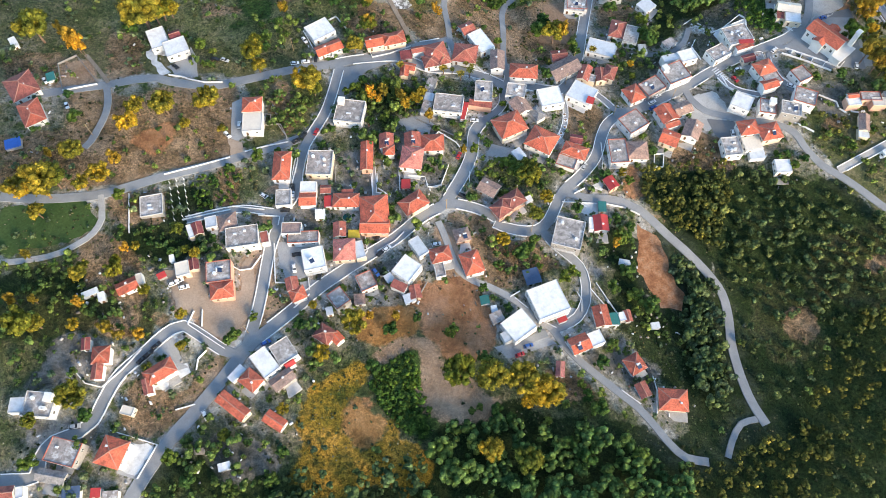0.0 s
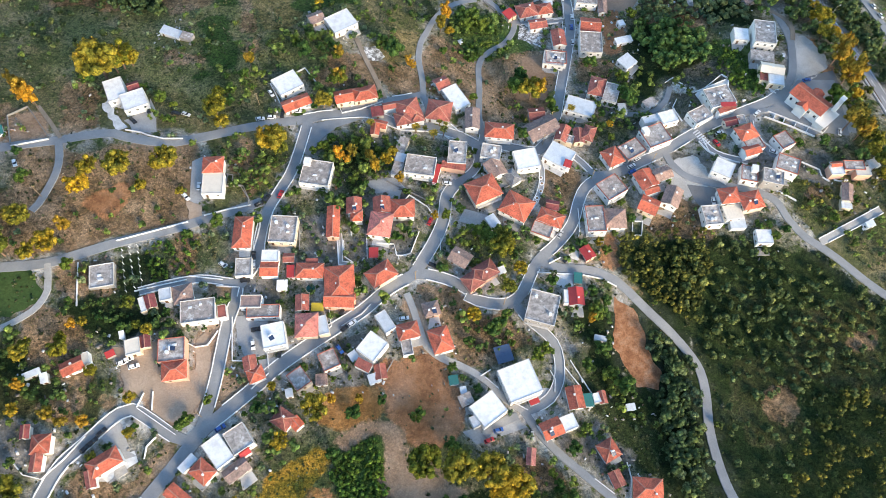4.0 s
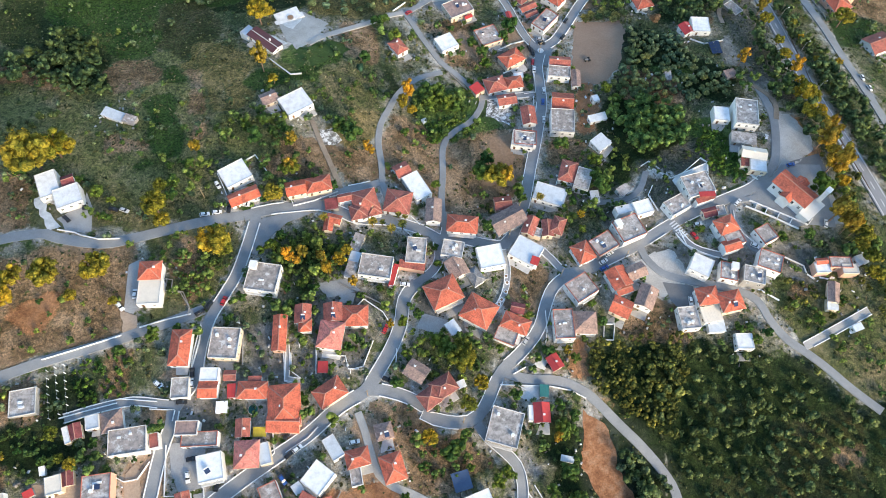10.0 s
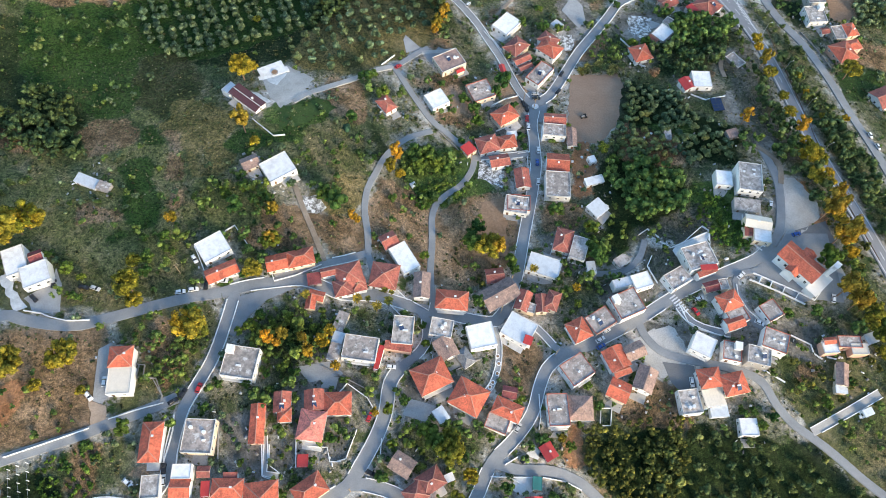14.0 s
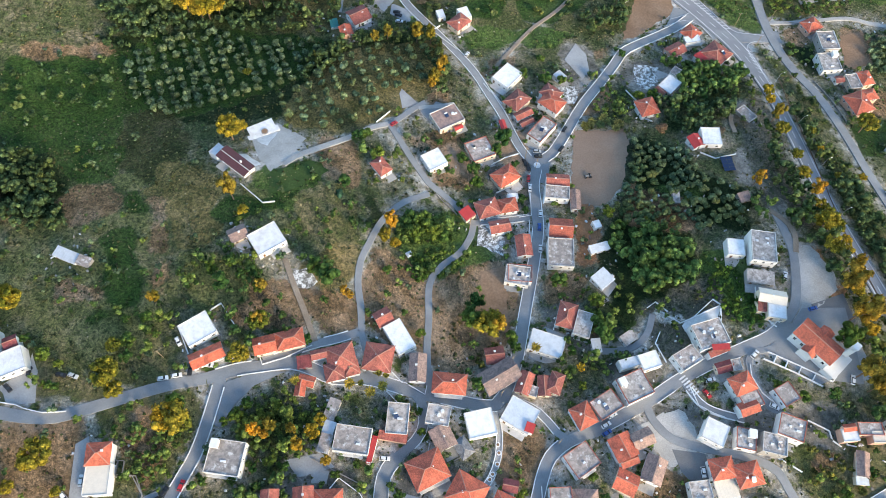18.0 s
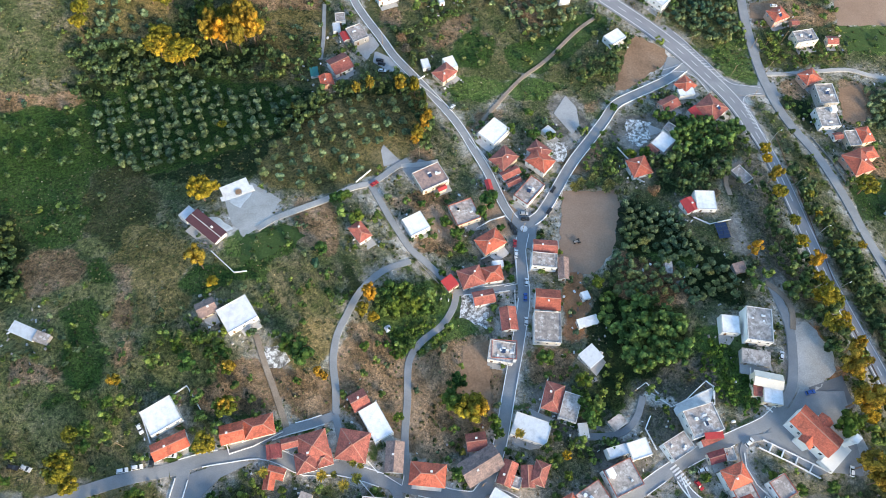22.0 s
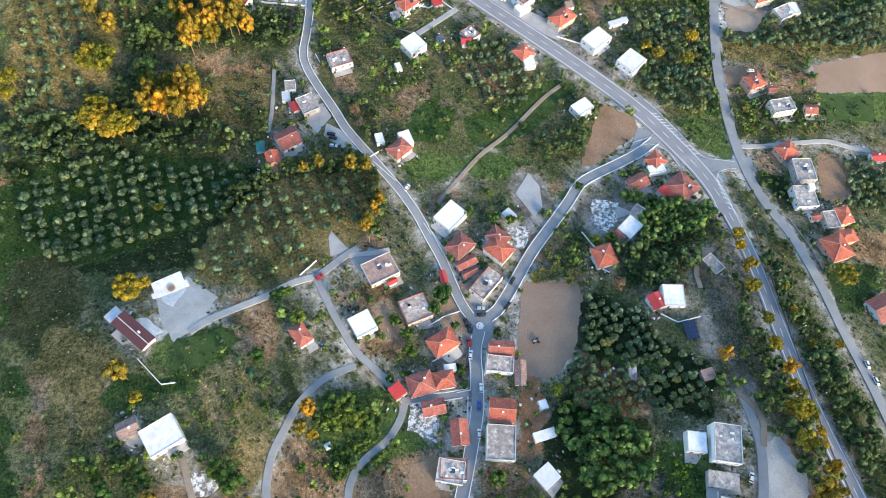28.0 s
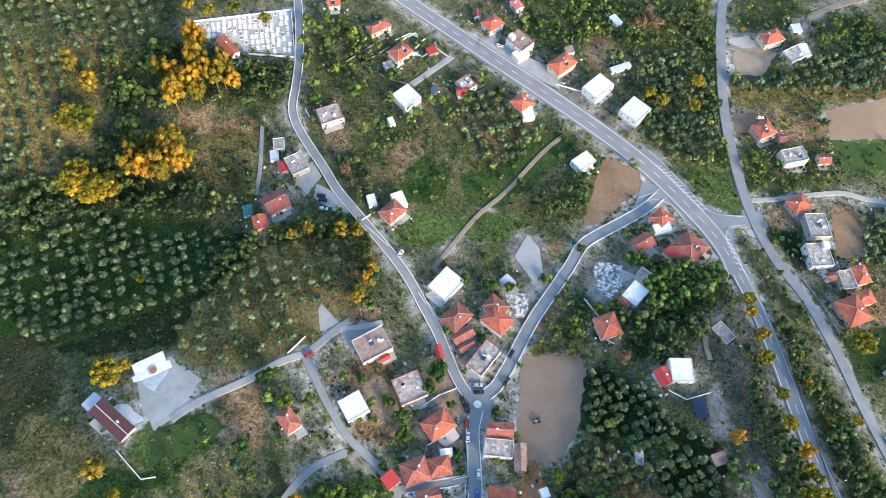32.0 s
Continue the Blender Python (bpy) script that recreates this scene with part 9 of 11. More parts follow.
zone("loose", 4.6, [(95, 507), (109, 489), (117, 492), (127, 485), (122, 489), (105, 511)])
zone("loose", 5.0, [(5, 467), (19, 471), (40, 450), (43, 436), (29, 436), (15, 450)])
zone("loose", 5.0, [(218, 424), (224, 418), (232, 393), (237, 369), (228, 368), (224, 393), (219, 409)])
zone("garden", 4.5, [(214, 555), (225, 555), (222, 500), (221, 456), (215, 456), (214, 488), (214, 513)])
zone("olive", 5.4, [(227, 520), (321, 525), (319, 517), (232, 514)])
zone("olive", 5.4, [(268, 533), (329, 551), (326, 540), (276, 525)])
zone("wood", 9.5, [(-185, 394), (-135, 405), (-124, 369), (-145, 360), (-175, 356)])
zone("wood", 4.2, [(-170, 341), (-146, 338), (-135, 315), (-141, 306), (-158, 306)])
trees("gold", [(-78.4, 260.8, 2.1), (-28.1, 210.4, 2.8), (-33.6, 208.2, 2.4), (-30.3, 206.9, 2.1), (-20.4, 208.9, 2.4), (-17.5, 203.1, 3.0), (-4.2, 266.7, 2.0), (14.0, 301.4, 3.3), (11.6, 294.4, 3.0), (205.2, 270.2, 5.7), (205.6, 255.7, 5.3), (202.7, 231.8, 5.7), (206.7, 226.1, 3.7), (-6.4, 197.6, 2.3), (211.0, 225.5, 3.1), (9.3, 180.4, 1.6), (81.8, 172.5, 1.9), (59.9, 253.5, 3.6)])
trees("broad", [(-125.2, 242.9, 2.4), (-116.1, 235.9, 3.1), (-110.1, 232.6, 2.1), (-112.3, 224.5, 2.3), (-108.8, 223.3, 2.3), (-89.4, 251.9, 2.1), (-81.0, 252.5, 3.1), (-76.5, 245.8, 1.8), (-85.8, 242.2, 3.6), (-85.9, 235.8, 3.0), (-84.5, 208.7, 1.5), (-63.6, 218.3, 4.4), (-54.8, 268.7, 4.4), (-59.6, 275.2, 3.4), (-47.3, 273.2, 2.9), (-11.5, 274.4, 5.7), (-18.0, 278.1, 4.7), (-12.3, 263.3, 2.0), (-46.4, 236.8, 2.5), (13.2, 279.6, 2.4), (-18.1, 245.3, 2.7), (-26.3, 218.6, 2.4), (-37.6, 219.3, 2.4), (-41.4, 213.9, 2.9), (-45.8, 211.7, 1.9), (-32.8, 215.2, 2.1), (-16.9, 214.3, 1.9), (-8.1, 218.4, 2.1), (27.3, 217.8, 1.9), (28.6, 209.7, 1.9), (27.7, 250.6, 2.5), (49.8, 257.9, 5.7), (51.5, 266.1, 3.9), (50.8, 229.0, 3.2), (65.4, 249.6, 3.1), (67.0, 245.5, 2.5), (104.5, 251.5, 5.0), (102.1, 258.3, 3.7), (102.3, 267.3, 4.0), (90.2, 244.4, 2.3), (93.3, 229.2, 2.0), (87.7, 276.9, 4.6), (200.9, 246.9, 6.2), (145.4, 228.4, 2.1), (191.8, 224.8, 3.0), (170.0, 264.6, 2.5), (-81.9, 172.1, 3.8), (-92.7, 165.8, 2.6), (-88.4, 162.0, 1.6), (-73.2, 176.1, 2.1), (-97.9, 158.6, 2.1), (-54.4, 181.0, 2.5), (-50.6, 190.2, 2.1), (-32.9, 195.4, 2.3), (-27.6, 197.9, 2.6), (-22.0, 195.8, 2.3), (4.5, 197.0, 1.8), (-3.1, 193.1, 2.1), (14.0, 182.1, 2.5), (16.6, 168.9, 2.7), (20.5, 185.7, 2.5), (33.8, 169.7, 5.9), (29.5, 174.2, 4.5), (12.7, 157.2, 2.9), (-7.0, 170.4, 2.7), (-13.0, 163.1, 1.8), (-23.1, 150.4, 2.5), (-39.9, 190.6, 2.1), (-31.1, 188.7, 2.1), (59.9, 154.1, 3.0), (74.1, 172.7, 3.0), (69.6, 169.5, 2.1), (85.5, 169.8, 2.6), (94.2, 193.9, 2.2), (98.2, 185.8, 2.6), (53.9, 172.3, 2.1), (67.0, 187.3, 2.1), (83.9, 146.5, 3.0), (77.6, 150.5, 2.6), (21.9, 305.2, 4.7), (28.6, 304.5, 4.7), (32.7, 299.8, 4.1), (36.7, 298.0, 3.6), (24.6, 297.9, 3.8), (-41.0, 273.1, 3.6), (-51.6, 278.9, 3.2), (-22.9, 244.1, 1.7), (170.4, 229.1, 2.1), (179.9, 223.7, 2.7), (200.9, 195.1, 2.4), (190.5, 186.1, 2.4), (160.8, 184.2, 2.3), (163.5, 178.6, 2.6), (168.4, 181.8, 2.6), (156.4, 184.3, 2.0)])
trees("palm", [(-20.6, 227.9, 2.4), (0.2, 227.4, 2.4), (8.5, 224.0, 2.4), (13.0, 226.6, 2.4), (74.9, 244.6, 2.2)])
trees("pine", [(-191.5, 237.9, 8.6), (-144.4, 249.1, 9.7), (-140.6, 253.7, 6.4), (-135.5, 192.0, 4.8), (-124.5, 194.8, 5.3), (-137.0, 182.6, 5.3), (-162.1, 146.6, 9.3), (-159.2, 151.4, 6.5), (-172.2, 147.4, 4.9), (-155.5, 166.8, 5.5), (-142.4, 155.5, 5.3), (-148.5, 151.1, 3.7), (-162.7, 136.9, 3.7), (-142.2, 111.4, 3.5), (-141.1, 115.0, 2.5), (-128.9, 113.0, 3.7), (-129.5, 117.7, 2.5), (-123.5, 125.0, 2.2), (-108.7, 133.1, 3.2), (-104.9, 125.4, 2.0), (-100.4, 123.3, 2.4), (-156.9, 89.6, 6.0), (-152.5, 90.0, 4.0), (-139.4, 90.5, 2.7), (-116.9, 106.4, 2.4), (-101.7, 97.0, 2.6), (-99.9, 84.2, 2.1), (-132.1, 62.1, 6.2), (-146.8, 54.2, 3.1), (-35.1, 94.8, 5.8), (-46.6, 82.6, 3.9), (-52.4, 103.5, 1.9), (6.7, 75.3, 7.0), (19.0, 74.3, 7.1), (30.4, 72.7, 7.4), (39.7, 69.1, 6.9), (42.4, 68.0, 4.1), (32.9, 66.3, 3.2), (25.6, 135.5, 3.2), (17.8, 46.8, 4.9), (31.1, 42.8, 5.3), (-59.7, 60.8, 2.5), (-110.8, 75.5, 1.9), (-79.6, 50.9, 2.7)])
trees("gold", [(-171.8, 230.6, 4.5), (-168.8, 228.4, 3.1), (-180.2, 238.9, 2.9), (-138.1, 164.0, 3.0), (-126.8, 123.4, 2.0), (-162.9, 118.5, 1.8), (-162.8, 99.1, 2.3), (-155.9, 99.9, 1.8), (-139.1, 99.2, 2.0), (-126.9, 89.6, 2.7), (-121.9, 86.9, 2.2), (-114.5, 87.3, 2.6), (75.6, 137.2, 2.1), (-165.9, 166.1, 1.9), (-29.0, 98.6, 2.1), (-19.0, 99.2, 1.9)])
trees("broad", [(-151.7, 246.5, 4.1), (-134.5, 148.1, 2.9), (-131.3, 133.3, 2.0), (-153.5, 115.8, 2.3), (-119.4, 133.7, 2.0), (-119.2, 127.5, 1.5), (-110.4, 124.1, 2.0), (-100.9, 130.2, 1.5), (-95.2, 130.8, 2.2), (-98.6, 86.3, 1.9), (-128.7, 56.9, 3.3), (-56.7, 94.8, 3.0), (-61.2, 92.8, 1.4), (-41.0, 111.8, 1.9), (17.0, 83.1, 3.7), (54.0, 44.8, 4.1), (74.8, 45.3, 4.0), (56.9, 69.3, 3.0), (60.7, 64.6, 4.2), (55.3, 74.1, 2.1), (40.4, 58.9, 2.0), (26.2, 59.6, 2.5), (20.8, 62.7, 2.9), (14.4, 63.9, 1.8), (48.2, 50.1, 3.6), (57.3, 53.5, 3.5), (11.1, 62.1, 1.6), (3.0, 94.3, 3.5), (32.8, 129.7, 3.7), (36.7, 132.8, 3.2), (39.5, 137.2, 2.7), (23.5, 125.2, 2.2), (52.0, 120.6, 3.2), (57.8, 122.9, 2.0), (55.3, 124.2, 2.7), (41.4, 125.7, 2.0), (27.1, 105.6, 2.1), (16.8, 114.0, 2.1), (78.7, 140.5, 4.2), (79.8, 124.9, 3.8), (81.4, 114.8, 3.3), (87.8, 109.5, 4.8), (72.8, 116.8, 3.3), (70.1, 91.5, 2.7), (64.3, 83.7, 3.1), (-58.3, 45.5, 2.6), (-61.1, 35.4, 3.1), (-90.2, 35.0, 3.1), (-97.0, 42.6, 3.6), (-143.8, 39.8, 3.8), (-21.2, 94.8, 3.2), (-10.1, 100.2, 2.8), (-27.2, 78.2, 3.2), (-168.4, 201.5, 2.6), (-161.5, 187.3, 3.7), (-74.6, 97.8, 2.3), (-80.9, 90.1, 3.0), (-82.9, 87.9, 2.6)])
trees("pine", [(-63.2, 349.5, 6.6), (-50.5, 304.2, 2.6), (-59.4, 355.3, 3.1), (-64.3, 398.4, 2.6)])
trees("gold", [(-56.5, 312.2, 4.4), (1.4, 417.7, 2.5), (7.9, 421.7, 2.5), (23.5, 419.5, 3.9), (30.9, 418.6, 3.6), (32.8, 387.8, 3.4), (36.3, 395.4, 2.9), (37.8, 401.2, 2.4), (31.5, 386.2, 2.4)])
trees("broad", [(-0.1, 352.6, 3.5), (-3.4, 350.5, 3.5), (5.8, 340.7, 4.1), (-8.0, 322.8, 3.1), (-12.0, 306.0, 1.6), (-3.8, 303.6, 1.6), (-4.6, 309.8, 1.4), (3.9, 301.1, 1.6), (-15.2, 302.0, 1.6), (46.7, 342.6, 3.2), (53.0, 328.4, 3.4), (51.6, 336.3, 3.7), (67.3, 355.0, 5.0), (63.6, 348.8, 3.5), (72.3, 341.8, 2.0), (74.4, 321.2, 2.7), (75.9, 315.2, 2.2), (45.1, 316.2, 1.9), (38.4, 340.0, 2.0), (35.5, 351.5, 2.2), (90.1, 395.4, 3.8), (79.5, 398.3, 3.2), (92.8, 391.9, 2.1), (99.5, 394.9, 2.7), (89.3, 410.1, 2.7), (133.9, 415.5, 2.5), (145.0, 385.9, 3.3), (138.2, 384.3, 3.2), (171.3, 386.0, 3.9), (129.4, 304.6, 3.4), (123.4, 300.1, 3.3), (118.4, 305.0, 3.1), (113.5, 312.2, 3.1), (132.6, 295.3, 3.3)])
trees("olive", [(-10.6, 315.8, 2.4), (-15.6, 320.5, 1.9), (19.7, 353.2, 2.0)])
shrub_trees([(-27.7, 298.6, 2.2), (-22.7, 294.1, 1.9), (-10.7, 304.7, 2.2), (13.2, 356.7, 2.6), (-6.0, 349.7, 3.9), (-0.5, 342.9, 3.6), (-8.3, 324.4, 2.5), (2.3, 298.3, 1.9), (-23.1, 282.0, 2.8), (-12.1, 280.2, 3.3), (-43.2, 276.4, 3.1), (-44.2, 269.8, 2.8), (-38.5, 265.8, 2.3), (-61.0, 280.5, 2.4), (-71.9, 273.4, 2.4), (-86.5, 273.2, 2.2)])
trees("gold", [(-79.7, 260.6, 2.2), (-37.5, 266.9, 2.8), (-36.8, 251.3, 3.0), (-1.9, 265.4, 1.6)])
trees("gold", [(204.4, 369.7, 3.1), (207.3, 320.0, 3.4), (212.0, 279.2, 3.3), (181.8, 325.3, 2.8)])
trees("pine", [(206.4, 383.4, 2.9), (207.8, 344.5, 3.0), (211.8, 310.5, 2.6), (215.0, 294.3, 2.6), (221.7, 362.0, 2.3), (222.2, 349.2, 2.2), (206.7, 389.9, 3.5), (204.6, 360.0, 3.6), (208.8, 314.0, 3.1), (215.0, 289.9, 2.8), (226.3, 333.1, 2.5), (239.2, 334.1, 2.3), (206.4, 331.4, 3.7), (208.4, 302.9, 5.2), (212.1, 300.6, 3.6), (204.4, 303.5, 3.1), (252.6, 368.5, 5.5), (205.9, 289.3, 4.6)])
shrub_trees([(188.6, 395.6, 3.4), (194.1, 402.1, 4.1), (198.5, 395.0, 2.6), (189.7, 387.9, 2.8), (189.6, 306.3, 3.0), (193.7, 308.6, 3.0), (196.1, 304.1, 2.8)])
trees("bare", [(174.8, 360.2, 2.4)])
shrub_trees([(-63.5, 96.9, 3.5), (-48.9, 214.8, 3.5), (-55.5, 164.5, 3.5), (-10.7, 141.4, 3.5), (-20.3, 138.3, 3.5), (-51.3, 95.0, 3.5), (-51.5, 84.5, 3.5), (-46.4, 89.3, 3.5), (97.9, 241.3, 3.5), (88.7, 234.8, 3.5), (20.9, 134.8, 3.5)])
shrub_trees([(-129.0, 47.0, 3.2), (-91.9, 44.8, 3.2), (-86.3, 46.9, 3.2), (-82.1, 45.0, 3.2), (-75.9, 50.2, 3.2), (-87.1, 39.0, 3.2), (-99.3, 31.2, 3.2), (-76.6, 33.4, 3.2), (-73.5, 39.2, 3.2), (-68.8, 33.5, 3.2)])
shrub_trees([(-79.9, 247.2, 2.9), (-93.3, 254.8, 2.9), (-77.7, 239.7, 2.9), (-70.9, 253.4, 2.9), (-45.7, 249.2, 2.9), (-39.9, 244.1, 2.9), (-49.0, 256.6, 2.9), (-93.0, 193.8, 2.9), (-77.9, 191.9, 2.9), (-69.8, 213.7, 2.9), (-74.3, 206.7, 2.9), (-116.9, 224.7, 2.9)])
shrub_trees([(36.7, 304.3, 5.2)])
shrub_trees([(124.9, 292.4, 3.8), (134.5, 288.2, 3.8), (126.2, 284.0, 3.8), (119.3, 289.5, 3.8), (140.0, 291.0, 3.8), (130.5, 278.7, 3.8), (122.6, 276.2, 3.8), (117.2, 293.1, 3.8), (136.0, 281.5, 3.8), (107.8, 258.4, 3.8), (142.0, 287.6, 3.8)])
trees("pine", [(211.7, 272.0, 3.2)])
shrub_trees([(206.7, 280.4, 3.2)])
shrub_trees([(187.5, 310.3, 3.2), (185.7, 313.9, 3.2), (181.5, 308.3, 3.2), (179.2, 315.7, 3.2), (200.8, 322.5, 3.2), (202.1, 307.4, 3.2), (202.4, 313.0, 3.2), (208.2, 262.0, 3.2), (212.0, 256.3, 3.2), (207.7, 250.4, 3.2), (211.5, 245.0, 3.2)])
trees("pine", [(-72.3, 471.3, 5.4), (-77.4, 465.4, 5.4), (-65.5, 464.3, 5.4), (-60.2, 470.0, 5.4), (-54.6, 460.9, 5.4), (-82.5, 470.4, 5.4), (-65.8, 455.1, 5.4), (-63.8, 475.4, 5.4)])
trees("pine", [(-143.7, 463.1, 4.8), (-143.5, 454.4, 4.8), (-102.2, 455.9, 4.8), (-97.0, 449.5, 4.8), (-89.8, 448.6, 4.8), (-106.5, 457.0, 4.8), (-86.1, 443.4, 4.8), (-91.4, 441.1, 4.8)])
trees("cyp", [(-29.4, 406.9, 1.3), (-28.1, 401.1, 1.3), (34.8, 411.3, 1.3), (36.1, 415.1, 1.3), (36.8, 407.9, 1.3), (-20.6, 484.7, 1.3)])
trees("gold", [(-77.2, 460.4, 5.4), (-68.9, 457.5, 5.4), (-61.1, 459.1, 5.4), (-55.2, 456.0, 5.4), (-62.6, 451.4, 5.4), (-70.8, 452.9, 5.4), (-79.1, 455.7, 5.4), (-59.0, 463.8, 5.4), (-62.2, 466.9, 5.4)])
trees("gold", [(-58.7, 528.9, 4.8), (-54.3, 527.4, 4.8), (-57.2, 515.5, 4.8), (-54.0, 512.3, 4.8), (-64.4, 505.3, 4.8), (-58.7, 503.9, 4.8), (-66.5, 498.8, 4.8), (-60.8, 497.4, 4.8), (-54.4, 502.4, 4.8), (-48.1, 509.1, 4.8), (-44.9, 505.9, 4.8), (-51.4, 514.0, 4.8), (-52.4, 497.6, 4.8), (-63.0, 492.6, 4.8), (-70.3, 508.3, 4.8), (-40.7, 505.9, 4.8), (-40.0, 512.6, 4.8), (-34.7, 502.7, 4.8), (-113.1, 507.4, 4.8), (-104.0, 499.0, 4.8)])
trees("pine", [(-109.7, 483.3, 5.8), (-103.0, 481.0, 5.8), (-112.7, 478.3, 5.8), (-104.8, 476.2, 5.8), (-103.3, 444.7, 5.8), (-95.1, 440.8, 5.8), (-106.3, 447.4, 5.8), (-92.0, 444.0, 5.8)])
shrub_trees([(-86.0, 502.3, 4.4), (-88.3, 498.9, 4.4), (-91.6, 503.4, 4.4), (-81.6, 499.4, 4.4), (-84.9, 483.4, 4.4), (-80.7, 482.1, 4.4), (-87.2, 480.1, 4.4), (-80.7, 514.1, 4.4), (-76.3, 512.7, 4.4), (-97.4, 515.9, 4.4), (-71.0, 526.5, 4.4), (-79.6, 527.6, 4.4), (-1.5, 544.7, 4.4), (-4.0, 538.7, 4.4), (3.1, 543.0, 4.4), (8.7, 549.4, 4.4), (13.6, 541.9, 4.4), (17.7, 548.1, 4.4), (8.2, 533.8, 4.4), (-2.1, 533.2, 4.4), (21.1, 540.5, 4.4)])
trees("pine", [(-23.6, 546.1, 3.8), (-53.9, 549.9, 3.8), (-40.5, 552.6, 3.8), (-64.0, 552.9, 3.8), (179.8, 509.1, 3.8), (185.9, 504.5, 3.8), (202.2, 500.7, 3.8), (206.9, 517.2, 3.8)])
shrub_trees([(27.1, 538.0, 3.2), (24.4, 531.9, 3.2), (31.4, 544.3, 3.2), (36.2, 534.7, 3.2), (42.8, 512.0, 3.2), (45.6, 516.0, 3.2), (93.2, 517.4, 3.2), (90.0, 511.4, 3.2), (83.8, 505.3, 3.2), (162.3, 537.2, 3.2), (166.8, 535.3, 3.2), (173.0, 547.6, 3.2), (179.9, 551.9, 3.2), (234.9, 490.3, 3.2), (249.0, 493.9, 3.2), (271.1, 492.2, 3.2), (270.4, 502.8, 3.2), (275.6, 499.2, 3.2), (264.0, 487.0, 3.2), (285.2, 553.0, 3.2), (282.6, 548.8, 3.2), (295.7, 555.5, 3.2)])
trees("reed", [(192.0, 569.3, 3.8), (199.4, 565.1, 3.8), (207.5, 565.2, 3.8), (211.7, 561.0, 3.8), (215.1, 552.6, 3.8), (211.4, 540.4, 3.8), (185.5, 569.2, 3.8), (179.0, 569.0, 3.8)])
trees("reed", [(112.5, 368.2, 2.9), (116.7, 366.0, 2.9), (121.4, 368.0, 2.9), (125.6, 366.5, 2.9), (130.4, 368.9, 2.9), (118.7, 370.2, 2.9), (123.8, 363.6, 2.9), (109.2, 365.4, 2.9)])
trees("palm", [(4.4, 228.0, 1.6), (11.3, 232.3, 1.6), (14.1, 231.5, 1.6)])
trees("palm", [(38.3, 457.2, 1.9), (44.3, 455.7, 1.9), (238.9, 554.2, 1.9), (242.5, 548.0, 1.9), (229.2, 469.3, 1.9)])
shrub_trees([(-146.9, 118.8, 3.5), (-110.0, 163.0, 3.5), (-26.2, 172.0, 3.5), (-11.1, 169.8, 3.5), (-74.5, 138.1, 3.5), (-37.0, 186.6, 3.5), (-24.4, 192.0, 3.5), (-31.8, 183.8, 3.5), (-37.4, 194.4, 3.5)])
shrub_trees([(-26.4, 249.3, 2.5), (-21.6, 184.9, 2.5), (17.9, 162.8, 2.5), (83.2, 234.9, 2.5), (129.0, 262.5, 2.5), (124.9, 271.4, 2.5), (133.2, 254.1, 2.5), (111.9, 241.1, 2.5), (83.2, 128.6, 2.5), (71.0, 135.7, 2.5)])
shrub_trees([(-75.3, 252.8, 3.5), (-65.2, 278.5, 3.5), (-46.8, 279.4, 3.5), (-66.2, 269.3, 3.5), (14.2, 341.4, 3.5), (-1.9, 277.4, 3.5)])
shrub_trees([(-1.9, 300.6, 2.3), (-13.3, 295.8, 2.3), (-31.1, 294.0, 2.3), (28.3, 352.2, 2.3), (39.9, 342.4, 2.3), (-3.8, 312.3, 2.3)])
shrub_trees([(23.0, 501.5, 3.8), (25.8, 503.4, 3.8), (16.4, 517.7, 3.8), (4.1, 506.5, 3.8), (0.2, 520.8, 3.8), (6.1, 497.7, 3.8), (43.2, 498.6, 3.8), (29.7, 478.8, 3.8), (35.1, 484.1, 3.8), (53.4, 488.3, 3.8), (57.6, 490.3, 3.8), (63.3, 497.9, 3.8), (83.7, 502.9, 3.8), (74.8, 491.3, 3.8)])
shrub_trees([(117.0, 560.1, 3.2), (126.5, 558.5, 3.2), (134.3, 556.7, 3.2), (140.1, 567.7, 3.2), (151.9, 557.4, 3.2), (146.1, 563.6, 3.2), (157.8, 553.4, 3.2), (178.8, 543.7, 3.2), (173.5, 551.8, 3.2), (199.2, 532.2, 3.2), (178.2, 492.5, 3.2), (165.7, 465.6, 3.2), (155.1, 461.7, 3.2)])
shrub_trees([(182.8, 404.3, 3.5), (187.5, 401.4, 3.5), (182.1, 395.2, 3.5), (173.5, 398.0, 3.5), (169.7, 392.0, 3.5), (159.8, 380.4, 3.5), (163.7, 374.8, 3.5), (153.9, 374.9, 3.5), (126.8, 372.6, 3.5), (125.0, 378.0, 3.5)])
trees("bare", [(145.9, 361.4, 3.8)])
trees("bare", [(25.7, 448.5, 3.5), (23.1, 455.6, 3.5), (-12.2, 511.8, 3.5), (-14.1, 517.0, 3.5)])
trees("bare", [(186.5, 567.2, 4.4), (190.2, 559.5, 4.4), (182.2, 559.4, 4.4)])
trees("pine", [(211.9, 269.0, 3.2), (212.5, 251.2, 3.2), (212.9, 233.9, 3.2)])
shrub_trees([(213.7, 263.2, 3.5), (213.6, 242.8, 3.5), (216.7, 278.2, 3.5)])
trees("pine", [(215.7, 223.9, 3.8), (214.7, 213.6, 3.8), (216.3, 205.8, 3.8), (212.0, 218.9, 3.8)])
shrub_trees([(214.1, 229.5, 3.8), (219.6, 219.9, 3.8), (207.4, 216.9, 3.8)])
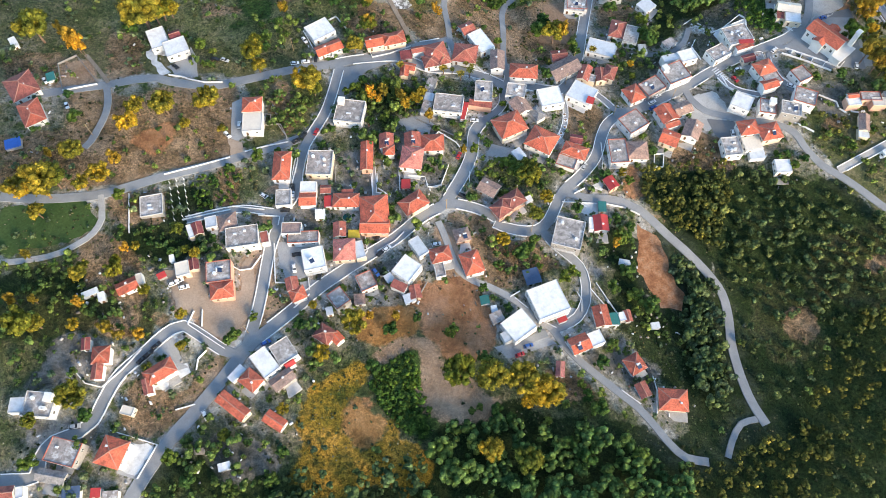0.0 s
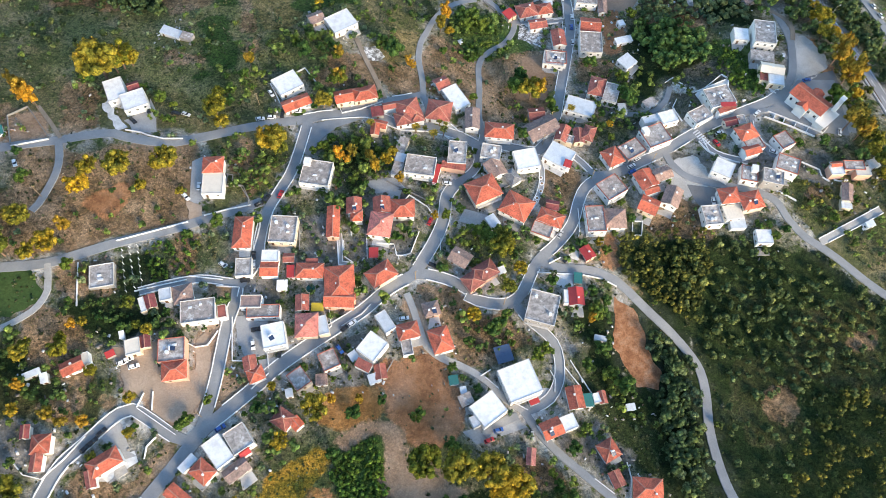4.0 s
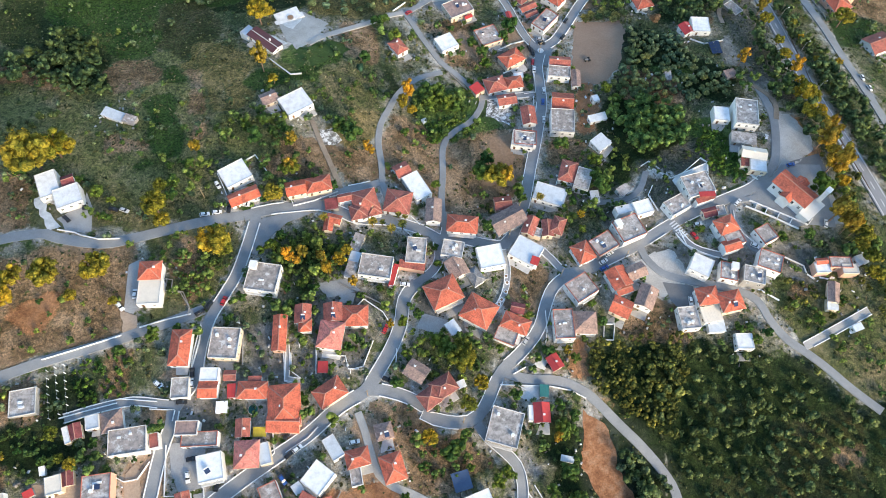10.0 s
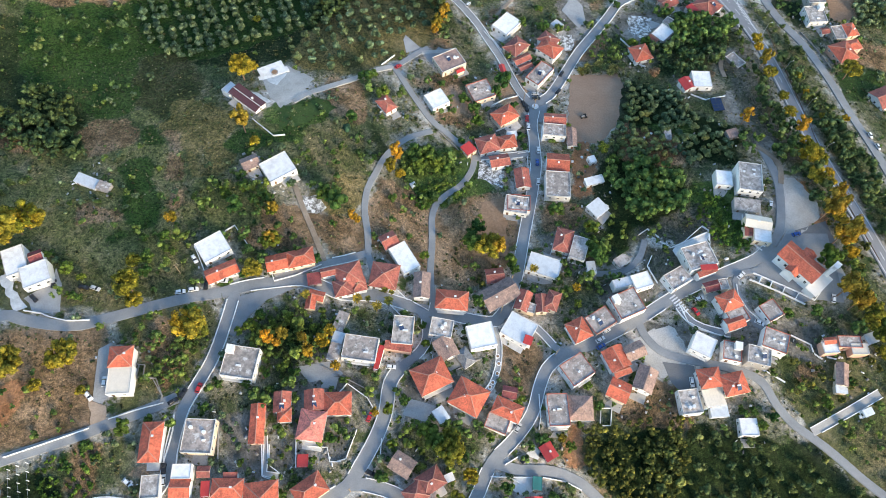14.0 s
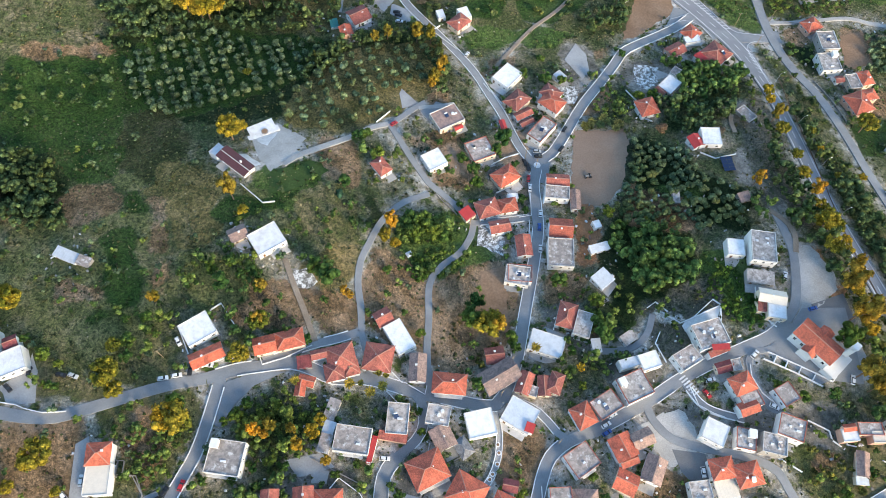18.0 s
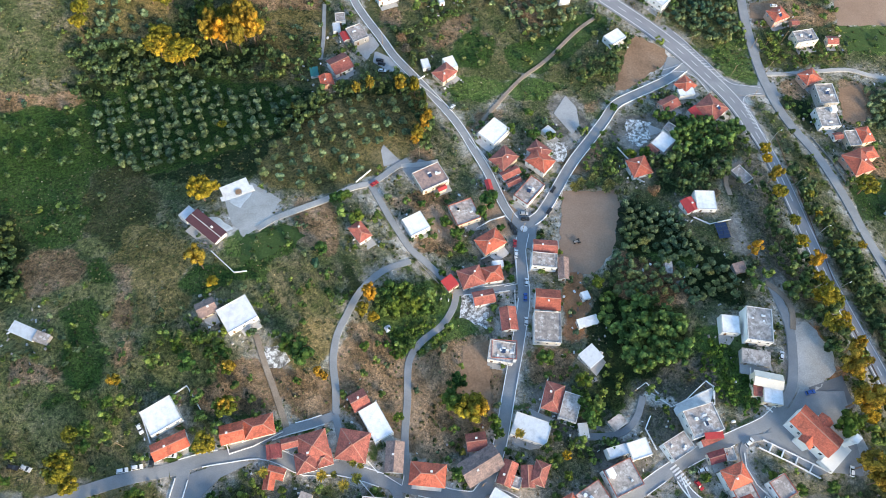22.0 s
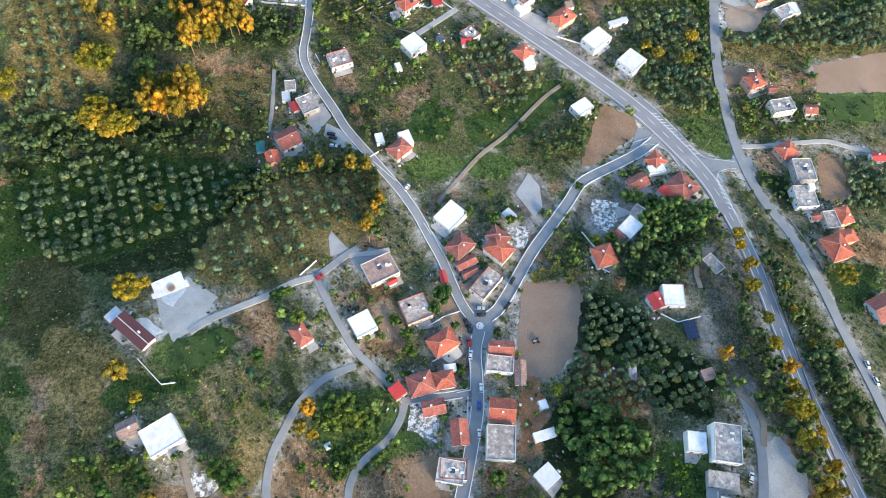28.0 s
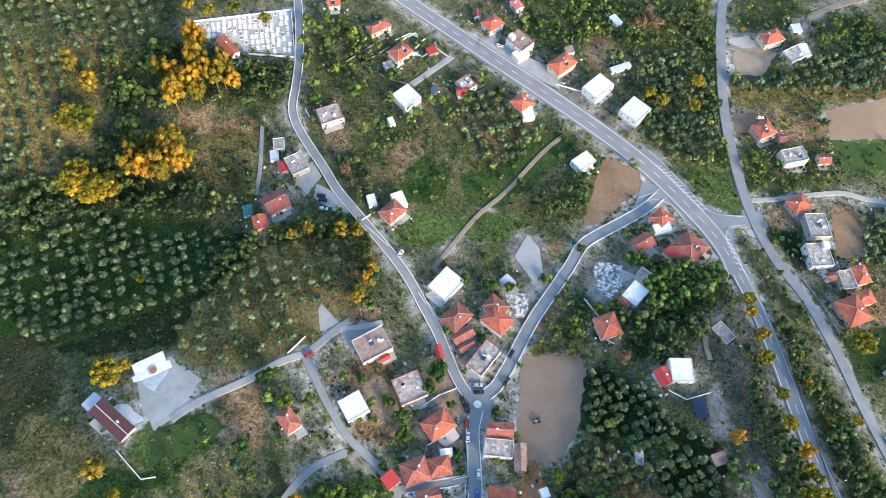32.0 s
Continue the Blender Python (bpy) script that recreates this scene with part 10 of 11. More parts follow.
shrub_trees([(-97.1, 126.6, 2.9), (-92.3, 125.8, 2.9), (-88.5, 120.9, 2.9), (-94.3, 121.7, 2.9), (-19.8, 144.0, 2.9), (-22.1, 133.2, 2.9), (-58.2, 172.4, 2.9), (-53.0, 173.8, 2.9), (-66.2, 175.5, 2.9), (17.4, 198.5, 2.9), (23.4, 202.9, 2.9), (9.1, 195.5, 2.9), (7.0, 188.9, 2.9), (-4.0, 174.7, 2.9), (-0.5, 172.4, 2.9), (-24.9, 155.1, 2.9), (-23.0, 144.0, 2.9), (-64.2, 119.7, 2.9), (-75.8, 119.3, 2.9)])
shrub_trees([(41.1, 176.7, 2.5), (44.6, 173.1, 2.5), (36.4, 176.4, 2.5), (49.4, 177.0, 2.5), (89.0, 249.2, 2.5), (85.5, 239.6, 2.5), (83.5, 246.0, 2.5), (94.6, 252.4, 2.5), (74.8, 236.3, 2.5), (109.1, 242.4, 2.5), (102.1, 237.9, 2.5)])
shrub_trees([(-22.5, 215.0, 3.5), (-22.1, 203.4, 3.5), (-38.0, 207.3, 3.5)])
for i, r in enumerate(ROAD_LINES):
    if r[2] == "H":
        road_lines(i)

# ---- the ground: one sheet out to the horizon ----
built = taken.copy()


def field_of(nt, name):
    a = nt.nodes.new("ShaderNodeAttribute")
    a.attribute_name = name
    return a.outputs["Fac"]


# what covers each plot: colours from hollows to tops, and how strongly tufts break it up
COVER_TONES = {
    "dull": [(0.32, (0.045, 0.065, 0.022)), (0.48, (0.10, 0.108, 0.045)), (0.66, (0.20, 0.165, 0.095))],
    # dark: green ground with the shade under woods painted in
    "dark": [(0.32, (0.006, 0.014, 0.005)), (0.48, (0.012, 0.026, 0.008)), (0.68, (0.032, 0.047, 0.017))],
    "green": [(0.32, (0.03, 0.064, 0.017)), (0.5, (0.07, 0.122, 0.03)), (0.7, (0.13, 0.17, 0.05))],
    "tan": [(0.32, (0.065, 0.065, 0.025)), (0.48, (0.155, 0.13, 0.052)), (0.66, (0.29, 0.22, 0.105))],
    # deep: likewise, tree and slope shade put into a dark green
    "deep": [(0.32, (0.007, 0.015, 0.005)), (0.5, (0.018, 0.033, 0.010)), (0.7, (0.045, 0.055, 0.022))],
    "gold": [(0.34, (0.075, 0.08, 0.014)), (0.47, (0.24, 0.16, 0.022)), (0.62, (0.46, 0.25, 0.04))],
    "rust": [(0.34, (0.14, 0.075, 0.025)), (0.48, (0.33, 0.165, 0.06)), (0.64, (0.50, 0.28, 0.12))],
    "heath": [(0.32, (0.05, 0.052, 0.038)), (0.5, (0.115, 0.11, 0.09)), (0.7, (0.21, 0.19, 0.165))],
    "meadow": [(0.32, (0.075, 0.095, 0.032)), (0.5, (0.155, 0.16, 0.068)), (0.7, (0.27, 0.225, 0.13))],
    "moss": [(0.32, (0.018, 0.042, 0.009)), (0.5, (0.034, 0.073, 0.016)), (0.7, (0.066, 0.105, 0.028))],
    "moor": [(0.32, (0.022, 0.032, 0.012)), (0.5, (0.05, 0.056, 0.022)), (0.7, (0.10, 0.085, 0.045))],
    "soil": [(0.33, (0.062, 0.044, 0.023)), (0.47, (0.205, 0.134, 0.08)), (0.64, (0.38, 0.262, 0.172))],
    "red": [(0.34, (0.20, 0.09, 0.042)), (0.48, (0.36, 0.175, 0.088)), (0.64, (0.46, 0.25, 0.145))],
    "pale": [(0.32, (0.26, 0.165, 0.105)), (0.5, (0.39, 0.262, 0.178)), (0.7, (0.50, 0.365, 0.265))],
    "grey": [(0.36, (0.06, 0.062, 0.05)), (0.49, (0.185, 0.17, 0.152)), (0.63, (0.39, 0.37, 0.345))],
    "rubble": [(0.36, (0.22, 0.215, 0.20)), (0.5, (0.55, 0.55, 0.54)), (0.64, (0.78, 0.78, 0.77))],
}


def ground_sheet():
    """The hillside, with the plots' covers and painted tree shade as soft-edged fields on its points."""
    xs = np.concatenate([-400 - np.geomspace(1, 4200, 14)[::-1], np.arange(-400, -250, 8.0), np.arange(-250, 341, 2.5), np.arange(348, 481, 8.0), 480 + np.geomspace(1, 4200, 14)])
    ys = np.concatenate([-150 - np.geomspace(1, 4200, 14)[::-1], np.arange(-150, -50, 8.0), np.arange(-46, 650, 2.5), np.arange(655, 801, 8.0), 800 + np.geomspace(1, 4200, 14)])
    gx, gy = np.meshgrid(xs, ys, indexing="ij")
    z = land(gx, gy)
    nx, ny = gx.shape
    idx = np.arange(nx * ny).reshape(nx, ny)
    a, b, c, d = idx[:-1, :-1].ravel(), idx[1:, :-1].ravel(), idx[1:, 1:].ravel(), idx[:-1, 1:].ravel()
    tris = np.concatenate([np.stack([a, b, c], 1), np.stack([a, c, d], 1)])
    me = fast_mesh("ground", np.stack([gx.ravel(), gy.ravel(), z.ravel()], 1), tris, GROUND)
    wx = gx + 2.2 * np.sin(gx * 0.31 + 1.7 * np.sin(gy * 0.17)) + 1.2 * np.sin(gy * 0.83)
    wy = gy + 2.2 * np.sin(gy * 0.29 + 1.9 * np.sin(gx * 0.19)) + 1.2 * np.sin(gx * 0.77)
    fields = {k: np.zeros(gx.shape) for k in COVER_TONES}
    # lush: green ground below tree zones, darkened to stand for crown shade
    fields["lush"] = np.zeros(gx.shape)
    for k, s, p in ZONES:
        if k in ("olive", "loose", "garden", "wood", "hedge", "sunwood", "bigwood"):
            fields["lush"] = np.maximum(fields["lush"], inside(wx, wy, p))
    for kind, p in COVERS:
        hit = inside(wx, wy, p)
        for k in COVER_TONES:
            fields[k][hit] = 1.0 if k == kind else 0.0
    m = np.zeros(gx.shape)
    ii, jj = (gx - X0).astype(int), (gy - Y0).astype(int)
    ok = (ii >= 0) & (ii < NX) & (jj >= 0) & (jj < NY)
    m[ok] = built[ii[ok], jj[ok]]
    fields["trodden"] = m
    for k, m in fields.items():
        for _ in range(6 if k in ("trodden", "lush") else 2):
            m = (m + np.roll(m, 1, 0) + np.roll(m, -1, 0) + np.roll(m, 1, 1) + np.roll(m, -1, 1)) / 5
        if k == "trodden":
            m = np.clip(m * 1.6, 0, 1)
        me.attributes.new(k, "FLOAT", "POINT").data.foreach_set("value", m.ravel().astype(np.float32))
    ob = new("ground", me)
    me.polygons.foreach_set("use_smooth", np.ones(len(tris), bool))
    tagged(ob, "hillside of dry grass, gardens and bare brown soil, shade painted under trees", "ground", kind="structure")


GROUND, nt, b = shader("hillside_soil_grass_and_shade", 0.95)
b.inputs["Specular IOR Level"].default_value = 0.12
broad_grain = world_noise(nt, 0.07, 9.0, 0.72)
edge_grain = world_noise(nt, 0.35, 5.0, 0.7)
dry = ramp(nt, broad_grain, [(0.34, (0.035, 0.055, 0.02)), (0.46, (0.082, 0.10, 0.045)), (0.56, (0.15, 0.14, 0.085)), (0.68, (0.27, 0.235, 0.175))])
# grass greens with the shade between crowns painted in
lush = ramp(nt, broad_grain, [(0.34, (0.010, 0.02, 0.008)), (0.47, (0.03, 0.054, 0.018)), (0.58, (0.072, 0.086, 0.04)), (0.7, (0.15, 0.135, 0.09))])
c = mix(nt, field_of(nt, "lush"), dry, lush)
trod = ramp(nt, world_noise(nt, 0.17, 6.0, 0.65), [(0.36, (0.055, 0.10, 0.025)), (0.42, (0.14, 0.155, 0.065)), (0.46, (0.31, 0.275, 0.235)), (0.54, (0.45, 0.415, 0.38)), (0.62, (0.64, 0.625, 0.60))])
c = mix(nt, field_of(nt, "trodden"), c, trod)
calm = field_of(nt, "trodden")
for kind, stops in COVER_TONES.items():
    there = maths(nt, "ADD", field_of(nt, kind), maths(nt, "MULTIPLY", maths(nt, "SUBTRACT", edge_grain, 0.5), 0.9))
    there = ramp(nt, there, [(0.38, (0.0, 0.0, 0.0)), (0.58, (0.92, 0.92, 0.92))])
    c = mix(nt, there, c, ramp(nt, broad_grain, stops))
    if kind in ("pale", "grey", "rubble", "red", "rust"):
        calm = maths(nt, "MAXIMUM", calm, field_of(nt, kind))
tuft = ramp(nt, world_noise(nt, 0.8, 9.0, 0.85), [(0.38, (0.2, 0.24, 0.21)), (0.5, (0.95, 0.95, 0.95)), (0.63, (1.95, 1.8, 1.6))])
speck = ramp(nt, world_noise(nt, 3.2, 3.0, 0.8), [(0.36, (0.5, 0.55, 0.52)), (0.5, (1.0, 1.0, 1.0)), (0.64, (1.5, 1.45, 1.35))])
weeds = ramp(nt, world_noise(nt, 0.42, 4.0, 0.6), [(0.53, (0, 0, 0)), (0.6, (0.62, 0.62, 0.62))])
weeds = maths(nt, "MULTIPLY", weeds, maths(nt, "SUBTRACT", 1.0, maths(nt, "MAXIMUM", maths(nt, "MAXIMUM", calm, field_of(nt, "dark")), maths(nt, "MULTIPLY", field_of(nt, "soil"), 0.7))))
c = mix(nt, weeds, c, ramp(nt, edge_grain, [(0.35, (0.015, 0.03, 0.01)), (0.65, (0.055, 0.08, 0.027))]))
tuft = mix(nt, maths(nt, "MULTIPLY", calm, 0.72), mix(nt, 1.0, tuft, speck, "MULTIPLY"), (0.95, 0.95, 0.95))
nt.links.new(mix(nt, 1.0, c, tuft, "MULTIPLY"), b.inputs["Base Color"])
bump(nt, b, world_noise(nt, 0.9, 8.0, 0.7), 1.0, 0.8)
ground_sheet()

# ---- plants ----
ICO_V = np.array([(0, 0, 1), (0.894, 0, 0.447), (0.276, 0.851, 0.447), (-0.724, 0.526, 0.447), (-0.724, -0.526, 0.447), (0.276, -0.851, 0.447),
                  (0.724, 0.526, -0.447), (-0.276, 0.851, -0.447), (-0.894, 0, -0.447), (-0.276, -0.851, -0.447), (0.724, -0.526, -0.447), (0, 0, -1)])
ICO_F = np.array([(0, 1, 2), (0, 2, 3), (0, 3, 4), (0, 4, 5), (0, 5, 1), (1, 6, 2), (2, 7, 3), (3, 8, 4), (4, 9, 5), (5, 10, 1),
                  (6, 7, 2), (7, 8, 3), (8, 9, 4), (9, 10, 5), (10, 6, 1), (11, 7, 6), (11, 8, 7), (11, 9, 8), (11, 10, 9), (11, 6, 10)])


OCT_V = np.array([(0, 0, 1), (1, 0, 0), (0, 1, 0), (-1, 0, 0), (0, -1, 0), (0, 0, -1.0)])
OCT_F = np.array([(0, 1, 2), (0, 2, 3), (0, 3, 4), (0, 4, 1), (5, 2, 1), (5, 3, 2), (5, 4, 3), (5, 1, 4)])


def crown(rng, lumps, leaves, flat=0.7, lump_r=0.42, leaf=0.13, rise=0.9, core=0.75, simple=False):
    """A crown of radius about 1: uneven leaf clumps round a few limbs' ends, with gaps; base of the trunk at z 0."""
    V, F, k = [], [], 0
    for i in range(lumps):
        a = rng.uniform(0, 2 * np.pi)
        r = np.sqrt(rng.uniform(0, 1)) * (1 - lump_r * 0.8)
        c = np.array([r * np.cos(a), r * np.sin(a), rise + flat * rng.uniform(-0.5, 0.6) * (1 - 0.6 * r)])
        R = lump_r * rng.uniform(0.7, 1.2)
        cv, cf = (OCT_V, OCT_F) if simple else (ICO_V, ICO_F)
        v = cv * rng.uniform(0.7, 1.1, (len(cv), 1)) * R * core * np.array([1, 1, 0.8]) + c
        V.append(v), F.append(cf + k)
        k += len(cv)
        d = rng.normal(size=(leaves, 3))
        d[:, 2] = np.abs(d[:, 2]) * 0.9 - 0.25
        d /= np.linalg.norm(d, axis=1)[:, None]
        p = c + d * R * rng.uniform(0.7, 1.15, (leaves, 1)) * np.array([1, 1, 0.85])
        t1 = np.cross(d, rng.normal(size=(leaves, 3))) + rng.normal(size=(leaves, 3)) * 0.25
        t1 /= np.linalg.norm(t1, axis=1)[:, None]
        t2 = np.cross(d, t1) + rng.normal(size=(leaves, 3)) * 0.3
        s = leaf * rng.uniform(0.6, 1.5, (leaves, 1))
        q = np.stack([p - t1 * s, p + t1 * s * 0.8 + d * s * 0.3, p + t2 * s * 1.3], 1).reshape(-1, 3)
        V.append(q), F.append(np.arange(leaves * 3).reshape(-1, 3) + k)
        k += leaves * 3
    return np.concatenate(V), np.concatenate(F)


def trunk_mesh(rng, tall, thick, limbs):
    """A tapered, slightly bent trunk with limbs, for a crown of radius 1."""
    bm = bmesh.new()
    top = Vector((rng.uniform(-0.08, 0.08), rng.uniform(-0.08, 0.08), tall))
    def taper(p, q, r1, r2):
        p, q = Vector(p), Vector(q)
        d = (q - p).normalized()
        s = d.orthogonal().normalized()
        t = d.cross(s)
        ring = [[bm.verts.new(o + (s * math.cos(a) + t * math.sin(a)) * r) for a in [i * math.tau / 6 for i in range(6)]] for o, r in ((p, r1), (q, r2))]
        for i in range(6):
            bm.faces.new((ring[0][i], ring[0][(i + 1) % 6], ring[1][(i + 1) % 6], ring[1][i]))
    taper((0, 0, -0.15), top, thick, thick * 0.6)
    for i in range(limbs):
        a = i * math.tau / limbs + rng.uniform(-0.4, 0.4)
        taper(top * rng.uniform(0.6, 0.95), top + Vector((math.cos(a) * 0.5, math.sin(a) * 0.5, rng.uniform(0.2, 0.45))), thick * 0.5, thick * 0.2)
    me = bpy.data.meshes.new("trunk")
    bm.to_mesh(me)
    bm.free()
    me.materials.append(BARK)
    return me


def cone_crown(rng, leaves, tall, leaf=0.16):
    """A column of foliage, for cypress and young conifers."""
    z = rng.uniform(0, 1, leaves) ** 1.3
    a = rng.uniform(0, 2 * np.pi, leaves)
    r = (1 - z) ** 0.6 * rng.uniform(0.6, 1.1, leaves)
    p = np.stack([r * np.cos(a), r * np.sin(a), 0.3 + z * tall], 1)
    t1, t2 = rng.normal(size=(leaves, 3)), rng.normal(size=(leaves, 3))
    q = np.stack([p - t1 * leaf, p + t1 * leaf, p + t2 * leaf + np.array([0, 0, leaf * 1.5])], 1).reshape(-1, 3)
    core = ICO_V * np.array([0.7, 0.7, tall * 0.45]) + np.array([0, 0, 0.3 + tall * 0.45])
    return np.concatenate([core, q]), np.concatenate([ICO_F, np.arange(leaves * 3).reshape(-1, 3) + 12])


def blades(rng, n, tall, spread):
    """Arching blades from one root: reeds, palm fronds."""
    V, F = [], []
    for i in range(n):
        a = rng.uniform(0, 2 * np.pi)
        out = spread * rng.uniform(0.3, 1.0)
        side = np.array([-np.sin(a), np.cos(a), 0]) * 0.07
        base = np.array([rng.uniform(-0.4, 0.4), rng.uniform(-0.4, 0.4), 0.0]) * spread * 0.5
        mid = base + np.array([np.cos(a) * out * 0.5, np.sin(a) * out * 0.5, tall * rng.uniform(0.7, 1.0)])
        end = base + np.array([np.cos(a) * out, np.sin(a) * out, tall * rng.uniform(0.5, 0.9)])
        k = len(V)
        V += [base - side, base + side, mid - side * 1.4, mid + side * 1.4, end]
        F += [(k, k + 1, k + 3), (k, k + 3, k + 2), (k + 2, k + 3, k + 4)]
    return np.array(V), np.array(F)


rng = np.random.default_rng(5)
CROWNS, TRUNKS = {}, {}
for kind, spec in {"pine": (46, 26, 0.75, 0.24, 0.07, 1.5, 1.0), "gold": (26, 26, 1.7, 0.30, 0.09, 1.7, 1.0), "broad": (20, 26, 0.9, 0.32, 0.085, 1.05, 1.0), "bare": (22, 34, 0.9, 0.30, 0.07, 1.0, 0.55), "olive": (13, 17, 0.75, 0.46, 0.10, 0.95, 1.0)}.items():
    CROWNS[kind] = []
    for i in range(5):
        v, f = crown(rng, *spec)
        CROWNS[kind].append(fast_mesh("crown", v, f, LEAVES[kind]))
    TRUNKS[kind] = [trunk_mesh(rng, spec[5] * 0.8, {"olive": 0.12}.get(kind, 0.07), 5) for i in range(3)]
CROWNS["cyp"] = [fast_mesh("crown", *cone_crown(rng, 260, 6.0), LEAVES["cyp"])]
TRUNKS["cyp"] = [trunk_mesh(rng, 0.8, 0.1, 0)]
CROWNS["reed"] = [fast_mesh("crown", *blades(rng, 150, 0.9, 1.0), LEAVES["reed"]) for i in range(3)]
fronds = blades(rng, 130, 0.5, 1.0)
CROWNS["palm"] = [fast_mesh("crown", fronds[0] + np.array([0, 0, 1.9]), fronds[1], LEAVES["palm"])]
TRUNKS["palm"] = [trunk_mesh(rng, 1.95, 0.13, 0)]
TREE_WORDS = {"pine": ("pine_tree", "broad umbrella pine, evening sunlight coloured into its yellow-green needles"), "gold": ("conifer_tree", "tall conifer, low sunlight coloured into its golden-brown needles"),
              "bare": ("bare_tree", "bare tree with pinkish-brown twigs"), "broad": ("leafy_tree", "dense green broadleaf tree"), "olive": ("olive_tree", "grey-green olive tree in the grove"), "cyp": ("cypress_tree", "slim dark green cypress beside the grove"),
              "reed": ("reed_clump", "clump of tall pale green reeds"), "palm": ("palm_tree", "palm with dry yellow fronds")}
tree_random = random.Random(11)


def plant(kind, x, y, r):
    name, words = TREE_WORDS[kind]
    ob = root(name, x, y, level(x, y) - 0.05, tree_random.uniform(0, 360), words, "tree" if kind != "reed" else "plant", {"olive": "olive grove"}.get(kind, ""))
    s = r * tree_random.uniform(0.95, 1.1)
    ob.scale = (s, s, s * tree_random.uniform(0.9, 1.15) * (1.55 if kind == "gold" else 1.0))
    if kind in TRUNKS:
        part("trunk", tree_random.choice(TRUNKS[kind]), None, ob)
    part("crown", tree_random.choice(CROWNS[kind]), None, ob)


for kind, spots in TREES:
    for x, y, r in spots:
        plant(kind, x, y, r)
        i, j = int(x - X0), int(y - Y0)
        q = max(1, int(r * 0.6))
        taken[max(0, i - q):i + q, max(0, j - q):j + q] = True


def joined(name, kind, spots, sizes, templates, label, category="trees"):
    """Many plants too many to count, as one mesh."""
    if not len(spots):
        return
    V, F, k = [], [], 0
    z = land(spots[:, 0], spots[:, 1]) - 0.05
    for (x, y), h, s in zip(spots, z, sizes):
        v, f = templates[rng.integers(len(templates))]
        a = rng.uniform(0, 2 * np.pi)
        ca, sa = np.cos(a) * s, np.sin(a) * s
        q = np.stack([v[:, 0] * ca - v[:, 1] * sa + x, v[:, 0] * sa + v[:, 1] * ca + y, v[:, 2] * s * rng.uniform(0.85, 1.2) + h], 1)
        V.append(q), F.append(f + k)
        k += len(v)
    ob = new(name, fast_mesh(name, np.concatenate(V), np.concatenate(F), LEAVES_JOINED[kind]))
    tagged(ob, label, category, kind="stuff")


# (lumps, leaves, flatness, lump size, leaf size, rise, core, simple core)
SMALL = {"olive": [crown(rng, 10, 12, 0.75, 0.48, 0.13, 0.95, 1.0) for i in range(8)], "wood": [crown(rng, 9, 8, 1.1, 0.38, 0.14, 1.1, 1.0) for i in range(8)],
         "garden": [crown(rng, 4, 9, 0.8, 0.50, 0.18, 0.9, 0.95) for i in range(6)], "scrub": [crown(rng, 2, 6, 0.5, 0.6, 0.26, 0.4, 0.85, True) for i in range(10)],
         "bigwood": [crown(rng, 12, 8, 0.9, 0.35, 0.12, 1.05, 1.0) for i in range(8)], "sunwood": [crown(rng, 9, 8, 1.0, 0.38, 0.14, 1.1, 1.0) for i in range(6)],
         "hedge": [crown(rng, 3, 8, 0.6, 0.55, 0.22, 0.6, 0.9) for i in range(8)], "reedbed": [blades(rng, 24, 1.6, 0.9) for i in range(5)]}
SMALL["loose"] = SMALL["olive"]
SIZE = {"olive": (2.2, 2.95), "loose": (1.35, 2.7), "wood": (1.7, 4.0), "garden": (0.9, 2.6), "scrub": (0.7, 1.7), "hedge": (0.9, 2.0), "sunwood": (1.5, 3.0), "bigwood": (3.0, 5.2), "reedbed": (1.2, 2.0)}
ZONE_WORDS = {"loose": "scattered olives and bushes on the hillside", "olive": "grey-green olive grove on the slope", "wood": "dense mixed dark green woodland", "garden": "gardens of small green fruit trees and shrubs", "scrub": "dry low scrub and weeds", "bigwood": "broad dark green tree crowns of the gully wood", "sunwood": "mixed trees, sunlight coloured into their yellow-green crowns", "hedge": "thick fresh green bramble thicket", "reedbed": "bed of tall pale green reeds"}
single_olives = 0
zoned = np.zeros_like(taken)
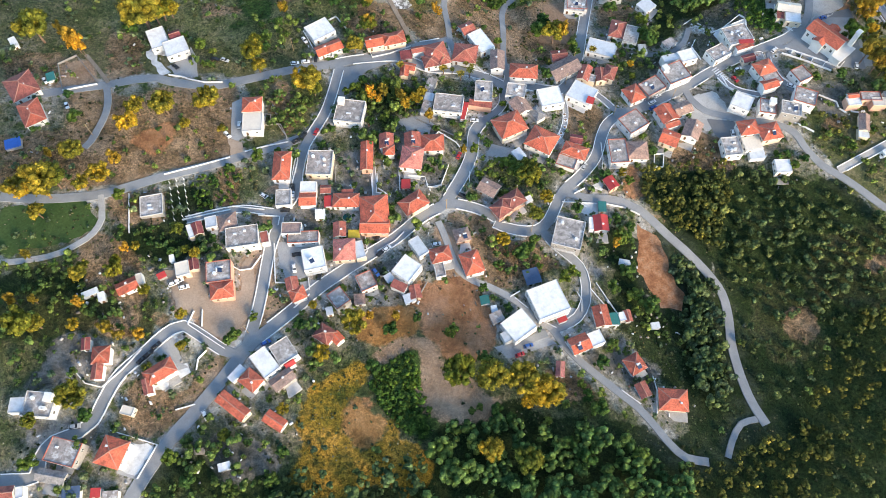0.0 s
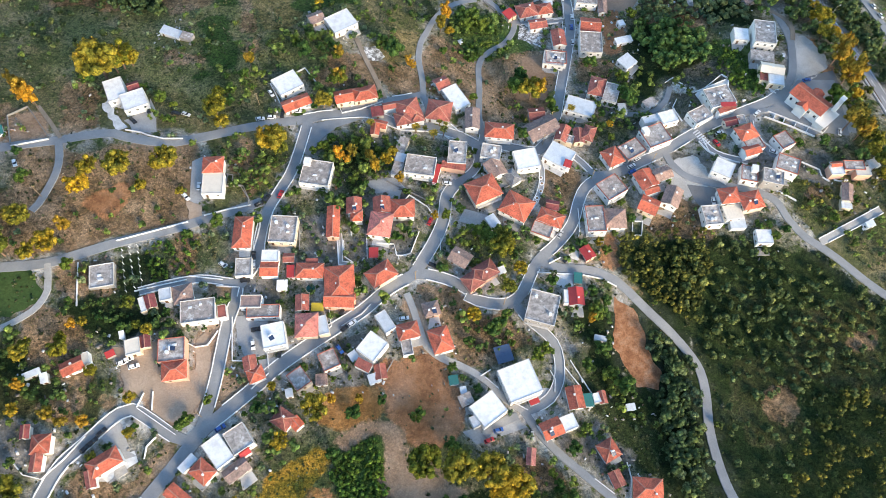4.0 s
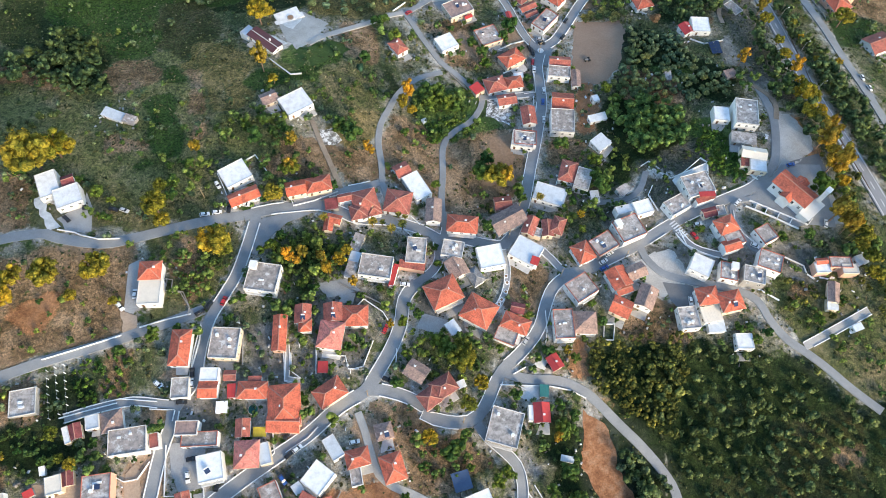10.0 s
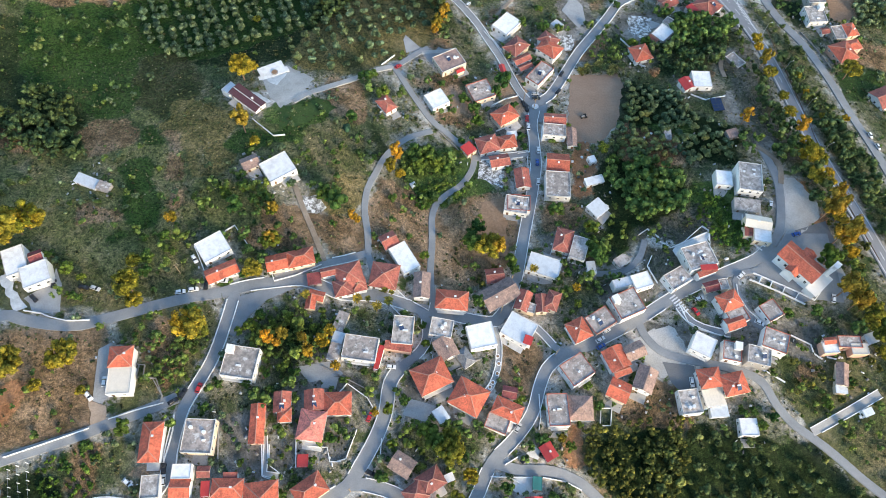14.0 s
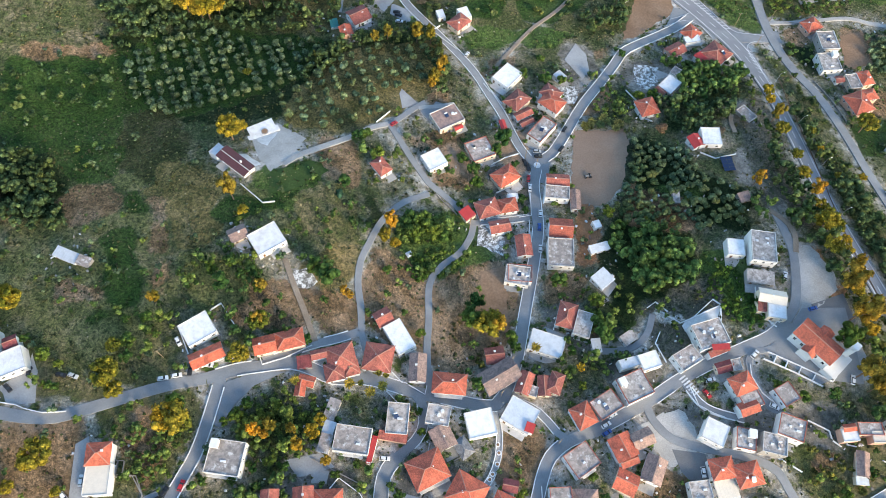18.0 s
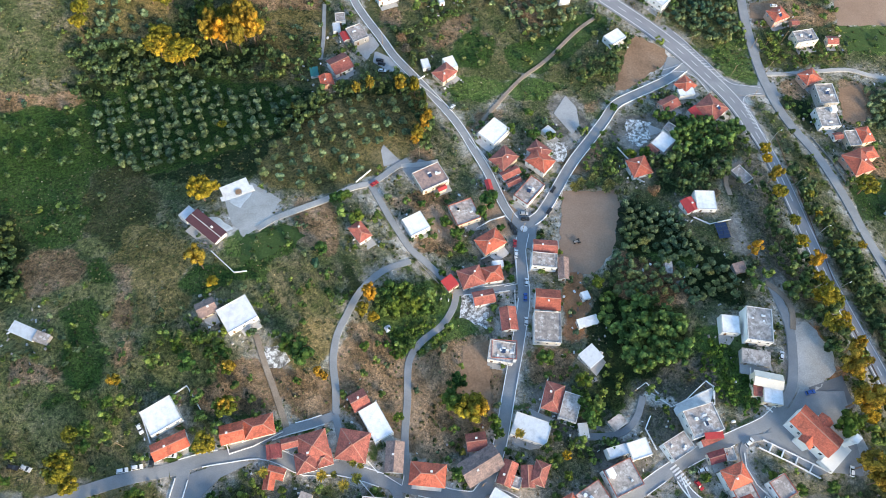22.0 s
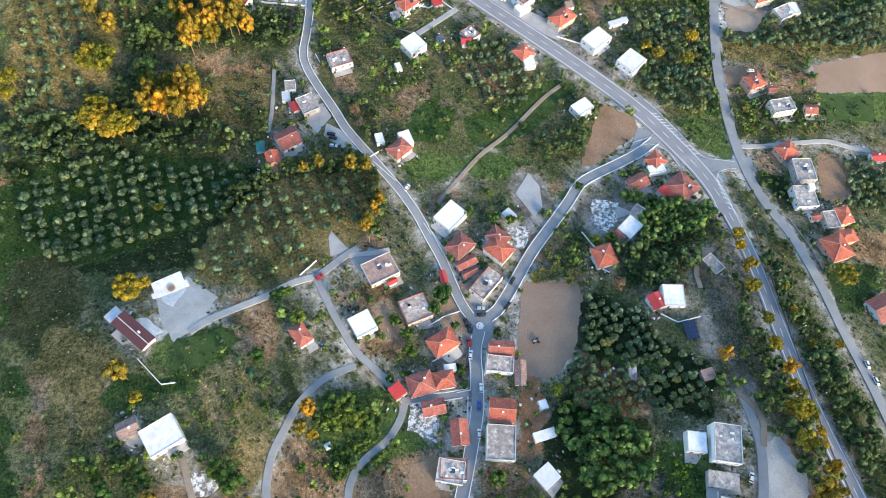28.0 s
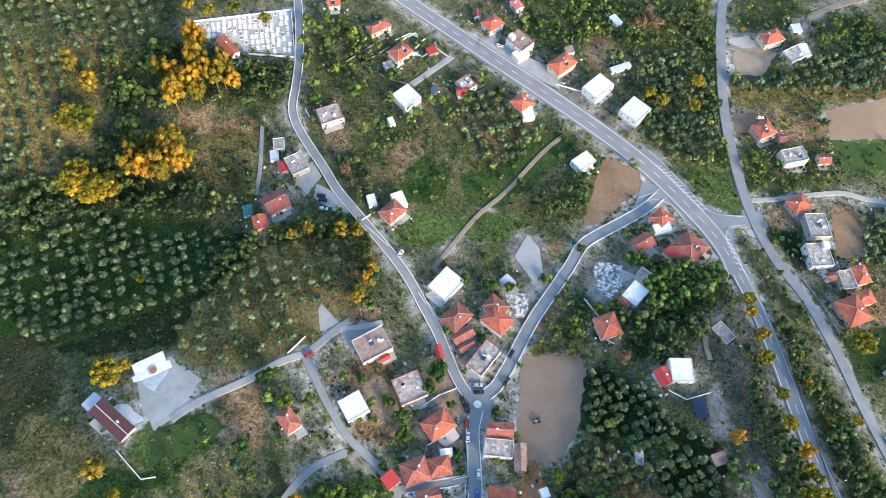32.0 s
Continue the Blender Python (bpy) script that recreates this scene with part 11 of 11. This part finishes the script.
for kind, spacing, poly in ZONES:
    spacing *= {"wood": 0.82, "garden": 0.82, "sunwood": 0.85, "hedge": 0.75}.get(kind, 1.0)
    xs, ys = [p[0] for p in poly], [p[1] for p in poly]
    gx, gy = np.meshgrid(np.arange(min(xs), max(xs), spacing), np.arange(min(ys), max(ys), spacing), indexing="ij")
    if kind == "olive":
        reach = math.dist((min(xs), min(ys)), (max(xs), max(ys))) / 2
        ga, gb = np.meshgrid(np.arange(-reach, reach, spacing), np.arange(-reach, reach, spacing), indexing="ij")
        mx, my, ca, sa = (min(xs) + max(xs)) / 2, (min(ys) + max(ys)) / 2, math.cos(radians(22)), math.sin(radians(22))
        gx, gy = mx + ga * ca - gb * sa, my + ga * sa + gb * ca
    jit = spacing * (0.14 if kind == "olive" else 0.45)
    gx = gx + rng.uniform(-jit, jit, gx.shape)
    gy = gy + rng.uniform(-jit, jit, gy.shape)
    p = np.stack([gx.ravel(), gy.ravel()], 1)
    keep = inside(p[:, 0], p[:, 1], poly) & is_free(p[:, 0], p[:, 1])
    if kind != "olive":
        keep &= rng.uniform(0, 1, len(p)) < 0.85
    else:
        keep &= rng.uniform(0, 1, len(p)) < 0.93
    p = p[keep]
    lo, hi = SIZE[kind]
    size = (lo + (hi - lo) * rng.uniform(0, 1, len(p)) ** (1.0 if kind in ("olive", "bigwood") else 1.6)) * (min(1.0, spacing / 5.0) if kind == "olive" else 1.0)
    if kind == "olive" and single_olives < 180:
        n = min(len(p), 180 - single_olives, 70)
        near = np.argsort(np.hypot(p[:, 0] - 90, p[:, 1] - 230))
        for q in near[:n]:
            plant("olive", p[q, 0], p[q, 1], size[q])
        single_olives += n
        p, size = p[near[n:]], size[near[n:]]
    joined({"olive": "olive_grove", "loose": "olive_grove", "wood": "woodland", "garden": "garden_trees", "scrub": "scrub", "sunwood": "woodland", "bigwood": "woodland", "hedge": "thicket", "reedbed": "reed_bed"}[kind], kind, p, size, SMALL[kind], ZONE_WORDS[kind])
    i0, i1, j0, j1 = [int(q) for q in (max(0, min(xs) - X0), min(NX, max(xs) - X0), max(0, min(ys) - Y0), min(NY, max(ys) - Y0))]
    if i1 > i0 and j1 > j0:
        zoned[i0:i1, j0:j1] |= inside(GX[i0:i1, j0:j1], GY[i0:i1, j0:j1], poly)

small_leafy = np.array(SHRUB_TREES)
small_leafy = small_leafy[is_free(small_leafy[:, 0], small_leafy[:, 1])]
joined("garden_trees", "garden", small_leafy[:, :2], small_leafy[:, 2], SMALL["wood"], "small leafy trees between the houses")

# bare earth, on which little grows
bare_ground = np.zeros_like(taken)
for kind, poly in COVERS:
    bare_ground[inside(GX, GY, poly)] = kind in ("red", "pale", "rust")

# scrub and weeds over all open ground, thick in places and thin in others
gx, gy = np.meshgrid(np.arange(-260, 350, 2.8), np.arange(-60, 650, 2.8), indexing="ij")
p = np.stack([(gx + rng.uniform(-1.4, 1.4, gx.shape)).ravel(), (gy + rng.uniform(-1.4, 1.4, gy.shape)).ravel()], 1)
thick = np.array([noise.fractal((x * 0.02, y * 0.02, 3.1), 0.7, 2.0, 3) for x, y in p])
chance = np.clip(0.22 + thick * 0.5, 0.04, 0.7)
i, j = np.clip((p[:, 0] - X0).astype(int), 0, NX - 1), np.clip((p[:, 1] - Y0).astype(int), 0, NY - 1)
chance = np.where(zoned[i, j], chance * 0.35, chance) * np.where(bare_ground[i, j], 0.12, 1.0)
keep = is_free(p[:, 0], p[:, 1]) & (rng.uniform(0, 1, len(p)) < chance)
p = p[keep]
joined("scrub", "scrub", p, rng.uniform(0.4, 1.25, len(p)) ** 1.0, SMALL["scrub"], "dry low scrub and weeds over the open ground", "shrubs")
q = np.stack([(gx + rng.uniform(-1, 1, gx.shape)).ravel(), (gy + rng.uniform(-1, 1, gy.shape)).ravel()], 1)
near_house = HOUSE_GROUND.astype(float)
for _ in range(13):
    near_house = np.maximum.reduce([near_house, np.roll(near_house, 1, 0), np.roll(near_house, -1, 0), np.roll(near_house, 1, 1), np.roll(near_house, -1, 1)])
clump = np.array([noise.fractal((x * 0.035, y * 0.035, 9.7), 0.7, 2.0, 3) for x, y in q])
keep = is_free(q[:, 0], q[:, 1]) & (rng.uniform(0, 1, len(q)) < np.clip(0.05 + clump * 0.14 + 0.19 * near_house[np.clip((q[:, 0] - X0).astype(int), 0, NX - 1), np.clip((q[:, 1] - Y0).astype(int), 0, NY - 1)], 0.008, 0.36))
i, j = np.clip((q[:, 0] - X0).astype(int), 0, NX - 1), np.clip((q[:, 1] - Y0).astype(int), 0, NY - 1)
keep &= ~zoned[i, j] & ~(bare_ground[i, j] & (rng.uniform(0, 1, len(q)) < 0.8))
q = q[keep]
half = len(q) // 2
order = rng.permutation(len(q))
joined("shrubs", "garden", q[order[:half]], rng.uniform(0.8, 2.3, half), SMALL["garden"], "scattered green bushes and small trees", "shrubs")
joined("shrubs", "olive", q[order[half:]], rng.uniform(0.9, 2.4, len(q) - half), SMALL["garden"], "scattered grey-green bushes and small olives", "shrubs")


# small tufts of grass and dry weeds that speckle the open plots
TUFTS = [(OCT_V * rng.uniform(0.6, 1.2, (6, 1)) * np.array([1, 1, 0.8]) + np.array([0, 0, 0.25]), OCT_F) for i in range(12)]
gx, gy = np.meshgrid(np.arange(-230, 330, 2.1), np.arange(-50, 630, 2.1), indexing="ij")
t = np.stack([(gx + rng.uniform(-1.05, 1.05, gx.shape)).ravel(), (gy + rng.uniform(-1.05, 1.05, gy.shape)).ravel()], 1)
i, j = np.clip((t[:, 0] - X0).astype(int), 0, NX - 1), np.clip((t[:, 1] - Y0).astype(int), 0, NY - 1)
t = t[is_free(t[:, 0], t[:, 1]) & ~zoned[i, j] & (rng.uniform(0, 1, len(t)) < np.where(bare_ground[i, j], 0.06, 0.45))]
half = int(len(t) * 0.6)
order = rng.permutation(len(t))
joined("grass_tufts", "tuft", t[order[:half]], rng.uniform(0.25, 0.7, half), TUFTS, "tufts of green and brown grass over the open plots", "grass")
joined("grass_tufts", "drytuft", t[order[half:]], rng.uniform(0.2, 0.5, len(t) - half), TUFTS, "tufts of pale dry grass over the open plots", "grass")


def yard_clutter(name, spots, tones, label, low, high):
    """Crates, blocks, boards and tanks lying about the yards, too many to count."""
    V, F, k = [], [], 0
    base = np.array([(-1, -1, 0), (1, -1, 0), (1, 1, 0), (-1, 1, 0), (-1, -1, 1), (1, -1, 1), (1, 1, 1), (-1, 1, 1)], float) * np.array([0.5, 0.5, 1])
    quads = np.array([(4, 5, 6), (4, 6, 7), (0, 1, 5), (0, 5, 4), (1, 2, 6), (1, 6, 5), (2, 3, 7), (2, 7, 6), (3, 0, 4), (3, 4, 7)])
    z = land(spots[:, 0], spots[:, 1])
    for (x, y), h in zip(spots, z):
        a = rng.uniform(0, np.pi)
        v = base * np.array([rng.uniform(low, high), rng.uniform(low, high) * 0.6, rng.uniform(0.3, 1.1)]) - np.array([0, 0, 0.15])
        V.append(np.stack([v[:, 0] * np.cos(a) - v[:, 1] * np.sin(a) + x, v[:, 0] * np.sin(a) + v[:, 1] * np.cos(a) + y, v[:, 2] + h], 1))
        F.append(quads + k)
        k += 8
    m, nt, b = shader(name + "_mixed", 0.8)
    geo = nt.nodes.new("ShaderNodeNewGeometry")
    nt.links.new(ramp(nt, geo.outputs["Random Per Island"], tones), b.inputs["Base Color"])
    tagged(new(name, fast_mesh(name, np.concatenate(V), np.concatenate(F), m)), label, "clutter", kind="stuff")


gx, gy = np.meshgrid(np.arange(-180, 300, 2.2), np.arange(-40, 600, 2.2), indexing="ij")
p = np.stack([(gx + rng.uniform(-1, 1, gx.shape)).ravel(), (gy + rng.uniform(-1, 1, gy.shape)).ravel()], 1)
i, j = np.clip((p[:, 0] - X0).astype(int), 0, NX - 1), np.clip((p[:, 1] - Y0).astype(int), 0, NY - 1)
chance = 0.13 * (near_house[i, j] > 0.5)
stony = np.zeros(len(p), bool)
for kind, poly in COVERS:
    if kind == "rubble":
        stony |= inside(p[:, 0], p[:, 1], poly)
chance = np.where(stony, 0.6, chance)
keep = is_free(p[:, 0], p[:, 1]) & (rng.uniform(0, 1, len(p)) < chance)
yard_clutter("yard_clutter", p[keep], [(0.0, (0.1, 0.09, 0.08)), (0.3, (0.3, 0.27, 0.24)), (0.55, (0.5, 0.48, 0.46)), (0.75, (0.74, 0.74, 0.74)), (0.9, (0.6, 0.62, 0.66)), (1.0, (0.22, 0.1, 0.06))], "crates, blocks, boards and tanks lying about the yards", 0.4, 1.6)
